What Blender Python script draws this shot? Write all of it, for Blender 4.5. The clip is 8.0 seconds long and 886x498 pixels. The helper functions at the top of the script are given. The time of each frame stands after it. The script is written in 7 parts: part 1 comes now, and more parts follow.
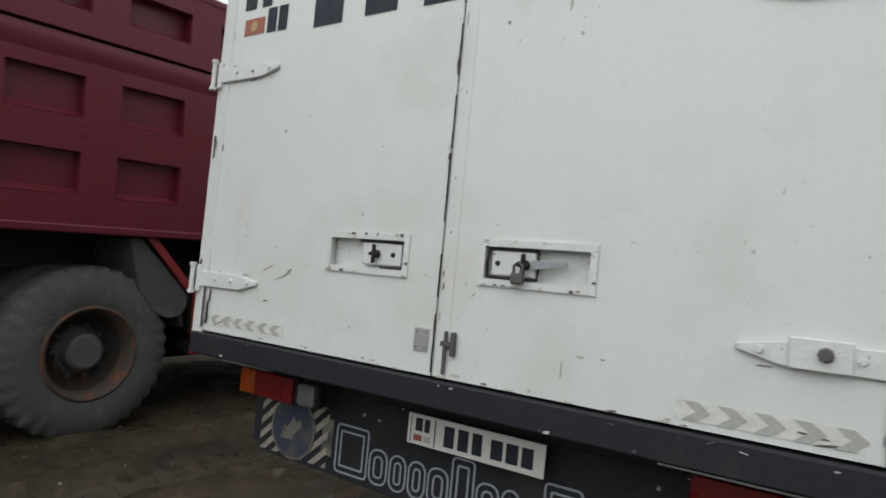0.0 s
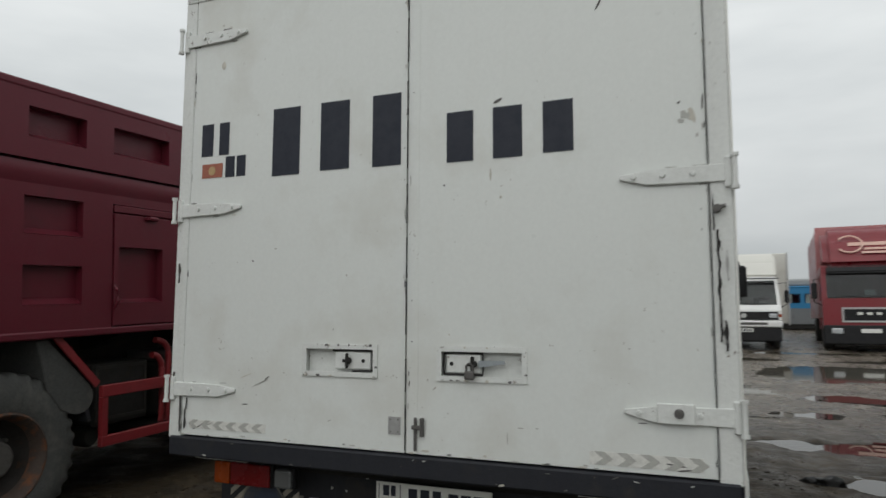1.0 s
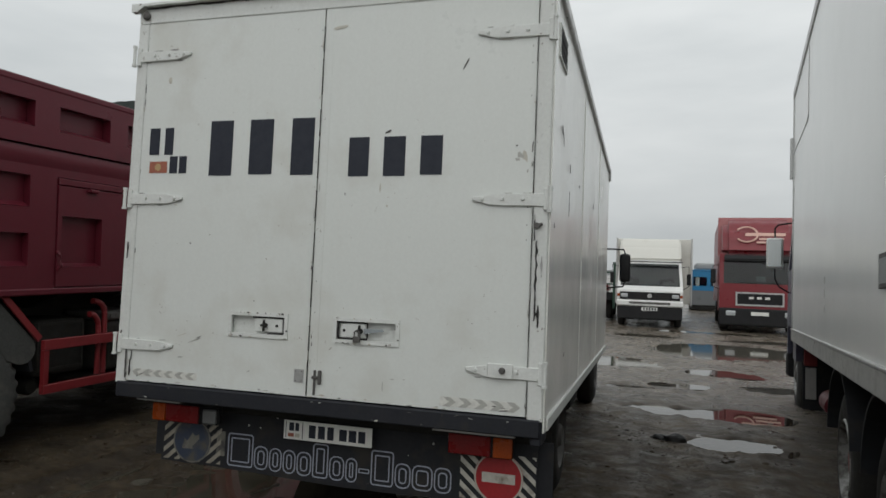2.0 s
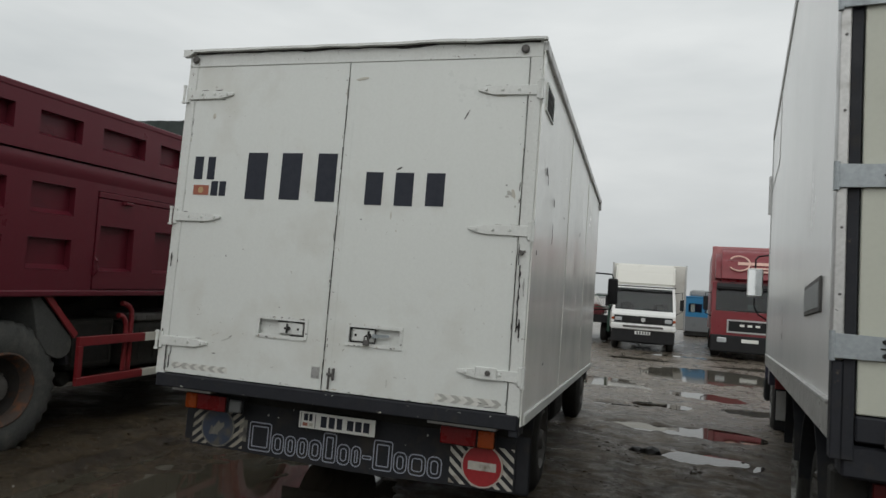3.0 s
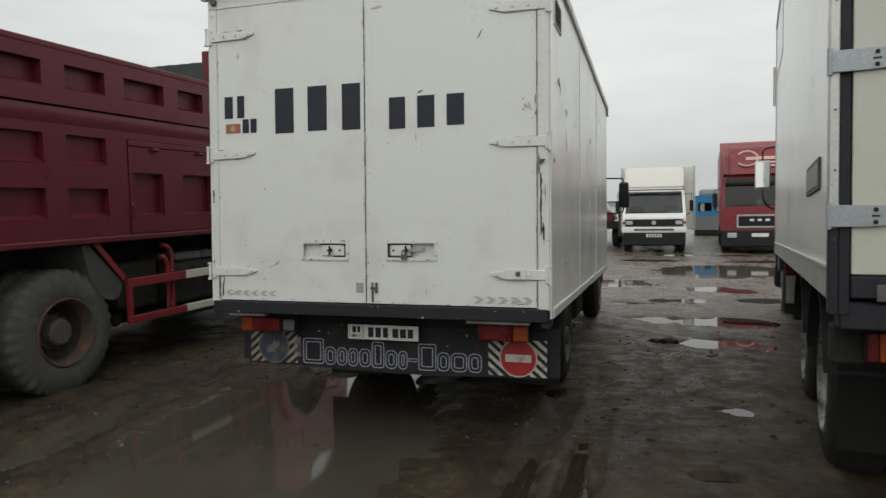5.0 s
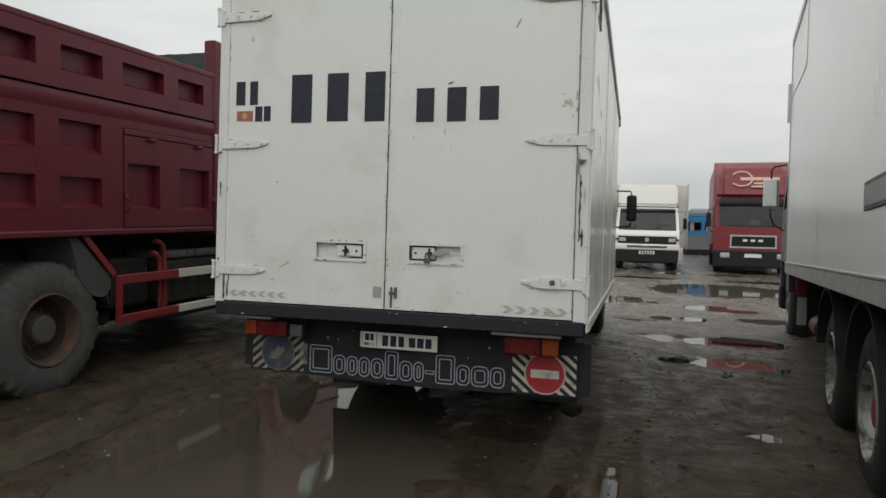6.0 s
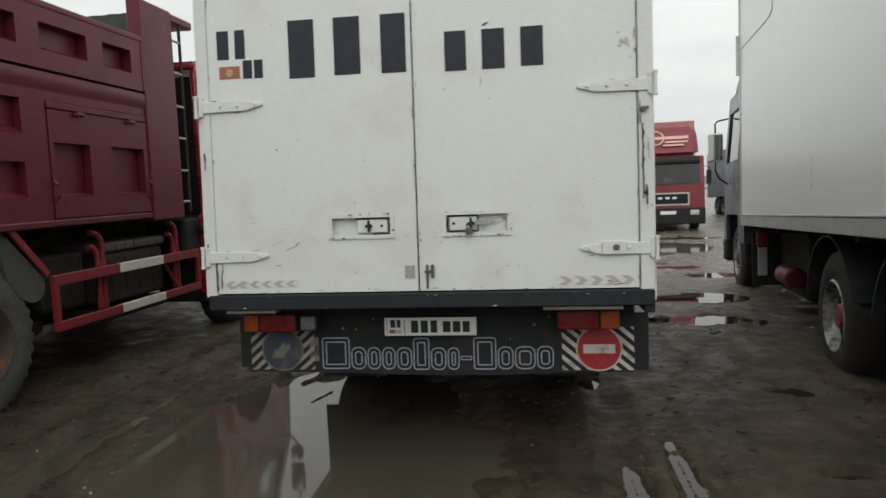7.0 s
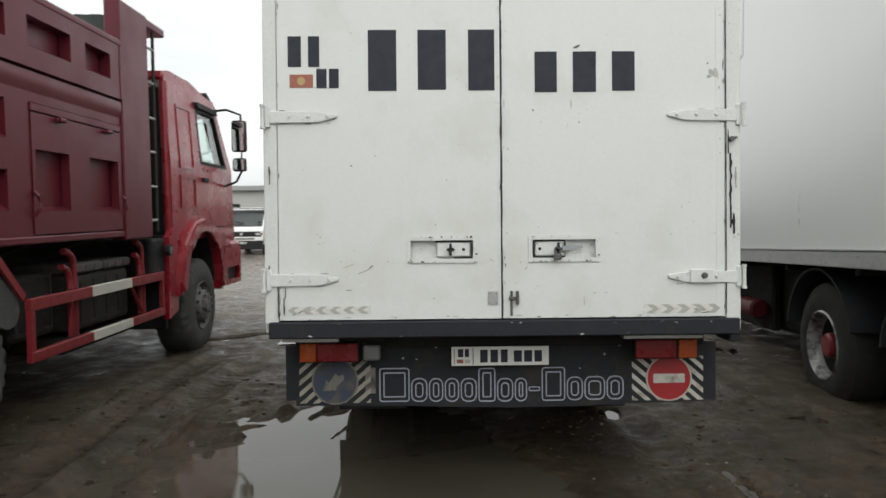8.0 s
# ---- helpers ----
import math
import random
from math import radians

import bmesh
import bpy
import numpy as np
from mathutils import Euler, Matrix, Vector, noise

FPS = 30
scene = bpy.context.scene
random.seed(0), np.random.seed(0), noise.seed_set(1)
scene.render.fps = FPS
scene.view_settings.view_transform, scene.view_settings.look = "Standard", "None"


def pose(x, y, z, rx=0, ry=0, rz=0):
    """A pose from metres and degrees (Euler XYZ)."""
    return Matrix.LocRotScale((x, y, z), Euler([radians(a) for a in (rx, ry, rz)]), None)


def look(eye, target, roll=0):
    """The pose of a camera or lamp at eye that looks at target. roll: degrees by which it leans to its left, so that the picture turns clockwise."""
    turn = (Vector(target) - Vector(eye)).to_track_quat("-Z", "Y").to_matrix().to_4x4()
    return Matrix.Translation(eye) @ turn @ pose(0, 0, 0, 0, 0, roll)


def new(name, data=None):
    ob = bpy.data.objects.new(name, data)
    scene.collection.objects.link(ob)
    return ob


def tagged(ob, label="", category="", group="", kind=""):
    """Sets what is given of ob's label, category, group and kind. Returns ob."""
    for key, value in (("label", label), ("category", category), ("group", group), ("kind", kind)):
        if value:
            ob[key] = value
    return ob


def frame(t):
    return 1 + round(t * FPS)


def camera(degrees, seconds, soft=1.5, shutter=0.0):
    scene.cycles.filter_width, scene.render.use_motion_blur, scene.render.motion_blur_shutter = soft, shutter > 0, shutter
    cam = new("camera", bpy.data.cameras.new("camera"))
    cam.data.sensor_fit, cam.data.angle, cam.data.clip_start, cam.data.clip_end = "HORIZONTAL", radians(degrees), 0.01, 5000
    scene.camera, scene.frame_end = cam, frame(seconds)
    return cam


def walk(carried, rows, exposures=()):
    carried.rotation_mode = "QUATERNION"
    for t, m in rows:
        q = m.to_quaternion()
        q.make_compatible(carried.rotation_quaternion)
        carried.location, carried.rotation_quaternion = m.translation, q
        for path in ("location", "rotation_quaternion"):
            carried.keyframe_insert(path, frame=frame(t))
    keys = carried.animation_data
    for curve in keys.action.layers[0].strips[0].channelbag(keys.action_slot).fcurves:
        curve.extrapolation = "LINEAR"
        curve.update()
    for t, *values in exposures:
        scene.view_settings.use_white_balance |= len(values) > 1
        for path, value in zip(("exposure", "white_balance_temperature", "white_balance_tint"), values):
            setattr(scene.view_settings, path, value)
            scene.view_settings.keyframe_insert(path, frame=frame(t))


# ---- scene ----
cam = camera(66.5, 8.0, soft=1.5, shutter=0.35)
# The plan is laid out square to the box truck, which stands nose-down; LEVEL turns that plan onto the level yard.
SLOPE = 0.034
LEVEL = Matrix.Rotation(-math.atan(SLOPE), 4, "X") @ Matrix.Translation((0, 0, -0.152))
PATH = [
    (0, (-0.028, -0.016, 1.48), (-1.192, 1.609, 1.562), 5.4),
    (0.5, (-0.033, -0.386, 1.593), (-0.94, 1.392, 1.716), 2.3),
    (1, (-0.051, -0.809, 1.701), (-0.802, 1.033, 1.907), 0.2),
    (1.5, (0.182, -1.196, 1.756), (-0.364, 0.726, 1.857), 1.3),
    (2, (0.431, -1.519, 1.756), (-0.139, 0.394, 1.876), 2.4),
    (2.2, (0.475, -1.635, 1.74), (-0.086, 0.275, 1.938), 1.7),
    (3.3, (0.683, -2.248, 1.734), (0.106, -0.339, 1.882), 5.1),
    (3.5, (0.733, -2.319, 1.731), (0.16, -0.404, 1.805), 3.5),
    (4, (0.781, -2.428, 1.703), (0.207, -0.512, 1.727), 2.7),
    (4.5, (0.71, -2.43, 1.683), (0.141, -0.513, 1.619), 1.0),
    (5, (0.589, -2.448, 1.668), (-0.002, -0.538, 1.609), -0.4),
    (5.2, (0.568, -2.437, 1.654), (-0.039, -0.533, 1.574), -1.2),
    (6.3, (0.02, -2.087, 1.603), (-0.493, -0.154, 1.587), 2.9),
    (6.5, (-0.164, -1.998, 1.595), (-0.549, -0.037, 1.524), -0.2),
    (7, (-0.595, -1.86, 1.582), (-0.86, 0.119, 1.48), -1.8),
    (7.5, (-1.105, -1.814, 1.574), (-1.253, 0.181, 1.544), 2.3),
    (8, (-1.536, -1.75, 1.574), (-1.504, 0.25, 1.551), -0.5),
]
walk(cam, [(t, LEVEL @ look(eye, target, roll)) for t, eye, target, roll in PATH],
     exposures=[(0.0, 0.5, 6400, 10), (0.5, 0.2, 6400, 10), (1.0, 0.04, 6500, 10), (2.0, 0.0, 6500, 10), (3.5, -0.02, 6650, 10), (4.0, 0.06, 6850, 10), (4.5, 0.18, 6900, 10), (5.0, 0.22, 6700, 10), (5.2, 0.22, 6700, 10),
                (6.5, 0.19, 6700, 10), (7.0, 0.4, 6700, 10), (7.5, 0.66, 6600, 10), (8.0, 0.7, 6600, 10)])

# ---- sky and light: an overcast winter day ----
world = bpy.data.worlds.new("overcast_sky")
scene.world = world
world.use_nodes = True
wn, wl = world.node_tree.nodes, world.node_tree.links
wn.clear()
SUN_EL, SUN_AZ = radians(42), radians(170)
sky = wn.new("ShaderNodeTexSky")
sky.sky_type, sky.sun_disc, sky.sun_elevation, sky.sun_rotation = "NISHITA", False, SUN_EL, SUN_AZ
sky.air_density, sky.dust_density, sky.ozone_density = 1.0, 4.0, 1.0
dull = wn.new("ShaderNodeHueSaturation")
dull.inputs["Saturation"].default_value = 0.12
wl.new(sky.outputs["Color"], dull.inputs["Color"])
coord = wn.new("ShaderNodeTexCoord")
stretch = wn.new("ShaderNodeMapping")
stretch.inputs["Scale"].default_value = (1.3, 1.3, 5.0)
wl.new(coord.outputs["Generated"], stretch.inputs["Vector"])
cloud = wn.new("ShaderNodeTexNoise")
cloud.inputs["Scale"].default_value, cloud.inputs["Detail"].default_value, cloud.inputs["Roughness"].default_value = 1.6, 5.0, 0.5
wl.new(stretch.outputs["Vector"], cloud.inputs["Vector"])
ramp = wn.new("ShaderNodeValToRGB")
ramp.color_ramp.elements[0].position, ramp.color_ramp.elements[0].color = 0.3, (5.6, 5.98, 6.1, 1)
ramp.color_ramp.elements[1].position, ramp.color_ramp.elements[1].color = 0.75, (8.1, 8.4, 8.4, 1)
wl.new(cloud.outputs["Fac"], ramp.inputs["Fac"])
veil = wn.new("ShaderNodeMix")
veil.data_type = "RGBA"
veil.inputs["Factor"].default_value = 0.9
wl.new(dull.outputs["Color"], veil.inputs["A"])
wl.new(ramp.outputs["Color"], veil.inputs["B"])
# an overcast sky is brightest overhead and falls off towards the horizon
split = wn.new("ShaderNodeSeparateXYZ")
wl.new(coord.outputs["Generated"], split.inputs["Vector"])
fall = wn.new("ShaderNodeMapRange")
fall.inputs["From Min"].default_value, fall.inputs["From Max"].default_value = 0.0, 1.0
fall.inputs["To Min"].default_value, fall.inputs["To Max"].default_value = 0.76, 1.36
rise_of = wn.new("ShaderNodeMath")
rise_of.operation, rise_of.use_clamp, rise_of.inputs[1].default_value = "POWER", True, 0.6
wl.new(split.outputs["Z"], rise_of.inputs[0])
wl.new(rise_of.outputs["Value"], fall.inputs["Value"])
shade_of = wn.new("ShaderNodeVectorMath")
shade_of.operation = "SCALE"
wl.new(veil.outputs["Result"], shade_of.inputs[0])
wl.new(fall.outputs["Result"], shade_of.inputs["Scale"])
back = wn.new("ShaderNodeBackground")
back.inputs["Strength"].default_value = 0.1
wl.new(shade_of.outputs["Vector"], back.inputs["Color"])
out = wn.new("ShaderNodeOutputWorld")
wl.new(back.outputs["Background"], out.inputs["Surface"])

sun = new("sun", bpy.data.lights.new("sun", "SUN"))
sun.data.energy, sun.data.angle, sun.data.color = 0.6, radians(80), (1.0, 0.975, 0.945)
sun.matrix_world = look((0, 0, 20), (20 * math.sin(SUN_AZ) * -0.9, 20 * math.cos(SUN_AZ) * -0.9, 20 - 20 * math.tan(SUN_EL) * 0.9))


# ---- materials ----
def surface(name, color, rough=0.6, metal=0.0, spots=None, spot_amount=0.3, spot_scale=6.0, fine=0.1, fine_scale=60.0,
            bump=0.1, bump_scale=80.0, rough_var=0.15, streak=0.0, streak_color=(0.2, 0.17, 0.13), coat=0.0, ior=1.5, vary=0.0, spec=0.5, chips=None, chip_scale=34.0, chip_cut=0.66):
    """A painted, rusted or muddy surface: colour with grain, blotches of a second colour, hanging dirt streaks and fine relief."""
    m = bpy.data.materials.new(name)
    m.use_nodes = True
    n, l = m.node_tree.nodes, m.node_tree.links
    b = n["Principled BSDF"]
    tc = n.new("ShaderNodeTexCoord")

    def noise_of(scale, detail=4.0, vec=None, rough_=0.6):
        x = n.new("ShaderNodeTexNoise")
        x.inputs["Scale"].default_value, x.inputs["Detail"].default_value, x.inputs["Roughness"].default_value = scale, detail, rough_
        l.new(vec or tc.outputs["Object"], x.inputs["Vector"])
        return x.outputs["Fac"]

    def span(value, lo, hi, to_lo=0.0, to_hi=1.0):
        x = n.new("ShaderNodeMapRange")
        x.inputs["From Min"].default_value, x.inputs["From Max"].default_value = lo, hi
        x.inputs["To Min"].default_value, x.inputs["To Max"].default_value = to_lo, to_hi
        l.new(value, x.inputs["Value"])
        return x.outputs["Result"]

    def mix(fac, a, c):
        x = n.new("ShaderNodeMix")
        x.data_type = "RGBA"
        l.new(fac, x.inputs["Factor"])
        for sock, v in (("A", a), ("B", c)):
            if isinstance(v, tuple):
                x.inputs[sock].default_value = (*v, 1)
            else:
                l.new(v, x.inputs[sock])
        return x.outputs["Result"]

    grain = noise_of(fine_scale, 3.0)
    lo, hi = tuple(c * (1 - fine) for c in color), tuple(min(1, c * (1 + fine)) for c in color)
    col = mix(span(grain, 0.3, 0.7), lo, hi)
    blot = noise_of(spot_scale, 6.0)
    if spots:
        cut = 0.72 - 0.4 * spot_amount
        col = mix(span(blot, cut, cut + 0.16, 0.0, min(1.0, 0.5 + spot_amount)), col, spots)
    if streak:
        mp = n.new("ShaderNodeMapping")
        mp.inputs["Scale"].default_value = (14, 14, 0.7)
        l.new(tc.outputs["Object"], mp.inputs["Vector"])
        st = noise_of(1.0, 4.0, mp.outputs["Vector"], 0.65)
        col = mix(span(st, 0.5, 0.85, 0.0, streak), col, streak_color)
    if chips:
        # flaked spots that keep together in patches
        patch = span(noise_of(1.7, 3.0), 0.48, 0.68, 0.0, 0.07)
        add = n.new("ShaderNodeMath")
        add.operation = "ADD"
        l.new(noise_of(chip_scale, 5.0, None, 0.7), add.inputs[0])
        l.new(patch, add.inputs[1])
        col = mix(span(add.outputs["Value"], chip_cut, chip_cut + 0.035, 0.0, 0.85), col, chips)
    if vary:
        info = n.new("ShaderNodeObjectInfo")
        hsv = n.new("ShaderNodeHueSaturation")
        l.new(span(info.outputs["Random"], 0, 1, 1 - vary, 1 + vary), hsv.inputs["Value"])
        l.new(col, hsv.inputs["Color"])
        col = hsv.outputs["Color"]
    l.new(col, b.inputs["Base Color"])
    l.new(span(blot, 0.3, 0.7, max(0.02, rough - rough_var), min(1, rough + rough_var)), b.inputs["Roughness"])
    b.inputs["Metallic"].default_value = metal
    b.inputs["IOR"].default_value = ior
    b.inputs["Coat Weight"].default_value = coat
    b.inputs["Specular IOR Level"].default_value = spec
    if bump:
        bp = n.new("ShaderNodeBump")
        bp.inputs["Strength"].default_value, bp.inputs["Distance"].default_value = bump, 0.01
        l.new(noise_of(bump_scale, 4.0), bp.inputs["Height"])
        l.new(bp.outputs["Normal"], b.inputs["Normal"])
    return m


def clear_glass(name, tint, rough=0.02):
    m = bpy.data.materials.new(name)
    m.use_nodes = True
    b = m.node_tree.nodes["Principled BSDF"]
    b.inputs["Base Color"].default_value = (*tint, 1)
    b.inputs["Transmission Weight"].default_value, b.inputs["Roughness"].default_value, b.inputs["IOR"].default_value = 1.0, rough, 1.45
    return m


WHITE = surface("white_truck_paint", (0.65, 0.672, 0.645), 0.42, spots=(0.575, 0.58, 0.54), spot_amount=0.55, spot_scale=1.6, fine=0.02, bump=0.1, bump_scale=7, streak=0.07, streak_color=(0.46, 0.43, 0.36), chips=(0.25, 0.22, 0.18), chip_cut=0.705)
WHITE_SIDE = surface("white_side_sheet", (0.76, 0.765, 0.725), 0.22, spots=(0.69, 0.685, 0.64), spot_amount=0.2, spot_scale=1.5, fine=0.02, bump=0.05, bump_scale=3, rough_var=0.06, streak=0.015, streak_color=(0.5, 0.46, 0.4), chips=(0.25, 0.22, 0.18), chip_cut=0.71)
WHITE_OLD = surface("chipped_white_paint", (0.63, 0.645, 0.62), 0.5, spots=(0.13, 0.08, 0.05), spot_amount=0.08, spot_scale=26, fine=0.05, bump=0.2, streak=0.12, chips=(0.12, 0.085, 0.06), chip_cut=0.655)
GREY_WALL = surface("dull_white_panel", (0.71, 0.71, 0.695), 0.25, spots=(0.64, 0.64, 0.62), spot_amount=0.2, spot_scale=0.7, fine=0.015, bump=0, rough_var=0.03, streak=0.04, streak_color=(0.45, 0.43, 0.38))
CREAM = surface("cream_door_panel", (0.475, 0.485, 0.415), 0.45, spots=(0.43, 0.43, 0.36), spot_amount=0.3, spot_scale=2, fine=0.02, bump=0.05)
ALU = surface("weathered_aluminium", (0.45, 0.45, 0.44), 0.4, 0.6, spots=(0.3, 0.29, 0.27), spot_amount=0.3, spot_scale=12, bump=0.06)
ZINC = surface("zinc_hinge_metal", (0.31, 0.34, 0.355), 0.5, 0.4, spots=(0.22, 0.24, 0.245), spot_amount=0.35, spot_scale=14, bump=0.08)
NAVY = surface("dark_blue_black_paint", (0.015, 0.0163, 0.021), 0.6, spots=(0.03, 0.0285, 0.027), spot_amount=0.35, spot_scale=9, bump=0.12, streak=0.06, streak_color=(0.09, 0.08, 0.07), spec=0.3, chips=(0.09, 0.07, 0.055), chip_cut=0.68)
RUBBER = surface("black_rubber", (0.0195, 0.0205, 0.024), 0.68, spots=(0.04, 0.0365, 0.032), spot_amount=0.45, spot_scale=4.5, bump=0.15, streak=0.08, streak_color=(0.06, 0.055, 0.045), spec=0.25)
CHASSIS = surface("dirty_chassis_steel", (0.026, 0.0255, 0.0235), 0.85, spots=(0.034, 0.03, 0.025), spot_amount=0.4, spot_scale=8, bump=0.3, spec=0.2)
MUDDY = surface("mud_splashed_chassis", (0.03, 0.0295, 0.0262), 0.85, spots=(0.055, 0.047, 0.038), spot_amount=0.45, spot_scale=6, bump=0.3, spec=0.25)
# darker than the other rubber: the underbody's shade is put into this colour
FLAP = surface("shaded_black_flap", (0.017, 0.0175, 0.0165), 0.85, spots=(0.021, 0.02, 0.0175), spot_amount=0.4, spot_scale=6, bump=0.3, spec=0.15)
TYRE = surface("muddy_tyre_rubber", (0.066, 0.0675, 0.064), 0.88, spots=(0.1, 0.098, 0.089), spec=0.3, spot_amount=0.5, spot_scale=7, fine=0.15, bump=0.3, bump_scale=50)
TYRE_BLACK = surface("tyre_rubber", (0.024, 0.023, 0.021), 0.75, spots=(0.055, 0.049, 0.041), spot_amount=0.35, spot_scale=7, fine=0.15, bump=0.25, bump_scale=50, spec=0.3)
MAROON = surface("maroon_steel_paint", (0.103, 0.0125, 0.0215), 0.36, spec=0.3, spots=(0.07, 0.013, 0.02), spot_amount=0.3, spot_scale=3, fine=0.06, bump=0.1, bump_scale=9, rough_var=0.1, streak=0.07, streak_color=(0.1, 0.05, 0.05))
CAB_RED = surface("red_cab_paint", (0.24, 0.0105, 0.02), 0.3, spots=(0.2, 0.02, 0.02), spot_amount=0.25, spot_scale=3, fine=0.05, bump=0.03, streak=0.08, streak_color=(0.14, 0.06, 0.05), coat=0.3)
RAIL_RED = surface("red_guard_rail_paint", (0.2, 0.016, 0.02), 0.45, spots=(0.1, 0.03, 0.03), spot_amount=0.3, spot_scale=9, bump=0.1)
RAIL_PINK = surface("sun_bleached_red_frame", (0.42, 0.17, 0.17), 0.5, spots=(0.3, 0.08, 0.08), spot_amount=0.4, spot_scale=4)
RAIL_WHITE = surface("white_guard_rail_paint", (0.55, 0.54, 0.48), 0.5, spots=(0.36, 0.32, 0.26), spot_amount=0.35, spot_scale=9, bump=0.1)
RUST = surface("rusty_wheel_rim", (0.05, 0.034, 0.026), 0.8, spots=(0.16, 0.058, 0.022), spot_amount=0.55, spot_scale=9, fine=0.2, bump=0.3)
DARK_RIM = surface("dark_dirty_rim", (0.02, 0.0165, 0.014), 0.85, spots=(0.085, 0.036, 0.016), spot_amount=0.4, spot_scale=6, fine=0.2, bump=0.3)
DULL_RIM = surface("dull_grey_rim_paint", (0.13, 0.128, 0.12), 0.65, 0.1, spots=(0.06, 0.052, 0.045), spot_amount=0.45, spot_scale=11, fine=0.15, bump=0.2)
HUB = surface("grey_wheel_hub", (0.1, 0.095, 0.09), 0.6, 0.3, spots=(0.06, 0.05, 0.045), spot_amount=0.4, spot_scale=14, bump=0.2)
DIRTY_HUB = surface("muddy_wheel_hub", (0.075, 0.07, 0.064), 0.8, spots=(0.045, 0.036, 0.03), spot_amount=0.4, spot_scale=11, bump=0.3)
SILVER = surface("silver_wheel_rim", (0.32, 0.32, 0.31), 0.5, 0.4, spots=(0.05, 0.045, 0.038), spot_amount=0.6, spot_scale=9, bump=0.1)
RED_HUB = surface("red_wheel_hub", (0.2, 0.014, 0.022), 0.45, spots=(0.12, 0.03, 0.03), spot_amount=0.3, spot_scale=14)
TANK_RED = surface("grimy_red_tank_paint", (0.11, 0.011, 0.017), 0.5, spots=(0.05, 0.02, 0.02), spot_amount=0.4, spot_scale=9, spec=0.3)
INK = surface("dark_blue_sticker_film", (0.0165, 0.02, 0.031), 0.6, fine=0.04, spots=(0.022, 0.024, 0.03), spot_amount=0.2, spot_scale=20, spec=0.35)
PLATE = surface("white_plate_film", (0.72, 0.72, 0.68), 0.4, spots=(0.55, 0.52, 0.46), spot_amount=0.25, spot_scale=20, fine=0.03)
FLAG_RED = surface("faded_red_film", (0.31, 0.1, 0.06), 0.5, fine=0.08)
FLAG_SUN = surface("yellow_film", (0.42, 0.29, 0.14), 0.5, fine=0.08)
LENS_RED = surface("red_lamp_lens", (0.135, 0.004, 0.005), 0.3, fine=0.25, fine_scale=110, bump=0.15, bump_scale=200, spec=0.35, spots=(0.1, 0.01, 0.01), spot_scale=9)
LENS_ORANGE = surface("orange_lamp_lens", (0.27, 0.045, 0.004), 0.3, fine=0.2, fine_scale=110, bump=0.15, bump_scale=200, spec=0.35, spots=(0.26, 0.05, 0.008), spot_scale=9)
LENS_RED_DIM = surface("dim_red_lens", (0.075, 0.003, 0.004), 0.35, fine=0.3, fine_scale=90, bump=0.15, bump_scale=200, spec=0.3)
LENS_ORANGE_DIM = surface("dim_orange_lens", (0.2, 0.036, 0.004), 0.35, fine=0.3, fine_scale=90, bump=0.15, bump_scale=200, spec=0.3)
LENS_CLEAR = surface("grey_lamp_lens", (0.12, 0.125, 0.125), 0.3, fine=0.1, fine_scale=160, bump=0.3, bump_scale=200, coat=0.4)
CHEVRON_GREY = surface("grey_chevron_tape", (0.39, 0.39, 0.36), 0.5, spots=(0.5, 0.49, 0.45), spot_amount=0.35, spot_scale=26)
STRIPE = surface("worn_white_stripe", (0.5, 0.48, 0.43), 0.55, spots=(0.22, 0.185, 0.145), spot_amount=0.5, spot_scale=12)
STRIPE_DIRTY = surface("grimy_tan_stripe", (0.3, 0.275, 0.225), 0.6, spots=(0.1, 0.085, 0.065), spot_amount=0.5, spot_scale=14)
BUS_GREY = surface("dull_grey_bus_paint", (0.15, 0.16, 0.165), 0.5, spots=(0.1, 0.1, 0.1), spot_amount=0.3, spot_scale=2)
SIGN_RED = surface("red_reflector_disc", (0.33, 0.022, 0.026), 0.4, spots=(0.22, 0.04, 0.04), spot_amount=0.3, spot_scale=12)
SIGN_BLUE = surface("dirty_blue_disc", (0.034, 0.046, 0.075), 0.5, spots=(0.085, 0.08, 0.068), spot_amount=0.6, spot_scale=12)
TAN = surface("dirty_tan_arrow", (0.16, 0.152, 0.13), 0.6, spots=(0.06, 0.058, 0.056), spot_amount=0.6, spot_scale=14)
LETTER = surface("pale_blue_outline_paint", (0.31, 0.33, 0.39), 0.5, spots=(0.15, 0.16, 0.19), spot_amount=0.3, spot_scale=14)
CHEVRON = surface("faded_chevron_tape", (0.47, 0.45, 0.39), 0.5, spots=(0.58, 0.57, 0.52), spot_amount=0.3, spot_scale=20)
CHEVRON_PALE = surface("pale_chevron_tape", (0.62, 0.62, 0.58), 0.5, spots=(0.55, 0.54, 0.49), spot_amount=0.3, spot_scale=20)
GALV = surface("galvanised_plate", (0.36, 0.36, 0.35), 0.5, 0.4, spots=(0.2, 0.18, 0.16), spot_amount=0.3, spot_scale=30)
DARK_PLASTIC = surface("black_plastic", (0.014, 0.014, 0.015), 0.6, fine=0.1, spec=0.25)
SEAL_AND_SHADE = surface("torn_seal_and_shade_black", (0.02, 0.018, 0.017), 0.8, bump=0.3)
MIRROR = surface("mirror_glass", (0.5, 0.52, 0.52), 0.04, 1.0, fine=0.01, bump=0, rough_var=0.02)
GLASS = clear_glass("window_glass", (0.8, 0.87, 0.85))
GLASS_DARK = clear_glass("dark_window_glass", (0.13, 0.165, 0.16))
GLASS_GREY = clear_glass("grey_window_glass", (0.42, 0.47, 0.46))
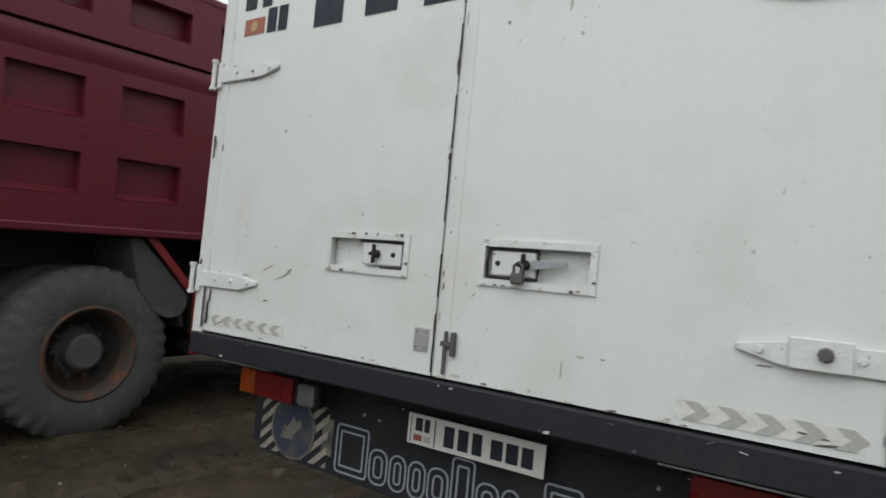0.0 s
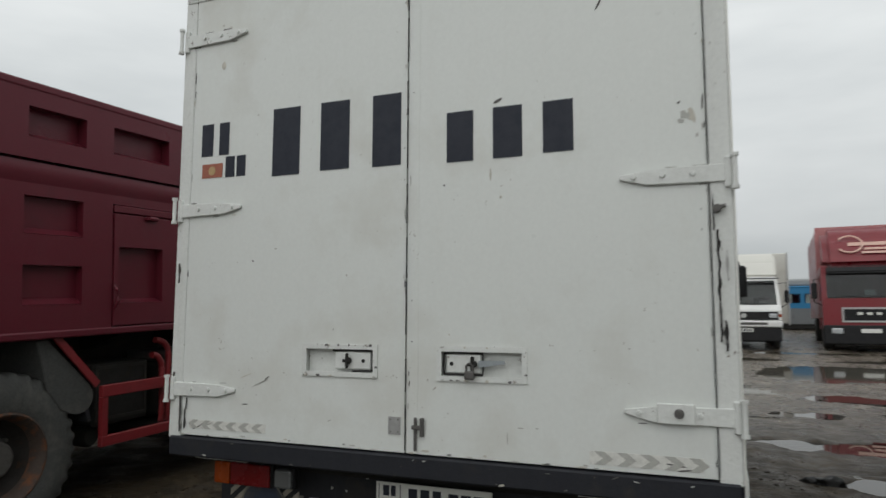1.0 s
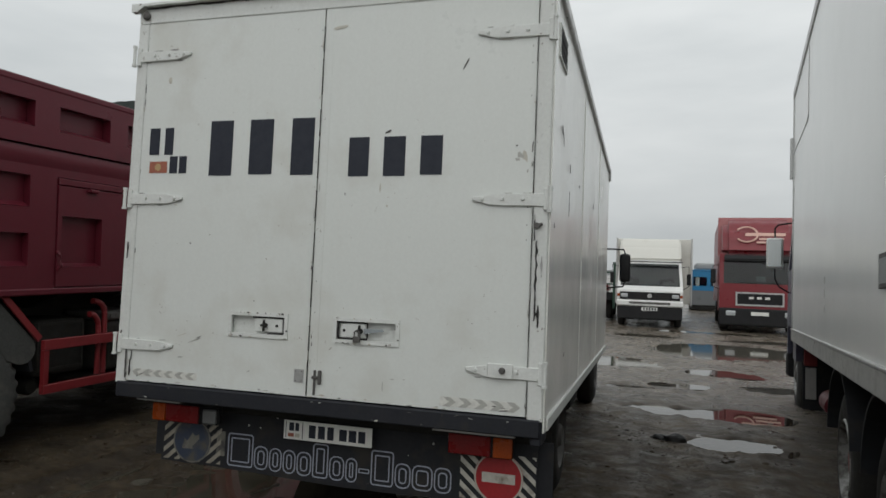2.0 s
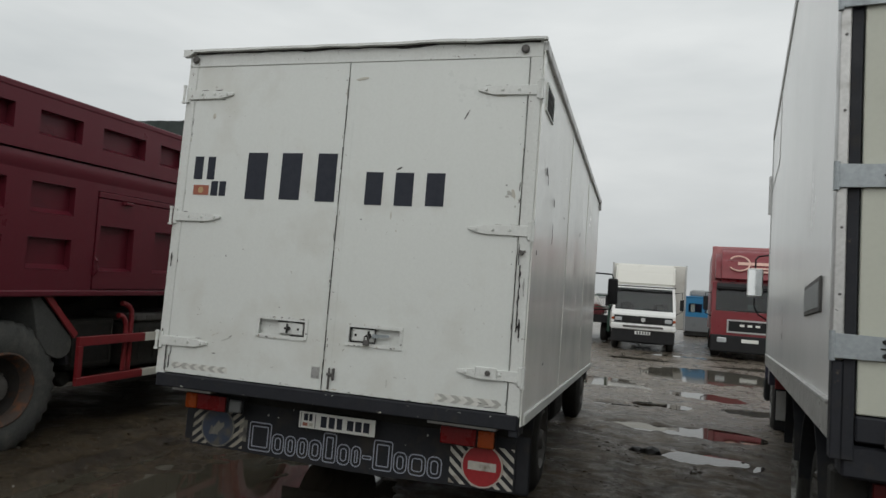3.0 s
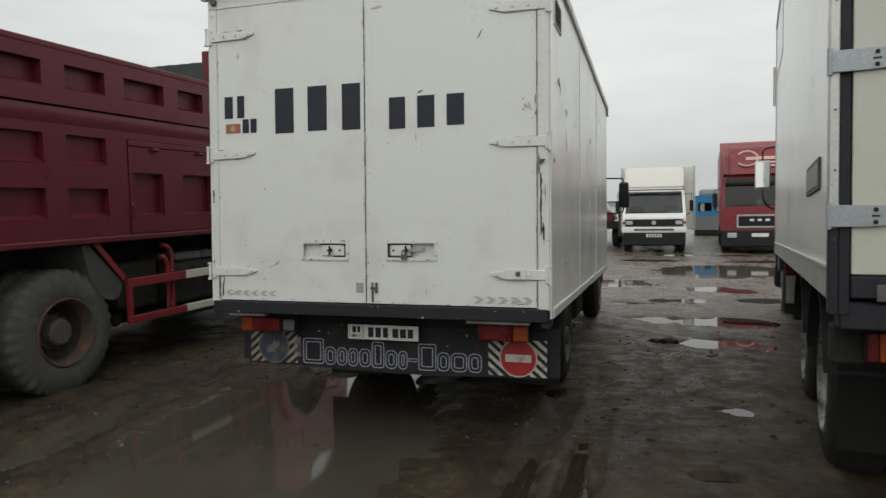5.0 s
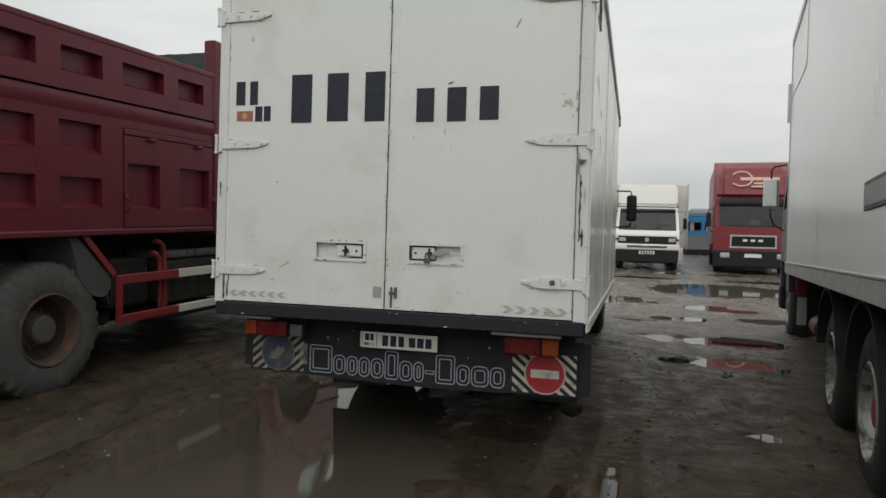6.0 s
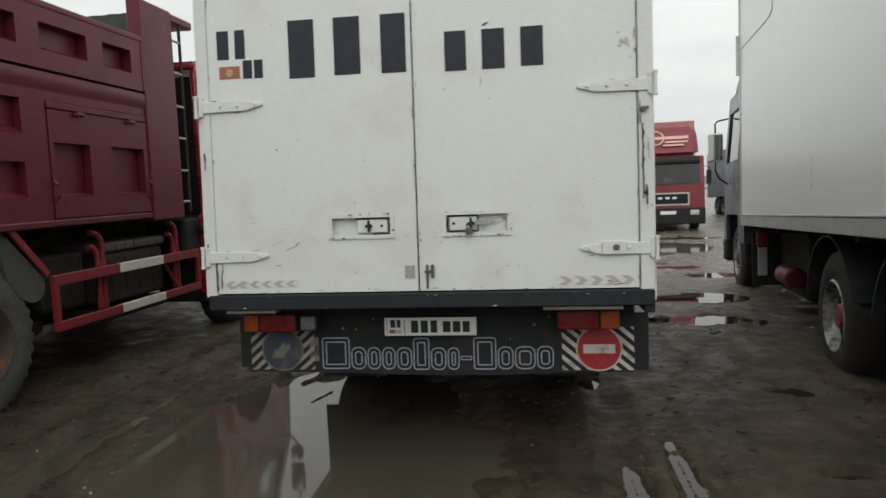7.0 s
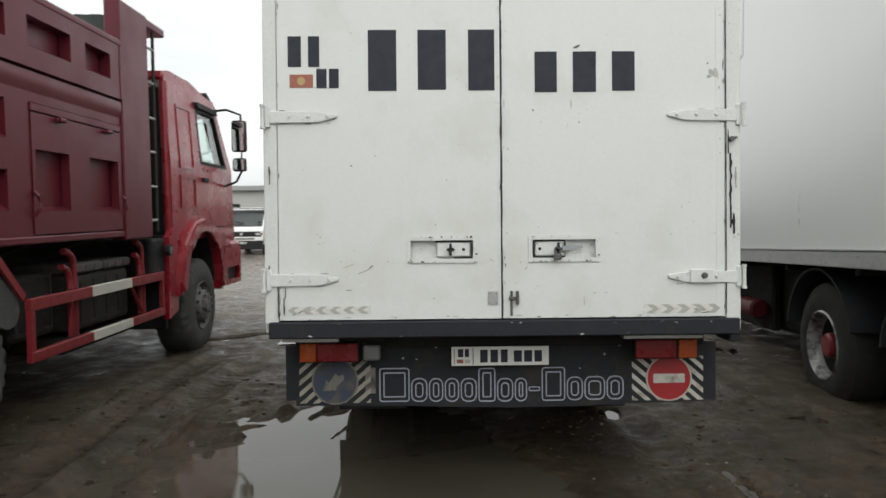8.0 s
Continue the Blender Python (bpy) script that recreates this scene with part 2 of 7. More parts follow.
GLASSY = surface("bright_headlamp_glass", (0.5, 0.52, 0.53), 0.15, 0.3, fine=0.15, fine_scale=30, bump=0.2, bump_scale=60)
MARK = surface("pale_salmon_film", (0.66, 0.43, 0.36), 0.5, fine=0.05)
INSIDE = surface("dark_cab_lining", (0.03, 0.03, 0.032), 0.8)
PAPER = surface("white_paper", (0.7, 0.72, 0.72), 0.7, fine=0.03)
BLUE_PAINT = surface("bright_blue_paint", (0.02, 0.17, 0.34), 0.4, spots=(0.03, 0.13, 0.25), spot_amount=0.3, spot_scale=3)
FAR_RED = surface("red_lorry_paint", (0.175, 0.014, 0.02), 0.38, spots=(0.16, 0.02, 0.024), spot_amount=0.25, spot_scale=2)
FAR_WHITE = surface("white_van_paint", (0.7, 0.7, 0.68), 0.35, spots=(0.6, 0.59, 0.55), spot_amount=0.25, spot_scale=2)
CREAM_BOX = surface("off_white_box_sheet", (0.62, 0.61, 0.56), 0.45, spots=(0.5, 0.48, 0.42), spot_amount=0.3, spot_scale=2)
LILAC = surface("dark_violet_cab_paint", (0.045, 0.045, 0.075), 0.35, spots=(0.06, 0.05, 0.07), spot_amount=0.3, spot_scale=3, coat=0.2)
ROOF_GREY = surface("grey_roof_sheet", (0.28, 0.29, 0.29), 0.6, spots=(0.2, 0.2, 0.2), spot_amount=0.3, spot_scale=0.6)
WALL_GREY = surface("grey_rendered_wall", (0.42, 0.42, 0.4), 0.8, spots=(0.33, 0.32, 0.3), spot_amount=0.3, spot_scale=0.5)
HILL = surface("bare_winter_hill", (0.16, 0.16, 0.16), 0.9, spots=(0.1, 0.11, 0.1), spot_amount=0.4, spot_scale=0.05)
STAKE = surface("dark_green_stake_paint", (0.02, 0.06, 0.04), 0.5, spots=(0.03, 0.04, 0.03), spot_amount=0.3, spot_scale=6)
TARP = surface("dark_green_tarpaulin", (0.026, 0.037, 0.033), 0.7, bump=0.3, bump_scale=12)
RAG = surface("wet_black_rag", (0.012, 0.012, 0.012), 0.5, bump=0.5, bump_scale=30)
STONE = surface("wet_gravel", (0.1, 0.088, 0.07), 0.6, spec=0.3, fine=0.3, fine_scale=20, vary=0.3)
LITTER = surface("pale_litter", (0.3, 0.29, 0.26), 0.6, vary=0.3)


def mud_material():
    m = bpy.data.materials.new("wet_trodden_mud")
    m.use_nodes = True
    n, l = m.node_tree.nodes, m.node_tree.links
    b = n["Principled BSDF"]
    tc = n.new("ShaderNodeTexCoord")

    def nz(scale, detail, r=0.6):
        x = n.new("ShaderNodeTexNoise")
        x.inputs["Scale"].default_value, x.inputs["Detail"].default_value, x.inputs["Roughness"].default_value = scale, detail, r
        l.new(tc.outputs["Object"], x.inputs["Vector"])
        return x.outputs["Fac"]

    def cr(fac, stops):
        x = n.new("ShaderNodeValToRGB")
        x.color_ramp.elements[0].position, x.color_ramp.elements[0].color = stops[0][0], (*stops[0][1], 1)
        x.color_ramp.elements[1].position, x.color_ramp.elements[1].color = stops[-1][0], (*stops[-1][1], 1)
        for p, c in stops[1:-1]:
            x.color_ramp.elements.new(p).color = (*c, 1)
        l.new(fac, x.inputs["Fac"])
        return x.outputs["Color"]

    big = cr(nz(0.9, 6.0), [(0.3, (0.033, 0.0245, 0.0149)), (0.5, (0.049, 0.0367, 0.0225)), (0.72, (0.079, 0.06, 0.0386))])
    sheen_pale = cr(nz(1.3, 6.0), [(0.3, (0.086, 0.071, 0.055)), (0.5, (0.122, 0.102, 0.08)), (0.72, (0.168, 0.143, 0.116))])
    sep = n.new("ShaderNodeSeparateXYZ")
    l.new(tc.outputs["Object"], sep.inputs["Vector"])
    wander = n.new("ShaderNodeMath")
    wander.operation, wander.inputs[1].default_value = "MULTIPLY_ADD", 6.0
    l.new(nz(0.5, 4.0), wander.inputs[0])
    aside = n.new("ShaderNodeMath")
    aside.operation, aside.inputs[1].default_value = "ADD", 2.2
    l.new(sep.outputs["X"], aside.inputs[0])
    left_of = n.new("ShaderNodeMath")
    left_of.operation, left_of.inputs[1].default_value = "MINIMUM", 0.0
    l.new(aside.outputs["Value"], left_of.inputs[0])
    lean_in = n.new("ShaderNodeMath")
    lean_in.operation, lean_in.inputs[1].default_value = "MULTIPLY_ADD", 1.1
    l.new(left_of.outputs["Value"], lean_in.inputs[0])
    l.new(sep.outputs["Y"], lean_in.inputs[2])
    l.new(lean_in.outputs["Value"], wander.inputs[2])
    away = n.new("ShaderNodeMapRange")
    away.inputs["From Min"].default_value, away.inputs["From Max"].default_value = 7.5, 14.0
    l.new(wander.outputs["Value"], away.inputs["Value"])
    # sodden mud by the trucks; the gravelled lane's paler colour has sky sheen painted in
    lane = n.new("ShaderNodeMix")
    lane.data_type = "RGBA"
    l.new(away.outputs["Result"], lane.inputs["Factor"])
    l.new(big, lane.inputs["A"])
    l.new(sheen_pale, lane.inputs["B"])
    small = cr(nz(17, 6.0, 0.7), [(0.3, (0.58, 0.57, 0.56)), (0.52, (1, 1, 1)), (0.72, (1.55, 1.53, 1.5))])
    mid = cr(nz(2.9, 6.0, 0.65), [(0.34, (0.55, 0.54, 0.53)), (0.5, (1, 1, 1)), (0.66, (1.5, 1.48, 1.45))])
    patchy = n.new("ShaderNodeMix")
    patchy.data_type, patchy.blend_type = "RGBA", "MULTIPLY"
    patchy.inputs["Factor"].default_value = 1.0
    l.new(lane.outputs["Result"], patchy.inputs["A"])
    l.new(mid, patchy.inputs["B"])
    mul = n.new("ShaderNodeMix")
    mul.data_type, mul.blend_type = "RGBA", "MULTIPLY"
    mul.inputs["Factor"].default_value = 1.0
    l.new(patchy.outputs["Result"], mul.inputs["A"])
    l.new(small, mul.inputs["B"])
    l.new(mul.outputs["Result"], b.inputs["Base Color"])
    # the lane keeps a film of water, so it shines more than the churned mud
    film_of = n.new("ShaderNodeMapRange")
    film_of.inputs["To Min"].default_value, film_of.inputs["To Max"].default_value = 1.0, 0.55
    l.new(away.outputs["Result"], film_of.inputs["Value"])
    wetness = n.new("ShaderNodeMath")
    wetness.operation = "MULTIPLY"
    l.new(cr(nz(3.6, 7.0, 0.7), [(0.36, (0.24, 0.26, 0.26)), (0.48, (0.5, 0.5, 0.5)), (0.64, (0.8, 0.8, 0.8))]), wetness.inputs[0])
    l.new(film_of.outputs["Result"], wetness.inputs[1])
    l.new(wetness.outputs["Value"], b.inputs["Roughness"])
    shine = n.new("ShaderNodeMapRange")
    shine.inputs["To Min"].default_value, shine.inputs["To Max"].default_value = 0.24, 0.38
    l.new(away.outputs["Result"], shine.inputs["Value"])
    l.new(shine.outputs["Result"], b.inputs["Specular IOR Level"])
    bp = n.new("ShaderNodeBump")
    bp.inputs["Strength"].default_value, bp.inputs["Distance"].default_value = 0.85, 0.018
    l.new(nz(24, 8.0, 0.76), bp.inputs["Height"])
    l.new(bp.outputs["Normal"], b.inputs["Normal"])
    return m


def water_material(name, dark, pale, rough):
    m = bpy.data.materials.new(name)
    m.use_nodes = True
    n, l = m.node_tree.nodes, m.node_tree.links
    b = n["Principled BSDF"]
    tc = n.new("ShaderNodeTexCoord")
    x = n.new("ShaderNodeTexNoise")
    x.inputs["Scale"].default_value, x.inputs["Detail"].default_value = 1.4, 4.0
    l.new(tc.outputs["Object"], x.inputs["Vector"])
    r = n.new("ShaderNodeValToRGB")
    r.color_ramp.elements[0].color, r.color_ramp.elements[1].color = (*dark, 1), (*pale, 1)
    l.new(x.outputs["Fac"], r.inputs["Fac"])
    l.new(r.outputs["Color"], b.inputs["Base Color"])
    b.inputs["Roughness"].default_value, b.inputs["IOR"].default_value = rough, 1.34
    return m


MUD = mud_material()
WATER = water_material("muddy_puddle_water", (0.046, 0.0412, 0.0304), (0.084, 0.075, 0.0558), 0.045)
WATER_THIN = water_material("thin_puddle_water", (0.022, 0.0168, 0.011), (0.036, 0.028, 0.019), 0.015)


# ---- building helpers ----
BASE = {}


def thing(name, base, label, category, group="", yaw=0.0, pitch=0.0, kind=""):
    """An empty at the thing's base; its parts are given in the plan's coordinates, turned by yaw and pitch about the base."""
    ob = new(name)
    ob.empty_display_size = 0.2
    ob.matrix_world = LEVEL @ pose(*base, pitch, 0, yaw)
    BASE[ob.name] = Vector(base)
    return tagged(ob, label, category, group, kind)


def part(name, bm, material, parent=None, label="", smooth=False):
    me = bpy.data.meshes.new(name)
    bmesh.ops.recalc_face_normals(bm, faces=bm.faces)
    bm.to_mesh(me)
    bm.free()
    for m in material if isinstance(material, (list, tuple)) else [material]:
        me.materials.append(m)
    if smooth:
        me.shade_smooth()
        me.set_sharp_from_angle(angle=radians(38))
    ob = new(name, me)
    if parent is not None:
        ob.parent = parent
        if parent.name in BASE:
            ob.location = -BASE[parent.name]
    else:
        ob.matrix_world = LEVEL
    if label:
        ob["label"] = label
    return ob


def box(bm, x0, x1, y0, y1, z0, z1, bevel=0.0, seg=1):
    m = Matrix.Translation(((x0 + x1) / 2, (y0 + y1) / 2, (z0 + z1) / 2)) @ Matrix.Diagonal((abs(x1 - x0), abs(y1 - y0), abs(z1 - z0), 1))
    g = bmesh.ops.create_cube(bm, size=1.0, matrix=m)
    if bevel:
        edges = list({e for v in g["verts"] for e in v.link_edges})
        bmesh.ops.bevel(bm, geom=edges, offset=bevel, segments=seg, affect="EDGES", profile=0.5)


def bx(x0, x1, y0, y1, z0, z1, bevel=0.0, seg=1):
    bm = bmesh.new()
    box(bm, x0, x1, y0, y1, z0, z1, bevel, seg)
    return bm


def rod(bm, a, b, r, seg=10, r2=None):
    a, b = Vector(a), Vector(b)
    d = b - a
    m = Matrix.Translation((a + b) / 2) @ d.to_track_quat("Z", "Y").to_matrix().to_4x4()
    bmesh.ops.create_cone(bm, cap_ends=True, segments=seg, radius1=r, radius2=r if r2 is None else r2, depth=d.length, matrix=m)


def tube(bm, pts, r, seg=8):
    """A bent tube along points."""
    pts = [Vector(p) for p in pts]
    rings = []
    for i, p in enumerate(pts):
        d = (pts[min(i + 1, len(pts) - 1)] - pts[max(i - 1, 0)]).normalized()
        q = d.to_track_quat("Z", "Y").to_matrix()
        rings.append([bm.verts.new(p + q @ Vector((r * math.cos(2 * math.pi * k / seg), r * math.sin(2 * math.pi * k / seg), 0))) for k in range(seg)])
    for a, b in zip(rings, rings[1:]):
        for k in range(seg):
            bm.faces.new((a[k], a[(k + 1) % seg], b[(k + 1) % seg], b[k]))
    bm.faces.new(rings[0])
    bm.faces.new(rings[-1])


def prism(bm, pts, axis, a0, a1):
    """A polygon (two coordinates each) drawn out along x, y or z from a0 to a1."""
    def at(p, a):
        return {"x": (a, p[0], p[1]), "y": (p[0], a, p[1]), "z": (p[0], p[1], a)}[axis]
    lo, hi = [bm.verts.new(at(p, a0)) for p in pts], [bm.verts.new(at(p, a1)) for p in pts]
    n = len(pts)
    bm.faces.new(lo)
    bm.faces.new(list(reversed(hi)))
    for i in range(n):
        bm.faces.new((lo[i], lo[(i + 1) % n], hi[(i + 1) % n], hi[i]))


def lathe(bm, profile, centre, seg=48, axis="x", closed=True):
    """Turns a profile of (along the axis, radius) round an axis through the centre."""
    c = Vector(centre)
    rings = []
    for k in range(seg):
        a = 2 * math.pi * k / seg
        ca, sa = math.cos(a), math.sin(a)
        rings.append([bm.verts.new(c + Vector((u, r * ca, r * sa) if axis == "x" else (r * ca, u, r * sa))) for u, r in profile])
    n = len(profile)
    for k in range(seg):
        a, b = rings[k], rings[(k + 1) % seg]
        for i in range(n if closed else n - 1):
            j = (i + 1) % n
            bm.faces.new((a[i], a[j], b[j], b[i]))


def holed(bm, u0, u1, v0, v1, holes, w0, w1, to=lambda u, v, w: (w, u, v)):
    """A slab with rectangular openings (ua, ub, va, vb) that go right through it; to() sets it in place."""
    us = sorted({u0, u1, *(min(max(h[i], u0), u1) for h in holes for i in (0, 1))})
    vs = sorted({v0, v1, *(min(max(h[i], v0), v1) for h in holes for i in (2, 3))})

    def solid(i, j):
        if not (0 <= i < len(us) - 1 and 0 <= j < len(vs) - 1):
            return False
        cu, cv = (us[i] + us[i + 1]) / 2, (vs[j] + vs[j + 1]) / 2
        return not any(h[0] < cu < h[1] and h[2] < cv < h[3] for h in holes)
    vert = {}

    def vx(i, j, w):
        if (i, j, w) not in vert:
            vert[i, j, w] = bm.verts.new(to(us[i], vs[j], w))
        return vert[i, j, w]
    for i in range(len(us) - 1):
        for j in range(len(vs) - 1):
            if not solid(i, j):
                continue
            for w in (w0, w1):
                bm.faces.new((vx(i, j, w), vx(i + 1, j, w), vx(i + 1, j + 1, w), vx(i, j + 1, w)))
            for di, dj, p, q in ((-1, 0, (i, j), (i, j + 1)), (1, 0, (i + 1, j), (i + 1, j + 1)), (0, -1, (i, j), (i + 1, j)), (0, 1, (i, j + 1), (i + 1, j + 1))):
                if not solid(i + di, j + dj):
                    bm.faces.new((vx(*p, w0), vx(*q, w0), vx(*q, w1), vx(*p, w1)))


def clip(poly, x0, x1, z0, z1):
    """A polygon cut to a rectangle."""
    for axis, lim, sign in ((0, x0, 1), (0, x1, -1), (1, z0, 1), (1, z1, -1)):
        res = []
        for i, p in enumerate(poly):
            q = poly[(i + 1) % len(poly)]
            dp, dq = sign * (p[axis] - lim), sign * (q[axis] - lim)
            if dp >= 0:
                res.append(p)
            if dp * dq < 0:
                f = dp / (dp - dq)
                res.append((p[0] + f * (q[0] - p[0]), p[1] + f * (q[1] - p[1])))
        poly = res
        if len(poly) < 3:
            return []
    return poly


def stud_mesh(name, r, h, material, seg=8):
    """A bolt or rivet head that stands along z, to be shared by its repeats."""
    bm = bmesh.new()
    rod(bm, (0, 0, -0.004), (0, 0, h), r, seg, r * 0.7)
    me = bpy.data.meshes.new(name)
    bm.to_mesh(me)
    bm.free()
    me.materials.append(material)
    return me


WAYS = {"-y": (90, 0, 0), "x": (0, 90, 0), "-x": (0, -90, 0), "y": (-90, 0, 0), "z": (0, 0, 0)}


def piece(name, mesh, parent, at, way="-y"):
    ob = new(name, mesh)
    ob.parent = parent
    off = BASE[parent.name] if parent.name in BASE else Vector()
    ob.matrix_local = pose(*(Vector(at) - off), *WAYS[way])
    return ob


def wheel(parent, centre, r, width, rim_r, out, tyre, rim, hub, dish=0.12, bolts=10, lugs=0, hub_r=0.13, hub_out=0.02, twin=False, label="", flange=None, disc_out=None):
    """A lorry wheel; out is +1 or -1, the way along x that its outer face looks; its sub-parts are rim, hub and nuts."""
    cx, cy, cz = centre
    s, w = out, width
    bm = bmesh.new()
    def ring(off):
        c = (cx + off, cy, cz)
        prof = [(0, rim_r), (0.012 * s, rim_r + 0.02), (0.01 * s, rim_r + 0.55 * (r - rim_r)), (-0.008 * s, r - 0.05), (-0.03 * s, r - 0.012), (-0.06 * s, r),
                (-(w - 0.06) * s, r), (-(w - 0.03) * s, r - 0.012), (-(w - 0.008) * s, r - 0.05), (-(w + 0.01) * s, rim_r + 0.5 * (r - rim_r)), (-w * s, rim_r)]
        if not lugs:
            lathe(bm, prof, c, 64)
            return
        # shoulder lugs: the outer points stand proud and fall back by turns, out of step on the two sides
        n, rings = lugs * 4, []
        for k in range(n):
            a = 2 * math.pi * k / n
            col = []
            for i, (u, q) in enumerate(prof):
                if 3 <= i <= 8:
                    up = (k // 2 + (1 if i > 5 else 0)) % 2
                    q += 0.007 if up else -0.009
                    if not up and i in (4, 7):
                        u *= 1.12 if i == 4 else 0.99
                col.append(bm.verts.new(Vector(c) + Vector((u, q * math.cos(a), q * math.sin(a)))))
            rings.append(col)
        for k in range(n):
            p, q = rings[k], rings[(k + 1) % n]
            for i in range(len(prof)):
                j = (i + 1) % len(prof)
                bm.faces.new((p[i], p[j], q[j], q[i]))
    ring(0)
    if twin:
        ring(-(w + 0.05) * s)
    tyre_ob = part("wheel", bm, tyre, parent, label, smooth=True)
    bm = bmesh.new()
    d = dish
    lathe(bm, [(0.004 * s, rim_r + 0.012), (0.014 * s, rim_r - 0.004), (-0.02 * s, rim_r - 0.02), (-d * 0.7 * s, rim_r - 0.055), (-d * s, rim_r * 0.62), (-d * s, 0.02), (-(d + 0.02) * s, 0.02), (-(d + 0.02) * s, rim_r * 0.6), (-(w - 0.01) * s, rim_r - 0.02), (-(w - 0.01) * s, rim_r + 0.008)], (cx, cy, cz), 48)
    part("rim", bm, rim, tyre_ob, smooth=True)
    if flange:
        bm = bmesh.new()
        lathe(bm, [(0.006 * s, rim_r + 0.014), (0.019 * s, rim_r - 0.003), (-0.016 * s, rim_r - 0.02), (-0.11 * s, rim_r - 0.038), (-0.11 * s, rim_r - 0.046), (-0.01 * s, rim_r - 0.028), (0.012 * s, rim_r - 0.01)], (cx, cy, cz), 48)
        part("rim_flange", bm, flange, tyre_ob, smooth=True)
    bm = bmesh.new()
    lathe(bm, [(-d * s, 0.0), (-d * s, hub_r + 0.03), (-(d - 0.03) * s, hub_r + 0.02), (-(d - 0.04) * s, hub_r), ((hub_out - 0.02) * s, hub_r * 0.92), (hub_out * s, hub_r * 0.75), (hub_out * s, 0.0)], (cx, cy, cz), 32, closed=False)
    part("hub", bm, hub, tyre_ob, smooth=True)
    nut = stud_mesh("wheel_nut", 0.017, 0.035, hub, 6)
    if disc_out is not None:
        # a steered wheel: the disc bulges out, dark studs on its cone paint the shade of hand holes, the nuts sit on
        # its flat face
        e = disc_out
        bm = bmesh.new()
        lathe(bm, [(-d * s, rim_r - 0.05), (-d * 0.6 * s, rim_r - 0.06), ((e - 0.03) * s, rim_r * 0.66), (e * s, rim_r * 0.6), (e * s, 0.0)], (cx, cy, cz), 40, closed=False)
        face = part("wheel_disc", bm, rim, tyre_ob, smooth=True)
        hole = stud_mesh("hand_hole", 0.024, 0.012, SEAL_AND_SHADE, 10)
        for k in range(10):
            a = 2 * math.pi * (k + 0.5) / 10
            piece("hand_hole", hole, face, (cx + (e - 0.035) * s, cy + rim_r * 0.7 * math.cos(a), cz + rim_r * 0.7 * math.sin(a)), "x" if s > 0 else "-x")
        d = -e
    for k in range(bolts):
        a = 2 * math.pi * k / bolts
        piece("wheel_nut", nut, tyre_ob, (cx - d * s, cy + rim_r * (0.56 if disc_out is None else 0.48) * math.cos(a), cz + rim_r * (0.56 if disc_out is None else 0.48) * math.sin(a)), "x" if s > 0 else "-x")
    return tyre_ob


# ---- the yard: one sheet of mud, with hollows that hold water ----
# centre x, y, half-width, half-length, depth, turn in degrees
HOLLOWS_NEAR = [
    (-1.92, 1.5, 1.02, 2.0, 0.06, 3), (-2.35, 2.95, 0.5, 0.6, 0.05, 0), (-3.12, 2.0, 0.42, 1.25, 0.024, -6), (-0.12, 1.0, 0.085, 0.68, 0.04, 0), (0.155, 1.1, 0.09, 0.88, 0.04, 0), (0.95, 1.66, 0.13, 0.07, 0.045, 10),
    (-0.21, 3.36, 0.075, 0.13, 0.05, -12), (0.75, 7.62, 0.55, 0.25, 0.05, -8), (1.5, 7.6, 0.52, 0.3, 0.05, 5), (1.34, 6.0, 0.42, 0.28, 0.05, 8), (1.15, 3.14, 0.13, 0.1, 0.035, 0),
    (-3.85, 7.2, 0.75, 0.14, 0.085, 35),
]
HOLLOWS_LANE = [
    (2.39, 16.13, 1.75, 1.64, 0.06, 0), (-0.33, 12.45, 0.98, 0.77, 0.05, 0), (1.91, 11.59, 0.56, 0.43, 0.05, 0), (0.21, 9.36, 0.3, 0.16, 0.04, 0), (4.4, 13.07, 0.94, 0.52, 0.05, 0),
    (1.01, 9.78, 0.45, 0.16, 0.035, 4), (2.73, 10, 0.61, 0.2, 0.035, -5), (3.68, 19.28, 1.38, 0.53, 0.04, 0), (0.59, 19.49, 0.96, 0.48, 0.04, 0), (-1.22, 16.24, 1.06, 0.53, 0.04, 0),
    (2.08, 21.84, 1.7, 0.37, 0.04, 0),
]
HOLLOWS = HOLLOWS_NEAR + HOLLOWS_LANE


def lattice(seed):
    return np.random.RandomState(seed).rand(256, 256)


LATTICES = [lattice(k) for k in range(6)]


def value_noise(x, y, k):
    xi, yi = np.floor(x).astype(int), np.floor(y).astype(int)
    fx, fy = x - xi, y - yi
    fx, fy = fx * fx * (3 - 2 * fx), fy * fy * (3 - 2 * fy)
    t = LATTICES[k % 6]
    a, b, c, d = t[xi % 256, yi % 256], t[(xi + 1) % 256, yi % 256], t[xi % 256, (yi + 1) % 256], t[(xi + 1) % 256, (yi + 1) % 256]
    return (a * (1 - fx) + b * fx) * (1 - fy) + (c * (1 - fx) + d * fx) * fy - 0.5


def rut(x, y, x0, bend, width, depth, y0, y1):
    xc = x0 + bend * np.sin(y * 0.5 + x0) + 0.03 * value_noise(y * 2.1, y * 0 + x0 * 7, 3)
    d = (x - xc) / width
    keep = 1 / (1 + np.exp(-np.clip(y - y0, -20, 20) * 4)) / (1 + np.exp(np.clip(y - y1, -20, 20) * 4))
    lugs_ = 0.2 * np.sin(y * 50 + 2.6 * np.abs(d)) * np.exp(-d ** 4) * np.clip(0.6 + 1.6 * value_noise(x * 1.4, y * 1.1, 0), 0, 1)
    return keep * depth * (0.45 * np.exp(-((np.abs(d) - 1.35) / 0.35) ** 2) - np.exp(-d ** 4) * (1 + lugs_))


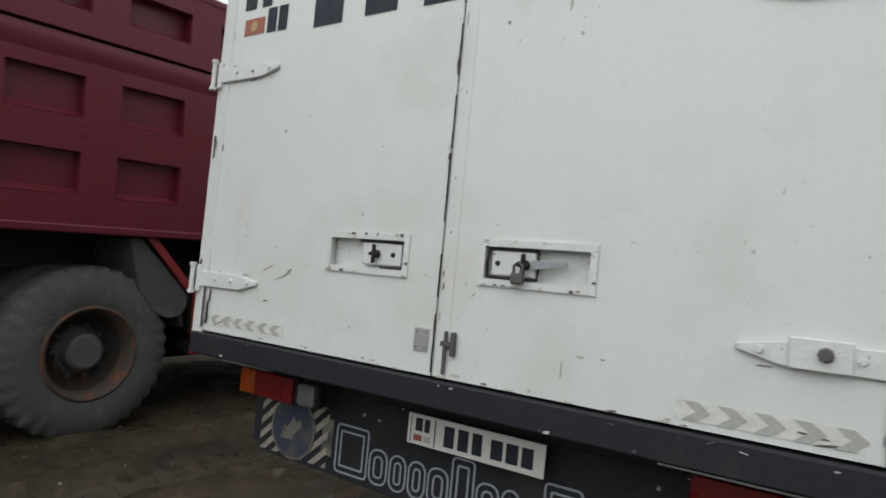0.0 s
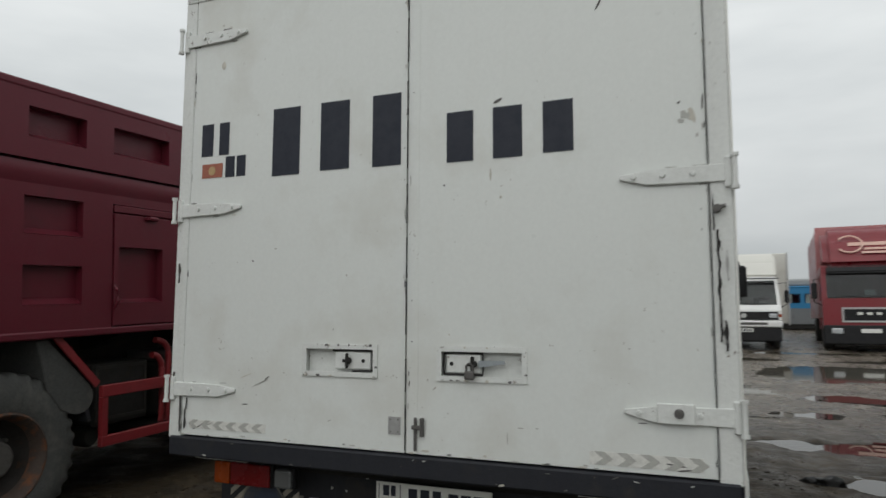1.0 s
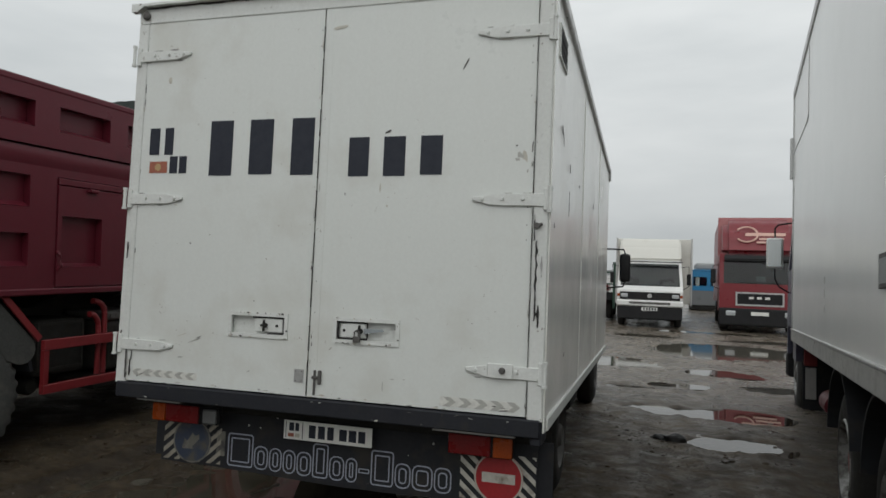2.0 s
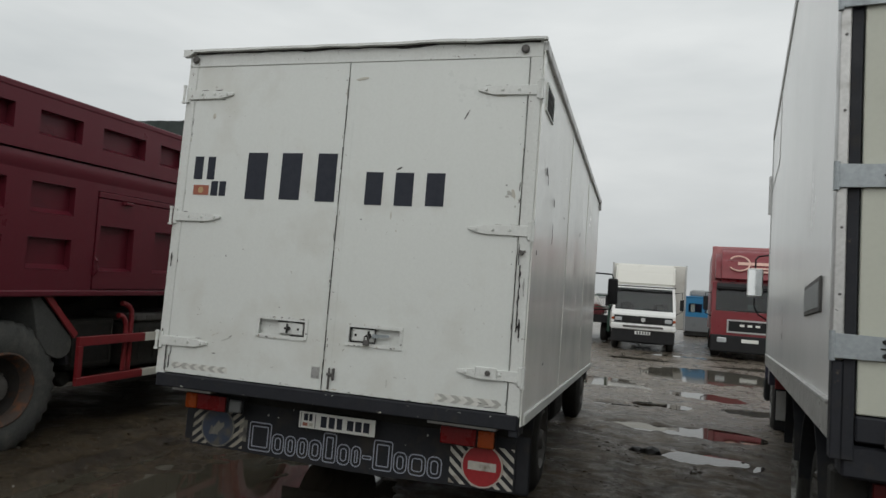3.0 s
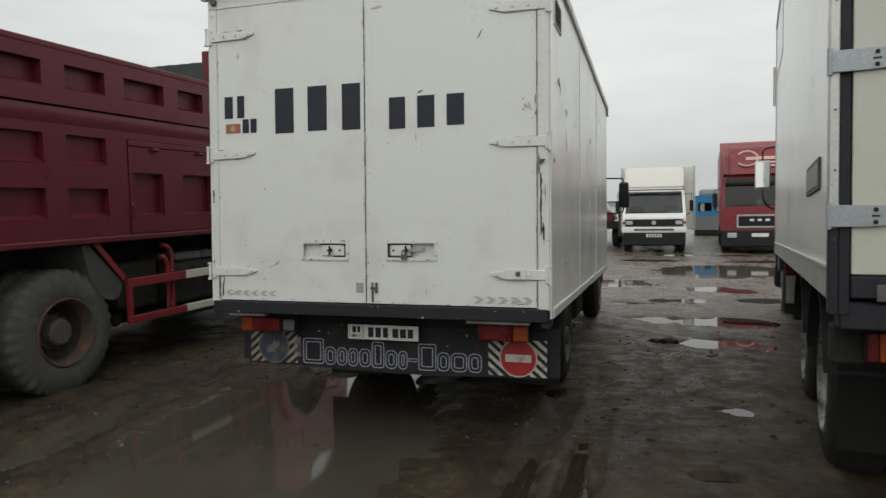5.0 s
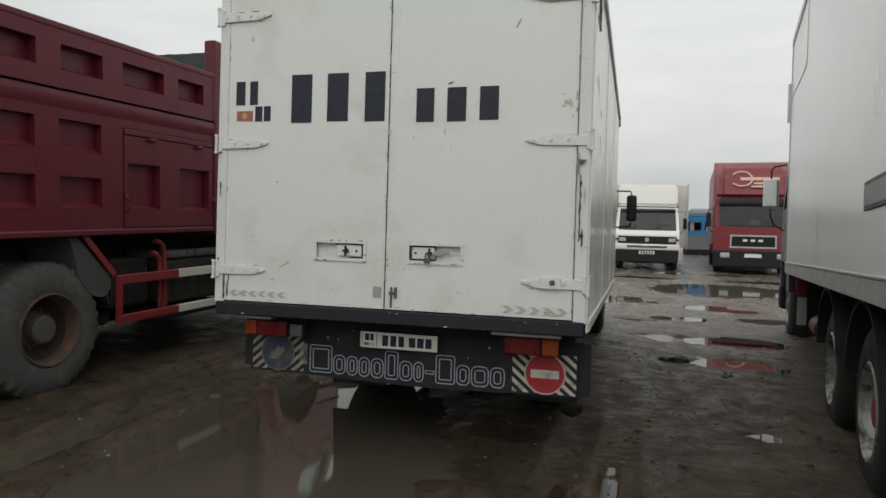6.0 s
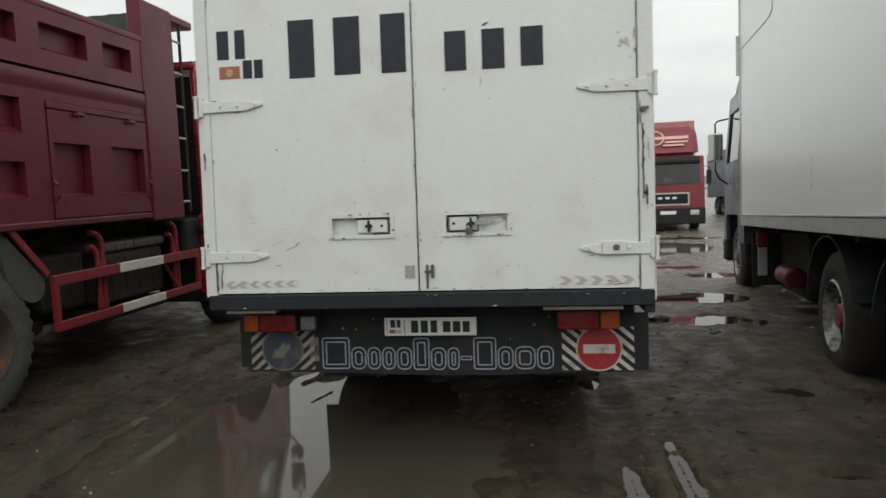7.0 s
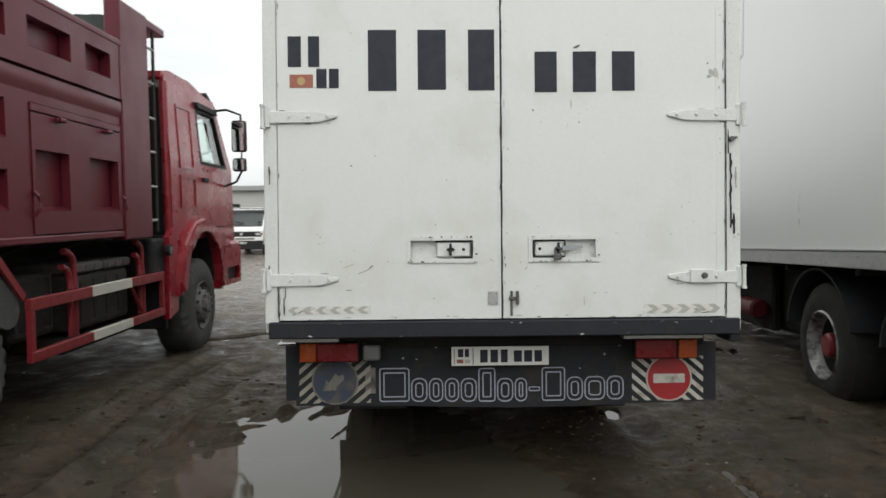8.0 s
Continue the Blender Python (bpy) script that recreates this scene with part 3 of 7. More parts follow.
def ground_height(x, y):
    near = np.exp(-np.maximum(0, np.hypot(x, y - 4) - 14) / 12)
    base = -0.05 / (1 + np.exp(-np.clip(y - 4.2, -20, 20) * 1.6)) - 0.11 / (1 + np.exp(-np.clip(y - 12, -20, 20) * 0.9))
    base = base - 0.09 * np.exp(-((x - 2.5) / 0.9) ** 2 - ((y - 3.4) / 2.6) ** 2)
    h = 0.05 * value_noise(x * 0.45, y * 0.45, 0) + 0.04 * value_noise(x * 1.3 + 7, y * 1.1, 1) + 0.02 * value_noise(x * 3.7, y * 3.1 + 5, 2) + 0.009 * value_noise(x * 8.1 + y * 2.0, y * 7.3 - x * 2.4, 3) + 0.004 * value_noise(x * 17 + y * 5, y * 16 - x * 6, 4)
    h = h + rut(x, y, -0.12, 0.01, 0.13, 0.03, -2, 3.4) + rut(x, y, 0.155, 0.01, 0.13, 0.03, -2, 2.6) + rut(x, y, -3.35, 0.12, 0.16, 0.036, -2, 9) + rut(x, y, -2.9, 0.1, 0.14, 0.02, 4.4, 9) + rut(x, y, -3.8, 0.16, 0.14, 0.03, 0, 6) + rut(x, y, 0.75, 0.1, 0.17, 0.012, 2, 14) + rut(x, y, 1.25, 0.15, 0.17, 0.012, -1, 12)
    wet = np.zeros_like(x)
    for cx, cy, rx, ry, depth, turn in HOLLOWS:
        a = radians(turn)
        u, v = (x - cx) * math.cos(a) + (y - cy) * math.sin(a), (y - cy) * math.cos(a) - (x - cx) * math.sin(a)
        wob = 0.5 * value_noise(x * 1.7 / max(0.25, rx), y * 1.7 / max(0.25, ry), 4) + 0.35 * value_noise(x * 5.3, y * 4.7, 5) + (0.2 if rx > 0.2 else 0.6) * value_noise(x * 14, y * 9, 1) + 0.25 * value_noise(x * 9 - y * 4, y * 13, 3)
        d = np.hypot(u / rx, v / ry) + 0.5 * wob
        w = np.clip((1.25 - d) / 0.45, 0, 1)
        w = w * w * (3 - 2 * w)
        wet = np.maximum(wet, w * depth)
    # soft ridges of squeezed mud on the big puddle's shore, standing out of the shallow water
    ua, va = x * 0.94 + y * 0.33, y * 0.94 - x * 0.33
    shore = np.exp(-((x + 2.98) / 0.4) ** 2 - ((y - 2.7) / 0.9) ** 2)
    ridges = shore * 0.085 * np.clip(value_noise(ua * 1.9, va * 8.5, 3) + 0.5 * value_noise(ua * 5, va * 17, 1), -0.1, 1)
    # the bank that closes the puddle towards the dump truck's cab
    ridges = ridges + 0.034 * np.exp(-((x + 2.85 + 0.55 * (y - 4.0)) / 0.42) ** 2 - ((y - 4.2) / 0.3) ** 2) + 0.02 * np.exp(-((x + 2.0) / 0.5) ** 2 - ((y - 4.15) / 0.3) ** 2)
    for xa, ya_, xb, yb, high in ((-2.46, 3.33, -2.36, 3.56, 0.06), (-2.23, 2.85, -2.16, 3.1, 0.055), (-2.7, 3.44, -2.66, 3.5, 0.05), (-2.31, 3.6, -2.24, 3.69, 0.05), (-3.0, 2.8, -2.86, 2.9, 0.05), (-3.24, 3.08, -2.98, 3.16, 0.04), (-4.02, 4.01, -3.65, 4.65, 0.022), (-4.2, 3.3, -3.95, 3.75, 0.02), (-3.5, 3.35, -3.2, 3.75, 0.022)):
        k = np.clip(((x - xa) * (xb - xa) + (y - ya_) * (yb - ya_)) / ((xb - xa) ** 2 + (yb - ya_) ** 2), 0, 1)
        off2 = (x - xa - k * (xb - xa)) ** 2 + (y - ya_ - k * (yb - ya_)) ** 2
        ridges = ridges + high * np.exp(-off2 / (0.033 + 0.03 * value_noise(x * 20, y * 20, 2)) ** 2)
    # thin broken furrows drawn along by the wheels on the dump truck's side, sharp-crested
    patch = np.exp(-((x + 3.45) / 0.75) ** 4 - ((y - 3.0) / 1.9) ** 4)
    along, across = y * 0.97 + x * 0.22, x * 0.97 - y * 0.22
    crest = np.clip(1 - np.abs(value_noise(across * 6.5, along * 1.5, 2) + 0.3 * value_noise(across * 15, along * 6, 4)) / 0.11, 0, 1)
    crest = crest * np.clip(0.2 + 2.4 * value_noise(x * 2.3, y * 1.9, 1), 0, 1)
    crumbs = value_noise(across * 24, along * 13, 5) + 0.6 * value_noise(across * 41 + 9, along * 27, 0)
    ridges = ridges + patch * (0.026 * crest + 0.014 * np.clip(value_noise(x * 13 + y * 3, y * 9 - x * 4, 5), 0, 1) + 0.016 * np.clip(crumbs, -0.2, 1) * np.clip(0.4 + 2 * value_noise(x * 2.7, y * 2.1, 3), 0, 1))
    # tread blocks pressed into the two wet wheel tracks, their tops just out of the water
    for x0, half, ya_, yb_ in ((-0.12, 0.09, 0.3, 1.8), (0.155, 0.09, 0.2, 2.1)):
        u = (x - x0) / half
        keep = np.clip((1.0 - np.abs(u)) * 6, 0, 1) * np.clip((y - ya_) * 5, 0, 1) * np.clip((yb_ - y) * 5, 0, 1)
        bars = np.clip(np.cos(u * 2 * math.pi * 1.5) + 0.9 * np.cos(y * 2 * math.pi / 0.052 + 1.3 * np.sign(u)) + 1.2 * value_noise(x * 11, y * 6, 2) - 0.55, 0, 1)
        ridges = ridges + keep * 0.034 * bars * np.clip(0.75 + 1.2 * value_noise(x * 3, y * 2.5, 4), 0.2, 1)
    return ridges + base + h * near * (1 - np.clip(wet / 0.05, 0, 1) * 0.62) + 0.012 - wet


def steps(knots):
    """Grid lines: from each knot to the next at its own step, growing geometrically beyond the last."""
    got = []
    for (a, s), (b, s2) in zip(knots, knots[1:]):
        n = max(1, round((b - a) / ((s + s2) / 2)))
        got += [a + (b - a) * i / n for i in range(n)]
    return got + [knots[-1][0]]


def spread(lo, hi, lines, far):
    out_, s = list(lines), 0.6
    a, b = lines[0], lines[-1]
    while b < far:
        s *= 1.45
        a, b = a - s, b + s
        out_ = [a] + out_ + [b]
    return np.array(out_)


gx = spread(0, 0, steps([(-9, 0.4), (-5.2, 0.06), (-4.0, 0.018), (-2.4, 0.018), (-2.2, 0.024), (-0.4, 0.024), (-0.28, 0.011), (0.36, 0.011), (0.5, 0.024), (3.0, 0.045), (7, 0.3)]), 2600)
gy = spread(0, 0, steps([(-5, 0.4), (0.2, 0.026), (0.7, 0.013), (2.1, 0.013), (2.3, 0.017), (4.6, 0.019), (5.0, 0.03), (8.5, 0.05), (17, 0.12), (26, 0.5)]), 2600)
GX, GY = np.meshgrid(gx, gy)
GZ = ground_height(GX, GY)
nx, ny = len(gx), len(gy)
idx = np.arange(nx * ny).reshape(ny, nx)
quads = np.stack([idx[:-1, :-1], idx[:-1, 1:], idx[1:, 1:], idx[1:, :-1]], -1).reshape(-1, 4)
me = bpy.data.meshes.new("ground")
me.from_pydata(np.stack([GX, GY, GZ], -1).reshape(-1, 3).tolist(), [], quads.tolist())
me.materials.append(MUD)
me.shade_smooth()
tagged(new("ground", me), "dark brown wet mud yard with tyre ruts", "ground", kind="structure")

def puddle(cx, cy, rx, ry, level):
    bm = bmesh.new()
    ring = [bm.verts.new((cx + rx * math.cos(k * math.pi / 24), cy + ry * math.sin(k * math.pi / 24), level)) for k in range(48)]
    low = [bm.verts.new((v.co.x, v.co.y, level - 0.08)) for v in ring]
    bm.faces.new(ring)
    bm.faces.new(list(reversed(low)))
    for k in range(48):
        bm.faces.new((ring[k], low[k], low[(k + 1) % 48], ring[(k + 1) % 48]))
    bmesh.ops.recalc_face_normals(bm, faces=bm.faces)
    pm = bpy.data.meshes.new("puddle")
    bm.to_mesh(pm)
    bm.free()
    pm.materials.append(WATER if rx > 1.2 else WATER_THIN)
    tagged(new("puddle", pm), "shallow brown muddy puddle lying in a hollow", "puddle", "puddles in the yard", "structure")


for cx, cy, rx, ry, depth, turn in HOLLOWS:
    if (cx, cy) in ((-2.35, 2.95), (-3.12, 2.0)):
        continue
    big = (cx, cy) == (-1.92, 1.5)
    level = -0.05 / (1 + math.exp(-(cy - 4.2) * 1.6)) - 0.11 / (1 + math.exp(-(cy - 12) * 0.9)) - 0.012
    puddle(cx - (0.1 if big else 0), cy + (0.3 if big else 0), rx * 1.45 + (0.15 if big else 0), 2.5 if big else ry * 1.4 + rx * abs(math.sin(radians(turn))), level)


# ---- the white box truck: rear doors, apron, wheels, cab ----
FACE = 1.605


def film(name, x0, x1, z0, z1, material, parent, y=FACE, thick=0.0025, label=""):
    """A sticker or painted bar on a face that looks to -y."""
    return part(name, bx(x0, x1, y - thick, y - 0.0004, z0, z1), material, parent, label)


def strap_hinge(parent, x_pin, x_tip, z, big=False):
    s = 1 if x_tip > x_pin else -1
    bm = bmesh.new()
    pts = [(x_pin, z - 0.03), (x_pin, z + 0.032), (x_tip - s * 0.10, z + 0.026), (x_tip, z + 0.014), (x_tip, z - 0.002), (x_tip - s * 0.09, z - 0.026)]
    prism(bm, pts if s > 0 else list(reversed(pts)), "y", FACE - 0.014, FACE - 0.001)
    bmesh.ops.bevel(bm, geom=bm.edges[:], offset=0.003, segments=1, affect="EDGES")
    h = part("hinge", bm, WHITE_OLD, parent, "white painted steel strap hinge")
    bm = bmesh.new()
    box(bm, x_pin - s * 0.022, x_pin + s * 0.004, FACE - 0.016, FACE + 0.004, z - 0.05, z + 0.055, 0.004)
    rod(bm, (x_pin - s * 0.028, FACE - 0.026, z - 0.05), (x_pin - s * 0.028, FACE - 0.026, z + 0.05), 0.009, 10)
    part("hinge_bracket", bm, WHITE_OLD, h)
    for dz in (-0.058, 0.05):
        bm = bmesh.new()
        rod(bm, (x_pin - s * 0.028, FACE - 0.026, z + dz), (x_pin - s * 0.028, FACE - 0.026, z + dz + 0.012), 0.013, 8)
        part("hinge_pin_nut", bm, WHITE_OLD, h)
    bolt = stud_mesh("hinge_bolt", 0.011, 0.008, WHITE_OLD)
    for f in (0.3, 0.58, 0.86):
        piece("hinge_bolt", bolt, h, (x_pin + (x_tip - x_pin) * f, FACE - 0.014, z + 0.004))
    if big:
        part("hinge_plate", bx(x_pin + s * 0.12, x_pin + s * 0.24, FACE - 0.024, FACE - 0.014, z - 0.028, z + 0.04, 0.003), WHITE_OLD, h)
        piece("hinge_bolt", stud_mesh("hinge_bolt", 0.018, 0.014, HUB), h, (x_pin + s * 0.17, FACE - 0.024, z + 0.008))
    return h


def latch(door, x0, x1, z0, z1, right):
    bm = bmesh.new()
    holed(bm, x0 - 0.008, x1 + 0.008, z0 - 0.008, z1 + 0.008, [(x0 + 0.012, x1 - 0.012, z0 + 0.012, z1 - 0.012)], FACE - 0.007, FACE + 0.002, lambda u, v, w: (u, w, v))
    rim = part("latch_rim", bm, WHITE_OLD, door)
    part("latch_pan", bx(x0 + 0.004, x1 - 0.004, FACE + 0.03, FACE + 0.04, z0 + 0.004, z1 - 0.004), WHITE_OLD, door)
    zc = (z0 + z1) / 2
    a, b = (x0 + 0.02, x0 + 0.175) if right else (x1 - 0.2, x1 - 0.02)
    bm = bmesh.new()
    box(bm, a + 0.008, b - 0.008, FACE + 0.004, FACE + 0.03, z0 + 0.022, z1 - 0.022, 0.006, 2)
    part("latch_plate", bm, WHITE_OLD, rim, "scuffed white latch plate")
    bm = bmesh.new()
    loop = [(a, FACE + 0.004, z0 + 0.018), (a - 0.004, FACE + 0.004, zc), (a, FACE + 0.004, z1 - 0.018), ((a + b) / 2, FACE + 0.002, z1 - 0.014), (b, FACE + 0.004, z1 - 0.018), (b + 0.002, FACE + 0.004, zc), (b, FACE + 0.004, z0 + 0.018)]
    if not right:
        loop = loop[2:] + [((a + b) / 2, FACE + 0.004, z0 + 0.014)]
    tube(bm, loop + ([loop[0]] if right else []), 0.005, 6)
    part("latch_gasket", bm, SEAL_AND_SHADE, rim)
    xk = b - 0.035 if right else a + 0.075
    bm = bmesh.new()
    rod(bm, (xk, FACE + 0.01, zc), (xk, FACE - 0.014, zc), 0.013, 10)
    box(bm, xk - 0.006, xk + 0.006, FACE - 0.022, FACE - 0.01, zc - 0.03, zc + 0.03, 0.003)
    box(bm, xk - 0.02, xk + 0.02, FACE - 0.02, FACE - 0.012, zc - 0.006, zc + 0.006, 0.003)
    part("latch_knob", bm, CHASSIS, rim, "dark greasy latch knob")
    piece("latch_bolt", stud_mesh("latch_bolt", 0.009, 0.006, CHASSIS), rim, ((a + 0.03) if right else (b - 0.04), FACE + 0.004, zc))
    if right:
        bm = bmesh.new()
        prism(bm, [(xk + 0.02, zc - 0.012), (xk + 0.02, zc + 0.014), (xk + 0.12, zc + 0.016), (xk + 0.125, zc + 0.004)], "y", FACE - 0.006, FACE + 0.002)
        part("latch_lever", bm, ZINC, rim, "grey steel latch lever")
        bm = bmesh.new()
        tube(bm, [(xk - 0.02, FACE - 0.028, z0 + 0.016), (xk - 0.019, FACE - 0.028, zc - 0.004), (xk - 0.006, FACE - 0.028, zc + 0.006), (xk + 0.006, FACE - 0.028, zc - 0.004), (xk + 0.007, FACE - 0.028, z0 + 0.016)], 0.004, 6)
        box(bm, xk - 0.026, xk + 0.013, FACE - 0.037, FACE - 0.02, z0 + 0.002, z0 + 0.034, 0.006, 2)
        part("padlock", bm, HUB, rim, "dark grey padlock")


def chevron_tape(door, x0, x1, z0, z1, s, count):
    tape = film("reflective_tape", x0, x1, z0, z1, CHEVRON_PALE, door, thick=0.0015, label="faded chevron tape with dirt")
    w = (x1 - x0) / count
    for k in range(count):
        xa = x0 + w * k + (0.2 * w if s > 0 else 0.8 * w)
        zm = (z0 + z1) / 2
        pts = clip([(xa, z0), (xa + s * 0.4 * w, zm), (xa, z1), (xa + s * 0.45 * w, z1), (xa + s * 0.85 * w, zm), (xa + s * 0.45 * w, z0)], x0, x1, z0, z1)
        bm = bmesh.new()
        prism(bm, pts, "y", FACE - 0.003, FACE - 0.0018)
        part("chevron", bm, CHEVRON_GREY, tape)


def stripes(parent, x0, x1, z0, z1, s, y, film_=None):
    """Slanting white warning stripes on the black rubber."""
    k = -8
    while k < 14:
        xa = x0 + k * 0.072
        pts = clip([(xa, z0), (xa + 0.034, z0), (xa + 0.034 + s * 0.28, z0 + 0.24), (xa + s * 0.28, z0 + 0.24)], x0, x1, z0, z1)
        if pts:
            bm = bmesh.new()
            prism(bm, pts, "y", y - 0.003, y - 0.0004)
            part("stripe", bm, film_ or STRIPE, parent)
        k += 1


def disc(name, x, z, r, y, thick, material, parent, label=""):
    bm = bmesh.new()
    rod(bm, (x, y, z), (x, y - thick, z), r, 40)
    return part(name, bm, material, parent, label)


def round_ring(bm, x0, x1, z0, z1, rad, k, y):
    """A thin outline with rounded corners, lying on a face that looks to -y."""
    rad = min(rad, (x1 - x0) / 2 - 0.001, (z1 - z0) / 2 - 0.001)
    loops = []
    for inset in (0.0, k):
        loop = []
        for cx, cz, a0 in ((x1 - rad, z1 - rad, 0), (x0 + rad, z1 - rad, 90), (x0 + rad, z0 + rad, 180), (x1 - rad, z0 + rad, 270)):
            for i in range(5):
                a = radians(a0 + 22.5 * i)
                loop.append((cx + max(0.0005, rad - inset) * math.cos(a) - (inset - min(inset, rad)) * math.cos(a), cz + max(0.0005, rad - inset) * math.sin(a)))
        loops.append([[bm.verts.new((px, yy, pz)) for px, pz in loop] for yy in (y - 0.003, y - 0.0005)])
    n = 20
    for i in range(n):
        j = (i + 1) % n
        (o0, o1), (i0, i1) = loops
        bm.faces.new((o0[i], o0[j], i0[j], i0[i]))
        bm.faces.new((o0[i], o1[i], o1[j], o0[j]))
        bm.faces.new((i0[i], i0[j], i1[j], i1[i]))


def t2_cab(t, xc, half, y0, y1, z0, z1, paint, arms=True, rake=0.36, screen=None):
    """A stubby forward-control cab that faces +y: hollow shell with openings, glass, grille, bumper and lamps."""
    zs = z0 + 0.455 * (z1 - z0)
    zr = z1 - 0.06

    def lean(u, v, w):
        f = min(1, max(0, (v - zs) / (z1 - zs)))
        g = min(1, max(0, (u - y0) / (y1 - y0)))
        return (xc + w * (1 - 0.05 * f), u - rake * f * g, v)
    for s in (-1, 1):
        bm = bmesh.new()
        holed(bm, y0, y1, z0, z1, [(y0 + 0.5, y1 - 0.16, zs + 0.04, zr), (y1 - 0.98, y1 - 0.28, z0, z0 + 0.42)], s * (half - 0.04), s * half, lean)
        side = part("cab_side", bm, paint, t)
        bm = bmesh.new()
        holed(bm, y0 + 0.5, y1 - 0.16, zs + 0.04, zr, [], s * (half - 0.025), s * (half - 0.02), lean)
        part("side_window", bm, GLASS, side)
        part("door_handle", bx(xc + s * half, xc + s * (half + 0.02), y0 + 0.42, y0 + 0.56, zs - 0.16, zs - 0.12), DARK_PLASTIC, side)
    bm = bmesh.new()
    holed(bm, -half + 0.04, half - 0.04, z0, z1, [(-half + 0.09, half - 0.09, zs + 0.05, zr)], y1 - 0.045, y1 - 0.002, lambda u, v, w: lean(w, v, u))
    nose = part("cab_front", bm, paint, t)
    bm = bmesh.new()
    holed(bm, -half + 0.09, half - 0.09, zs + 0.05, zr, [], y1 - 0.03, y1 - 0.025, lambda u, v, w: lean(w, v, u))
    part("windscreen", bm, screen or GLASS_DARK, nose)
    part("cab_roof", bx(xc - half * 0.93, xc + half * 0.93, y0, y1 - rake + 0.02, z1 - 0.01, z1 + 0.05, 0.03, 2), paint, t)
    part("cab_back", bx(xc - half + 0.04, xc + half - 0.04, y0, y0 + 0.04, z0, z1 - 0.01), paint, t)
    part("cab_floor", bx(xc - half + 0.05, xc + half - 0.05, y0 + 0.05, y1 - 0.08, z0 + 0.42, z0 + 0.46), INSIDE, t)
    part("dashboard", bx(xc - half + 0.1, xc + half - 0.1, y1 - 0.5, y1 - 0.14, zs - 0.12, zs + 0.06, 0.04), INSIDE, t)
    for s in (-0.5, 0.5):
        bm = bmesh.new()
        box(bm, xc + s * half * 1.1 - 0.22, xc + s * half * 1.1 + 0.22, y0 + 0.15, y0 + 0.32, z0 + 0.5, zs + 0.32, 0.05)
        box(bm, xc + s * half * 1.1 - 0.22, xc + s * half * 1.1 + 0.22, y0 + 0.2, y0 + 0.68, z0 + 0.47, z0 + 0.62, 0.05)
        part("cab_seat", bm, INSIDE, t)
    zg = z0 + 0.245 * (z1 - z0)
    bm = bmesh.new()
    prism(bm, [(y1 - 0.02, zs + 0.06), (y1 + 0.03, zs + 0.02), (y1 + 0.17, zg + 0.21), (y1 + 0.17, zg - 0.075), (y1 - 0.02, zg - 0.075)], "x", xc - half + 0.005, xc + half - 0.005)
    bmesh.ops.bevel(bm, geom=bm.edges[:], offset=0.02, segments=2, affect="EDGES")
    part("bonnet", bm, paint, t, smooth=True)
    y1 += 0.17
    # a full-width black grille band that holds the lamps
    bm = bmesh.new()
    prism(bm, [(xc - half + 0.02, y1 - 0.1), (xc - half + 0.1, y1 + 0.01), (xc - half * 0.5, y1 + 0.025), (xc + half * 0.5, y1 + 0.025), (xc + half - 0.1, y1 + 0.01), (xc + half - 0.02, y1 - 0.1)], "z", zg - 0.06, zg + 0.17)
    grille = part("grille", bm, DARK_PLASTIC, t)
    for k in range(4):
        part("slat", bx(xc - half + 0.42, xc + half - 0.42, y1 + 0.022, y1 + 0.036, zg - 0.035 + k * 0.052, zg - 0.015 + k * 0.052), SEAL_AND_SHADE, grille)
    disc("badge", xc, zg + 0.06, 0.07, y1 + 0.055, 0.03, ALU, grille)
    for s in (-1, 1):
        part("headlight", bx(xc + s * (half - 0.34), xc + s * (half - 0.12), y1 + 0.014, y1 + 0.034, zg + 0.0, zg + 0.12, 0.03, 2), GLASSY, grille)
        part("indicator", bx(xc + s * (half - 0.1), xc + s * (half - 0.01), y1 - 0.08, y1 + 0.008, zg + 0.01, zg + 0.11, 0.015), LENS_ORANGE, grille)
    for s in (-0.45, 0.3):
        bm = bmesh.new()
        rod(bm, (xc + s * half, y1 - 0.18, zs + 0.075), (xc + (s + 0.45) * half, y1 - 0.2, zs + 0.115), 0.011, 6)
        part("wiper", bm, DARK_PLASTIC, nose)
    bumper_ = part("bumper", bx(xc - half - 0.01, xc + half + 0.01, y1 - 0.2, y1 + 0.09, zg - 0.27, zg - 0.08, 0.05, 3), paint, t)
    part("bumper_groove", bx(xc - half * 0.62, xc + half * 0.62, y1 + 0.088, y1 + 0.094, zg - 0.2, zg - 0.13), HUB, bumper_)
    part("gutter", bx(xc - half * 0.97, xc + half * 0.97, y1 - rake - 0.02, y1 - rake + 0.045, z1 - 0.02, z1 + 0.012, 0.006), SEAL_AND_SHADE, t)
    part("front_apron", bx(xc - half + 0.02, xc + half - 0.02, y1 - 0.18, y1 + 0.05, zg - 0.66, zg - 0.275, 0.02), DARK_PLASTIC, t)
    plate = part("number_plate", bx(xc - 0.24, xc + 0.24, y1 + 0.052, y1 + 0.06, zg - 0.4, zg - 0.3), PLATE, t)
    for k in range(5):
        part("plate_bar", bx(xc - 0.2 + 0.085 * k, xc - 0.15 + 0.085 * k, y1 + 0.06, y1 + 0.063, zg - 0.385, zg - 0.315), INK, plate)
    y1 -= 0.17
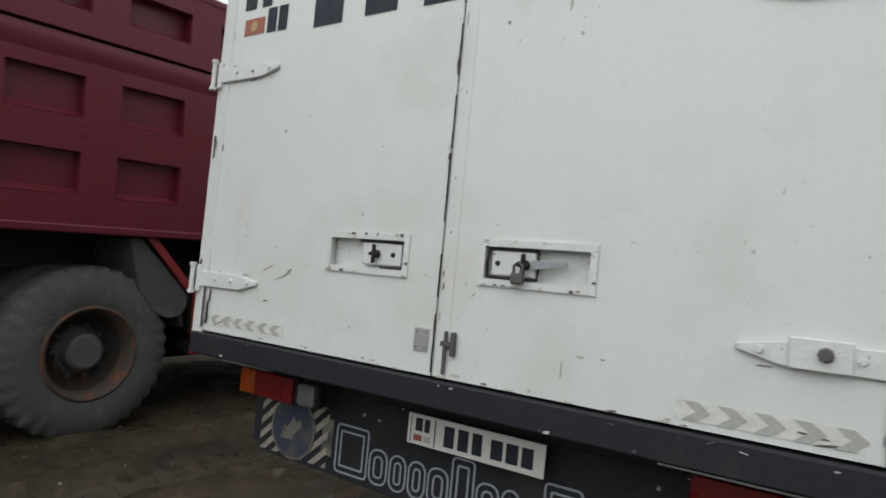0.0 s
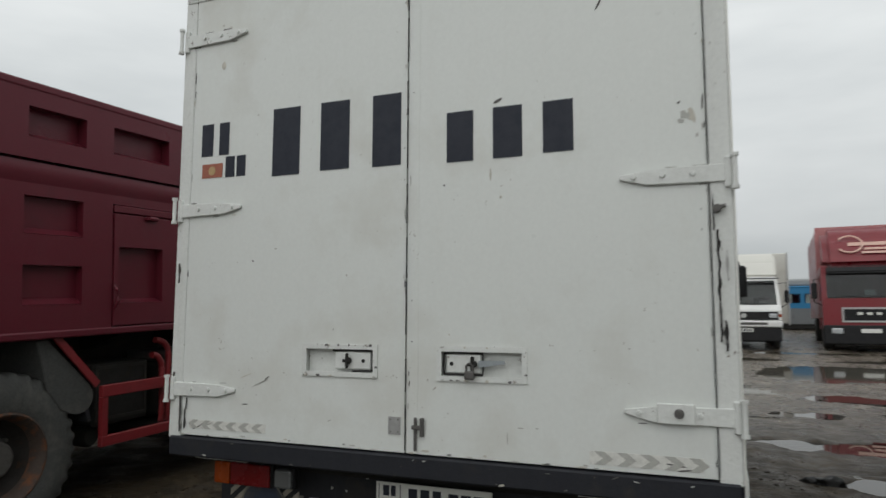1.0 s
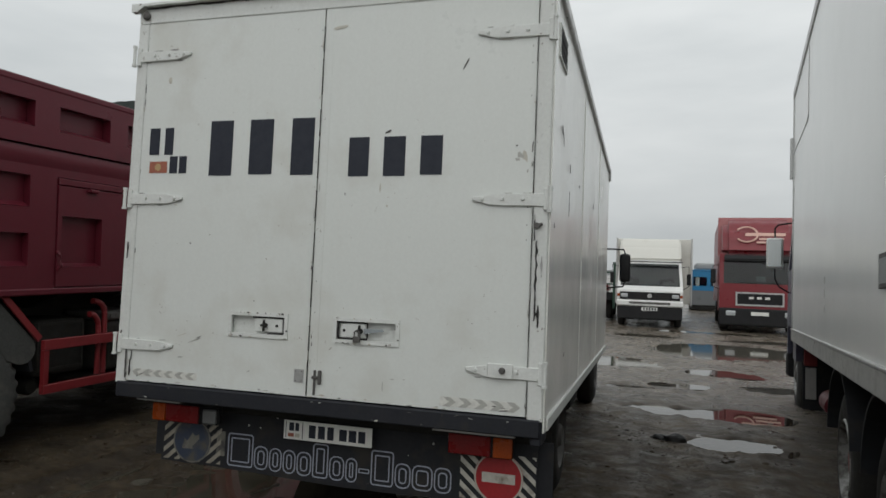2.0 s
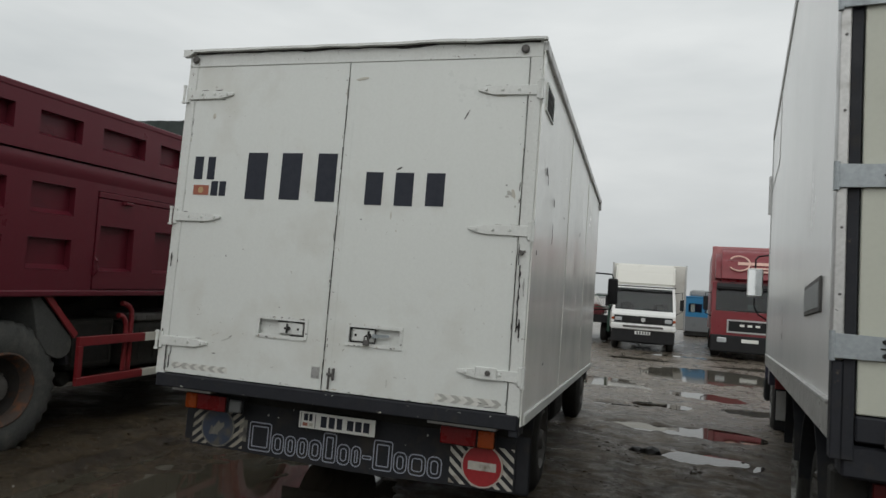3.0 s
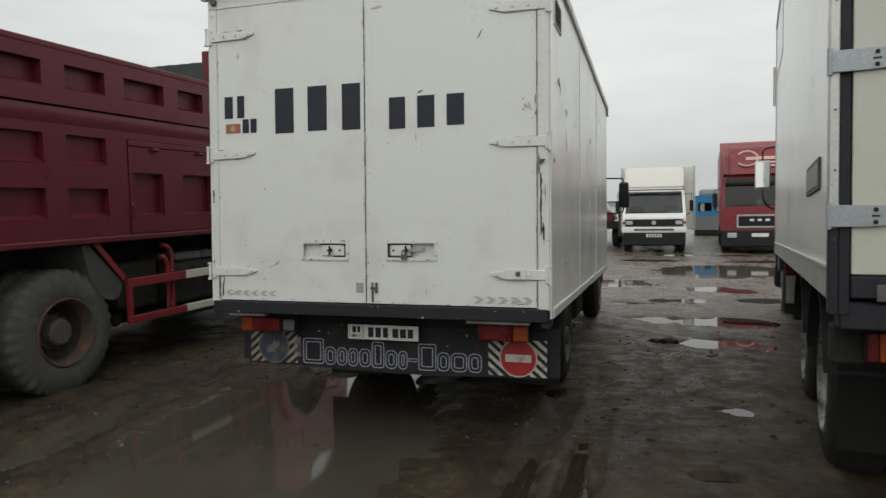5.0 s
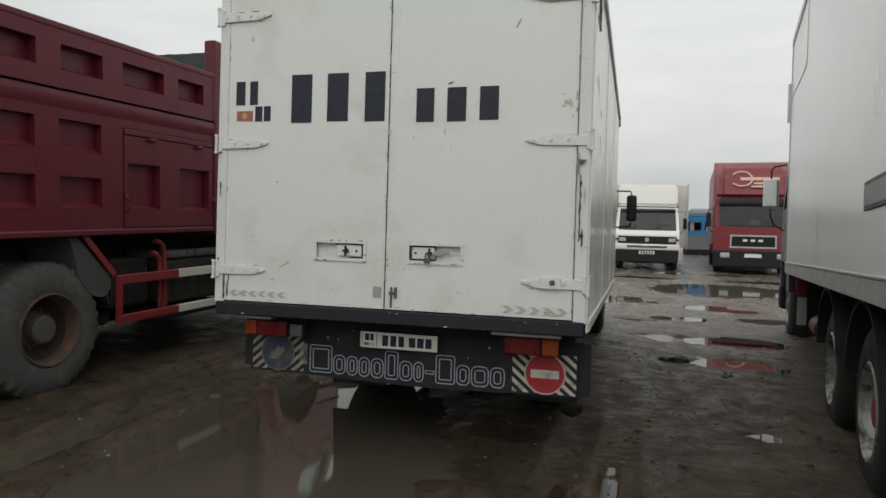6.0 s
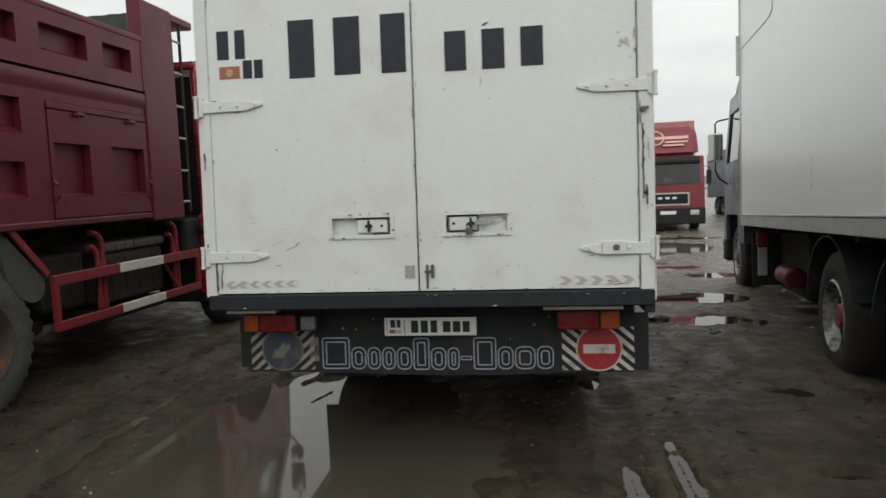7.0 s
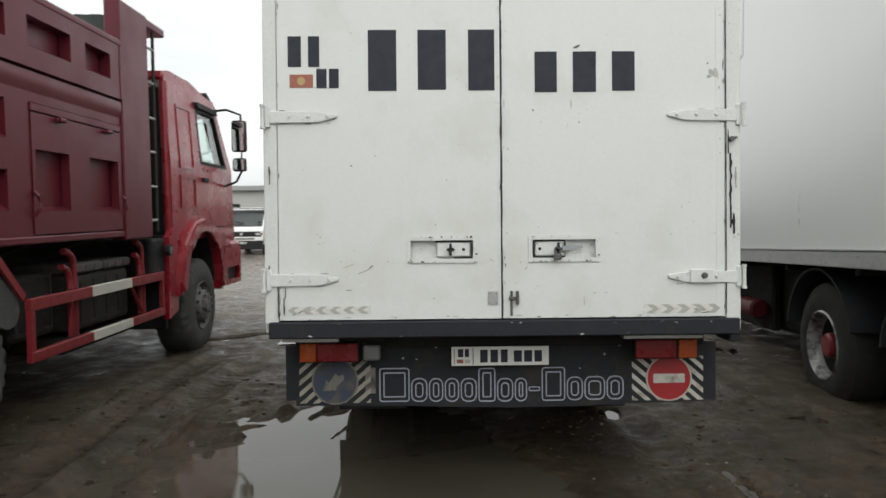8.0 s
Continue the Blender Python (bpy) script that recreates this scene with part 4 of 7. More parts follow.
    for s in (-1, 1) if arms else ():
        bm = bmesh.new()
        tube(bm, [(xc + s * (half - 0.05), y1 - 0.3, zr - 0.1), (xc + s * (half + 0.17), y1 - 0.25, zr - 0.06), (xc + s * (half + 0.2), y1 - 0.25, zs + 0.1), (xc + s * (half - 0.02), y1 - 0.2, zs - 0.05)], 0.012)
        arm = part("mirror_arm", bm, DARK_PLASTIC, t)
    return nose


def box_truck():
    t = thing("box_truck", (-1.18, 4.3, 0.27), "white box truck with chipped paint and closed rear doors", "truck")
    # cargo box: sheets, roof, posts, rails
    rnd = random.Random(4)
    for s, x in ((1, 0.005), (-1, -2.36)):
        bm = bmesh.new()
        cols, rows = 150, 10
        grid = []
        for i in range(cols + 1):
            y = 1.68 + 5.2 * i / cols
            wav = 0.0015 * math.sin(y * 12.1) + 0.0016 * math.sin(y * 7.3 + 1) + 0.0008 * math.sin(y * 23)
            col = []
            for j in range(rows + 1):
                z = 1.16 + 2.1 * j / rows
                belly = wav * math.sin(math.pi * j / rows) * (1.1 - 1.0 * j / rows) * (0.6 + 0.5 * noise.noise((y * 1.3, z * 1.1, s * 3)))
                col.append(bm.verts.new((x + s * (belly + 0.004 * noise.noise((y * 0.9, z * 0.9, 5 + s))), y, z)))
            grid.append(col)
        for i in range(cols):
            for j in range(rows):
                bm.faces.new((grid[i][j], grid[i + 1][j], grid[i + 1][j + 1], grid[i][j + 1]))
        r = bmesh.ops.extrude_face_region(bm, geom=bm.faces[:])
        bmesh.ops.translate(bm, vec=(-s * 0.03, 0, 0), verts=[e for e in r["geom"] if isinstance(e, bmesh.types.BMVert)])
        sheet = part("side_sheet", bm, WHITE_SIDE, t, "white sheet wall with dents and hanging dirt", smooth=True)
        part("bottom_rail", bx(x - 0.025, x + 0.012 * s + (0.003 if s > 0 else 0.0), 1.7, 6.88, 1.115, 1.175, 0.004), WHITE_OLD, t)
        part("top_rail", bx(x - 0.02, x + 0.02, 1.62, 6.9, 3.235, 3.3, 0.006), ALU, t)
        part("corner_cap", bx(x - 0.03, x + 0.022, 6.78, 6.93, 3.16, 3.305, 0.01), GALV, t)
        for y in (3.35, 5.1):
            part("seam_strip", bx(x - 0.006, x + s * 0.0045, y - 0.006, y + 0.006, 1.18, 3.23, 0.001), WHITE_SIDE, sheet)
        if s > 0:
            for y, z, ly, lz, a in ((2.0, 2.615, 0.05, 0.06, 40), (2.05, 2.58, 0.012, 0.09, 30), (2.41, 2.486, 0.035, 0.06, 30), (2.405, 2.28, 0.014, 0.15, 5), (3.01, 2.476, 0.03, 0.022, 0), (4.34, 2.515, 0.04, 0.05, 20), (1.77, 2.09, 0.03, 0.03, 0), (2.35, 1.42, 0.06, 0.016, 15)):
                m = Matrix.Translation((0.0115, y, z)) @ Matrix.Rotation(radians(a), 4, "X") @ Matrix.Diagonal((0.002, ly, lz, 1))
                bm = bmesh.new()
                bmesh.ops.create_cone(bm, cap_ends=True, segments=7, radius1=0.5, radius2=0.42, depth=1, matrix=m @ Matrix.Rotation(radians(90), 4, "Y"))
                part("scrape", bm, HUB, sheet)
            # dark vent near the roof
            bm = bmesh.new()
            holed(bm, 1.79, 2.1, 2.94, 3.11, [(1.8, 2.09, 2.95, 3.1)], -0.01, 0.014)
            vent = part("vent", bm, WHITE_OLD, t, "dark louvred vent hatch")
            part("vent_back", bx(0.0, 0.01, 1.8, 2.09, 2.95, 3.1), INSIDE, vent)
            for k in range(3):
                bm = bmesh.new()
                prism(bm, [(0.0105, 2.96 + k * 0.047), (0.013, 2.957 + k * 0.047), (0.0105, 2.98 + k * 0.047)], "y", 1.8, 2.09)
                part("louvre", bm, CHASSIS, vent)
    part("front_wall", bx(-2.33, -0.025, 6.86, 6.9, 1.16, 3.26), WHITE_SIDE, t)
    part("box_floor", bx(-2.33, -0.025, 1.7, 6.86, 1.12, 1.17), CHASSIS, t)
    part("roof", bx(-2.37, 0.015, 1.64, 6.9, 3.262, 3.3, 0.008), WHITE_SIDE, t)
    # bent tin lip along the roof's rear edge
    bm = bmesh.new()
    top, low = [], []
    for i in range(61):
        x = -2.395 + 2.42 * i / 60
        b = 0.012 * noise.noise((x * 5, 0, 1)) + 0.02 * max(0, noise.noise((x * 2.4, 3, 1)))
        top.append((x, 3.302 + 0.5 * b))
        low.append((x, 3.287 + 0.45 * b + 0.006 * noise.noise((x * 6.5, 1, 7)) - (0.03 if i < 2 else 0)))
    prism(bm, top + low[::-1], "y", 1.565, 1.6)
    part("roof_lip", bm, WHITE_OLD, t, "bent white tin roof edge")
    # ragged dark strip that paints the shade under the bent lip
    bm = bmesh.new()
    drop = [(x, z - 0.004 - 0.013 * max(0, 0.35 + noise.noise((x * 3.1, 5, 2)) + 0.4 * noise.noise((x * 17, 5, 9)))) for x, z in low[2:-1]]
    prism(bm, [(x, z + 0.004) for x, z in low[2:-1]] + drop[::-1], "y", 1.594, 1.5985)
    part("lip_gap", bm, SEAL_AND_SHADE, t)
    part("header", bx(-2.36, 0.0, 1.6, 1.638, 3.197, 3.292), WHITE_OLD, t)
    part("left_post", bx(-2.365, -2.298, 1.603, 1.7, 1.17, 3.197, 0.004), WHITE_OLD, t)
    part("right_post", bx(-0.068, 0.004, 1.6, 1.68, 1.17, 3.197, 0.004), WHITE_OLD, t)
    part("post_edge", bx(0.0045, 0.012, 1.62, 1.7, 1.12, 3.24), WHITE_SIDE, t)
    # doors
    lx, rx = (-1.655, -1.32), (-1.05, -0.71)
    doors = []
    for name, x0, x1, hx, lab in (("left_door", -2.294, -1.194, lx, "white steel door with dark bars and a sunk latch"), ("right_door", -1.186, -0.072, rx, "white steel door with dark bars and a padlocked latch")):
        bm = bmesh.new()
        holed(bm, x0, x1, 1.188, 3.1955, [(*hx, 1.475, 1.59)], FACE, FACE + 0.045, lambda u, v, w: (u, w, v))
        doors.append(part(name, bm, WHITE, t, lab))
    ld, rd = doors
    part("door_backing", bx(-2.29, -0.08, FACE + 0.046, FACE + 0.06, 1.19, 3.19), CHASSIS, t)
    part("seam_cover", bx(-1.184, -1.137, FACE - 0.0014, FACE - 0.0005, 1.19, 3.19), WHITE, rd)
    part("door_hem", bx(-0.115, -0.075, FACE - 0.0018, FACE - 0.0005, 1.19, 3.19), WHITE, rd)
    rivet = stud_mesh("rivet", 0.0035, 0.0015, WHITE_OLD, 6)
    dark_rivet = stud_mesh("rivet", 0.0036, 0.0018, HUB, 6)
    for k in range(26):
        z = 1.23 + k * 0.077
        for d, x in ((ld, -1.205), (rd, -1.165), (rd, -0.095)):
            piece("rivet", dark_rivet if rnd.random() < 0.15 else rivet, d, (x + rnd.uniform(-0.002, 0.002), FACE - (0.0014 if d is rd else 0), z + rnd.uniform(-0.006, 0.006)))
        piece("rivet", rivet, ld, (-2.275, FACE, z))
    latch(ld, *lx, 1.475, 1.59, False)
    latch(rd, *rx, 1.475, 1.59, True)
    for z in (3.0, 2.19, 1.385):
        strap_hinge(ld, -2.335, -2.0, z)
        strap_hinge(rd, -0.015, -0.362, z, z < 1.5)
    # bars in place of the registration, in the size and colour of its characters
    for x0, x1, z0, z1, d in ((-2.24, -2.175, 2.44, 2.59, ld), (-2.14, -2.085, 2.44, 2.59, ld), (-2.1, -2.05, 2.335, 2.43, ld), (-2.038, -1.99, 2.335, 2.43, ld),
                              (-1.845, -1.705, 2.32, 2.62, ld), (-1.6, -1.46, 2.325, 2.62, ld), (-1.35, -1.22, 2.32, 2.62, ld), (-1.02, -0.91, 2.31, 2.51, rd), (-0.83, -0.715, 2.31, 2.51, rd), (-0.635, -0.522, 2.315, 2.51, rd)):
        film("character_bar", x0, x1, z0, z1, INK, d, y=FACE - (0.0045 if -1.19 < x0 < -1.13 else 0))
    flag = film("flag_sticker", -2.232, -2.117, 2.338, 2.402, FLAG_RED, ld, label="small red flag sticker")
    disc("flag_sun", -2.175, 2.37, 0.02, FACE - 0.0028, 0.001, FLAG_SUN, flag)
    chevron_tape(ld, -2.25, -1.84, 1.218, 1.255, -1, 6)
    chevron_tape(rd, -0.485, -0.1, 1.205, 1.25, 1, 5)
    plate = film("lock_plate", -1.262, -1.21, 1.255, 1.322, GALV, ld, thick=0.004, label="small grey steel plate")
    for x in (-1.252, -1.22):
        for z in (1.265, 1.312):
            piece("rivet", dark_rivet, plate, (x, FACE - 0.004, z))
    bm = bmesh.new()
    box(bm, -1.158, -1.112, FACE - 0.016, FACE - 0.005, 1.28, 1.295, 0.002)
    box(bm, -1.15, -1.138, FACE - 0.012, FACE - 0.005, 1.2, 1.325, 0.002)
    box(bm, -1.122, -1.108, FACE - 0.02, FACE - 0.003, 1.255, 1.325, 0.003)
    part("hasp", bm, HUB, rd, "dark rusty hasp")
    # scratches and chips with their own shapes
    upper_marks = ((-0.42, 2.86, 0.07, 0.008, 62, rd, HUB), (-0.81, 2.535, 0.04, 0.012, 25, rd, HUB), (-0.84, 2.25, 0.008, 0.05, 0, rd, CHEVRON), (-0.8, 2.16, 0.01, 0.012, 30, rd, CHEVRON), (-1.03, 2.22, 0.008, 0.01, 40, rd, HUB), (-1.87, 1.43, 0.09, 0.005, 22, ld, CHEVRON_GREY), (-1.95, 1.455, 0.07, 0.004, 20, ld, CHEVRON), (-1.84, 1.45, 0.03, 0.004, 30, ld, HUB), (-1.95, 1.335, 0.035, 0.004, 3, ld, HUB), (-1.53, 1.29, 0.022, 0.005, 20, ld, CHEVRON_GREY))
    lower_marks = ((-2.13, 2.86, 0.025, 0.04, 0, ld, CHEVRON), (-0.73, 1.31, 0.025, 0.005, 0, rd, CHEVRON_GREY), (-0.67, 1.312, 0.013, 0.005, 0, rd, CHEVRON_GREY), (-0.78, 1.27, 0.004, 0.05, 0, rd, CHEVRON_GREY), (-1.1, 3.09, 0.09, 0.02, 8, rd, CHEVRON), (-0.2, 1.222, 0.07, 0.007, -6, rd, HUB), (-0.17, 1.208, 0.06, 0.006, 8, rd, HUB), (-0.13, 1.232, 0.04, 0.005, -12, rd, CHEVRON_GREY), (-2.14, 1.24, 0.05, 0.007, 20, ld, CHEVRON_GREY), (-2.2, 1.225, 0.07, 0.005, 24, ld, HUB))
    for x, z, l, w, a, d, m in upper_marks + lower_marks:
        mm = Matrix.Translation((x, FACE - 0.0022, z)) @ Matrix.Rotation(radians(-a), 4, "Y") @ Matrix.Diagonal((l, 0.0012, w, 1)) @ Matrix.Rotation(radians(90), 4, "X")
        bm = bmesh.new()
        bmesh.ops.create_cone(bm, cap_ends=True, segments=7, radius1=0.5, radius2=0.4, depth=1, matrix=mm)
        part("scratch", bm, m, d)
    # paint flaked off along the edges of the doors, hinges and latches
    flakes = []
    for k in range(5):
        bm = bmesh.new()
        ring = []
        for i in range(9):
            a = 2 * math.pi * i / 9
            q = 0.5 + 0.35 * noise.noise((math.cos(a) * 1.4, math.sin(a) * 1.4, k * 3.7))
            ring.append((q * math.cos(a), q * math.sin(a)))
        prism(bm, ring, "y", -0.0008, 0.0006)
        fm = bpy.data.meshes.new("paint_flake")
        bmesh.ops.recalc_face_normals(bm, faces=bm.faces)
        bm.to_mesh(fm)
        bm.free()
        fm.materials.append(HUB if k < 2 else CHEVRON_GREY if k < 4 else CHEVRON)
        flakes.append(fm)

    def flake(d, x, z, w, h_, turn=0.0, y=FACE):
        ob = new("paint_flake", rnd.choice(flakes))
        ob.parent = d
        ob.matrix_local = Matrix.Translation((x, y - 0.0012, z)) @ Matrix.Rotation(radians(turn), 4, "Y") @ Matrix.Diagonal((w, 1, h_, 1))
    for k in range(22):
        d, xa, xb = (ld, -2.29, -1.2) if k % 2 else (rd, -1.18, -0.08)
        flake(d, rnd.uniform(xa, xb), 1.19 + 0.012 * rnd.random() ** 2, rnd.uniform(0.008, 0.035), rnd.uniform(0.002, 0.007))
    for k in range(26):
        x, d = rnd.choice(((-2.29, ld), (-1.198, ld), (-0.078, rd), (-1.176, rd)))
        flake(d, x + rnd.uniform(-0.003, 0.003), 1.2 + 1.95 * rnd.random() ** 1.6, rnd.uniform(0.003, 0.006), rnd.uniform(0.01, 0.05), y=FACE - 0.0014)
    for (xa, xb), d in ((lx, ld), (rx, rd)):
        for k in range(12):
            side_ = rnd.random()
            x, z = (rnd.uniform(xa, xb), rnd.choice((1.471, 1.594))) if side_ < 0.75 else (rnd.choice((xa - 0.004, xb + 0.004)), rnd.uniform(1.475, 1.59))
            flake(d, x, z, rnd.uniform(0.005, 0.022), rnd.uniform(0.004, 0.01), rnd.uniform(-8, 8), y=FACE - 0.0072)
    for z in (3.0, 2.19, 1.385):
        for x, d in ((-2.17, ld), (-0.2, rd)):
            for k in range(4):
                flake(d, x + rnd.uniform(-0.13, 0.13), z + rnd.choice((-0.032, -0.03, 0.034)), rnd.uniform(0.012, 0.06), rnd.uniform(0.002, 0.005), y=FACE - 0.001)
    for x, z, w, h_, a in ((-0.135, 2.405, 0.035, 0.03, 20), (-0.115, 2.4, 0.02, 0.045, -15), (-0.15, 2.385, 0.022, 0.016, 0), (-0.157, 2.45, 0.01, 0.008, 0), (-0.08, 2.44, 0.007, 0.05, 3), (-0.082, 2.36, 0.006, 0.03, 0), (-0.1, 2.33, 0.008, 0.02, 10)):
        flake(rd, x, z, w, h_, a)
    for k in range(7):
        d, xa, xb = (ld, -2.25, -1.25) if k % 2 else (rd, -1.1, -0.15)
        flake(d, rnd.uniform(xa, xb), rnd.uniform(1.24, 2.3), rnd.uniform(0.004, 0.014), rnd.uniform(0.003, 0.01), rnd.uniform(-40, 40))
    # torn seal down the right door's edge
    def torn(xc, z0, z1, wide, seed, mat, name):
        bm = bmesh.new()
        left, right_ = [], []
        n = 26
        for i in range(n + 1):
            z = z0 + (z1 - z0) * i / n
            k = noise.noise((z * 22, seed, 0)), noise.noise((z * 31, seed, 4))
            left.append((xc - wide * (0.35 + 0.8 * max(-0.3, k[0])), z))
            right_.append((xc + wide * (0.3 + 0.9 * max(-0.3, k[1])), z))
        prism(bm, left + right_[::-1], "y", FACE - 0.012, FACE - 0.006)
        part(name, bm, mat, t)
    torn(-0.069, 1.2, 3.19, 0.001, 2, HUB, "door_seal")
    # ragged dark seam where the two doors meet
    for k in range(9):
        z = 1.2 + 0.22 * k
        torn(-1.187 + 0.001 * (k % 2), z, z + rnd.uniform(0.1, 0.215), 0.0014 + 0.0014 * rnd.random(), 30 + k, SEAL_AND_SHADE, "door_seal")
    for k in range(6):
        z = 1.2 + 0.33 * k
        torn(-0.07, z, z + rnd.uniform(0.08, 0.2), 0.0024, 50 + k, SEAL_AND_SHADE, "door_seal")
    torn(-0.046, 1.63, 2.0, 0.01, 9, SEAL_AND_SHADE, "torn_seal")
    torn(-0.058, 2.0, 2.12, 0.005, 12, SEAL_AND_SHADE, "torn_seal")
    torn(-0.03, 1.6, 1.7, 0.012, 5, SEAL_AND_SHADE, "torn_seal")
    torn(-0.02, 1.83, 1.93, 0.008, 7, GALV, "torn_seal")
    torn(-2.297, 1.2, 1.36, 0.008, 3, HUB, "door_seal")
    torn(-2.27, 1.215, 1.3, 0.006, 15, SEAL_AND_SHADE, "torn_seal")
    torn(-2.262, 1.3, 1.35, 0.004, 17, SEAL_AND_SHADE, "torn_seal")
    torn(-2.34, 1.39, 1.46, 0.006, 19, RUST, "torn_seal")
    torn(-2.335, 1.86, 1.95, 0.007, 21, HUB, "torn_seal")
    bm = bmesh.new()
    rod(bm, (-0.045, FACE - 0.004, 2.07), (-0.045, FACE - 0.03, 2.07), 0.013, 10)
    rod(bm, (-0.045, FACE - 0.024, 2.07), (-0.02, FACE - 0.02, 2.078), 0.007, 8)
    part("door_buffer", bm, HUB, t)
    for x in (-0.1, -2.31):
        bm = bmesh.new()
        lathe(bm, [(0, 0.0), (0, 0.023), (-0.012, 0.025), (-0.02, 0.016), (-0.02, 0.0)], (x, FACE - 0.006, 3.24), 20, "y", closed=False)
        part("marker_lamp", bm, HUB, t, "small dead marker lamp", smooth=True)
    # sill, apron, lamps
    sill = part("sill", bx(-2.345, -0.003, 1.585, 1.74, 1.098, 1.18, 0.006), NAVY, t, "dark blue-black steel sill")
    for k in range(13):
        flake(sill, rnd.uniform(-2.3, -0.05), rnd.choice((1.108, 1.113, 1.13, 1.165)) + rnd.uniform(-0.004, 0.004), rnd.uniform(0.006, 0.026), rnd.uniform(0.003, 0.009), rnd.uniform(-20, 20), y=1.585)
    part("sill_end", bx(-0.05, 0.002, 1.6, 1.78, 1.06, 1.18, 0.006), NAVY, t)
    for x0, x1 in ((-2.31, -2.02), (-0.55, -0.14)):
        part("edge_strip", bx(x0, x1, 1.72, 1.79, 1.062, 1.078), ALU, t)
    part("rear_beam", bx(-2.28, -0.06, 1.9, 1.99, 1.0, 1.09, 0.01), CHASSIS, t)
    bm = bmesh.new()
    edge = [(-2.28 + 2.225 * i / 40, 0.687 - 0.022 * math.exp(-((i - 22) / 11) ** 2) + 0.004 * noise.noise((i * 0.5, 0, 0))) for i in range(41)]
    prism(bm, [(-2.28, 1.05), *edge, (-0.055, 1.05)], "y", 1.92, 1.928)
    apron = part("apron", bm, RUBBER, t, "black rubber apron with warning stripes and outlined bars")
    for x0, x1 in ((-2.34, -2.23), (-0.15, 0.022)):
        part("mud_flap", bx(x0, x1, 1.945, 1.953, 0.69 + (0.02 if x0 < -1 else 0), 1.01), RUBBER, t)
    ya = 1.92
    stripes(apron, -2.262, -1.876, 0.7, 0.93, 1, ya, STRIPE_DIRTY)
    stripes(apron, -0.45, -0.06, 0.695, 0.96, -1, ya)
    part("tan_patch", bx(-1.905, -1.85, ya - 0.0028, ya - 0.0005, 0.75, 0.89), TAN, apron)
    blue = disc("sign_disc", -2.069, 0.818, 0.127, ya - 0.003, 0.003, SIGN_BLUE, apron, "round blue sign with a tan arrow")
    bm = bmesh.new()
    lathe(bm, [(0, 0.118), (-0.002, 0.118), (-0.002, 0.126), (0, 0.126)], (-2.069, ya - 0.006, 0.818), 40, "y")
    part("sign_rim", bm, TAN, blue)
    bm = bmesh.new()
    prism(bm, [(-2.135, 0.768), (-2.118, 0.828), (-2.102, 0.812), (-2.066, 0.862), (-2.05, 0.846), (-2.022, 0.858), (-2.02, 0.83), (-2.066, 0.784), (-2.052, 0.772)], "y", ya - 0.0085, ya - 0.0065)
    part("arrow", bm, TAN, blue)
    red = disc("sign_disc", -0.249, 0.816, 0.127, ya - 0.003, 0.003, SIGN_RED, apron, "round red sign with a white bar")
    bm = bmesh.new()
    lathe(bm, [(0, 0.118), (-0.002, 0.118), (-0.002, 0.126), (0, 0.126)], (-0.249, ya - 0.006, 0.816), 40, "y")
    part("sign_rim", bm, CHEVRON, red)
    part("sign_bar", bx(-0.335, -0.163, ya - 0.0085, ya - 0.0065, 0.79, 0.84, 0.001), STRIPE, red)
    for k in range(6):
        flake(apron, rnd.uniform(-1.84, -0.48), rnd.uniform(0.7, 1.0), rnd.uniform(0.004, 0.01), rnd.uniform(0.004, 0.009), rnd.uniform(-40, 40), y=ya)
    # outlined bars in place of the maker's lettering
    x = -1.83
    for w, z0, z1 in ((0.17, 0.72, 0.905), (0.095, 0.72, 0.85), (0.085, 0.72, 0.85), (0.085, 0.72, 0.85), (0.095, 0.72, 0.85), (0.1, 0.72, 0.905), (0.095, 0.72, 0.85), (0.075, 0.72, 0.85), (0.07, 0.775, 0.8), (0.135, 0.72, 0.905), (0.095, 0.72, 0.85), (0.12, 0.72, 0.85), (0.1, 0.72, 0.85)):
        w *= 1.0166
        dz = -0.024 + 0.006 * abs((x + 1.16) / 0.6)
        bm = bmesh.new()
        k = 0.0068
        tall_bar = z1 - z0 > 0.15
        if z1 - z0 < 0.1:
            round_ring(bm, x, x + w - 0.008, z0 + dz, z1 + dz, 0.006, k, ya)
        else:
            round_ring(bm, x, x + w - 0.008, z0 + dz, z1 + dz, 0.018 if tall_bar else 0.036, k, ya)
            round_ring(bm, x + 0.022, x + w - 0.03, z0 + dz + 0.024, z1 + dz - 0.024, 0.008 if tall_bar else 0.02, k, ya)
        part("outline_bar", bm, LETTER, apron)
        x += w
    pl = part("number_plate", bx(-1.438, -0.918, 1.845, 1.851, 0.908, 1.01, 0.002), PLATE, t, "white number plate with dark bars")
    for x0, x1, z0, z1, m in ((-1.425, -1.422, 0.915, 1.003, INK), (-1.325, -1.321, 0.915, 1.003, INK), (-1.404, -1.375, 0.955, 0.998, INK), (-1.367, -1.345, 0.955, 0.998, INK), (-1.41, -1.375, 0.922, 0.942, FLAG_RED), (-1.368, -1.34, 0.922, 0.942, CHEVRON),
                              (-1.285, -1.245, 0.925, 0.993, INK), (-1.23, -1.19, 0.925, 0.993, INK), (-1.175, -1.138, 0.925, 0.993, INK), (-1.105, -1.062, 0.927, 0.988, INK), (-1.05, -1.007, 0.927, 0.988, INK), (-0.995, -0.955, 0.927, 0.988, INK)):
        part("plate_bar", bx(x0, x1, 1.8435, 1.8446, z0, z1), m, pl)
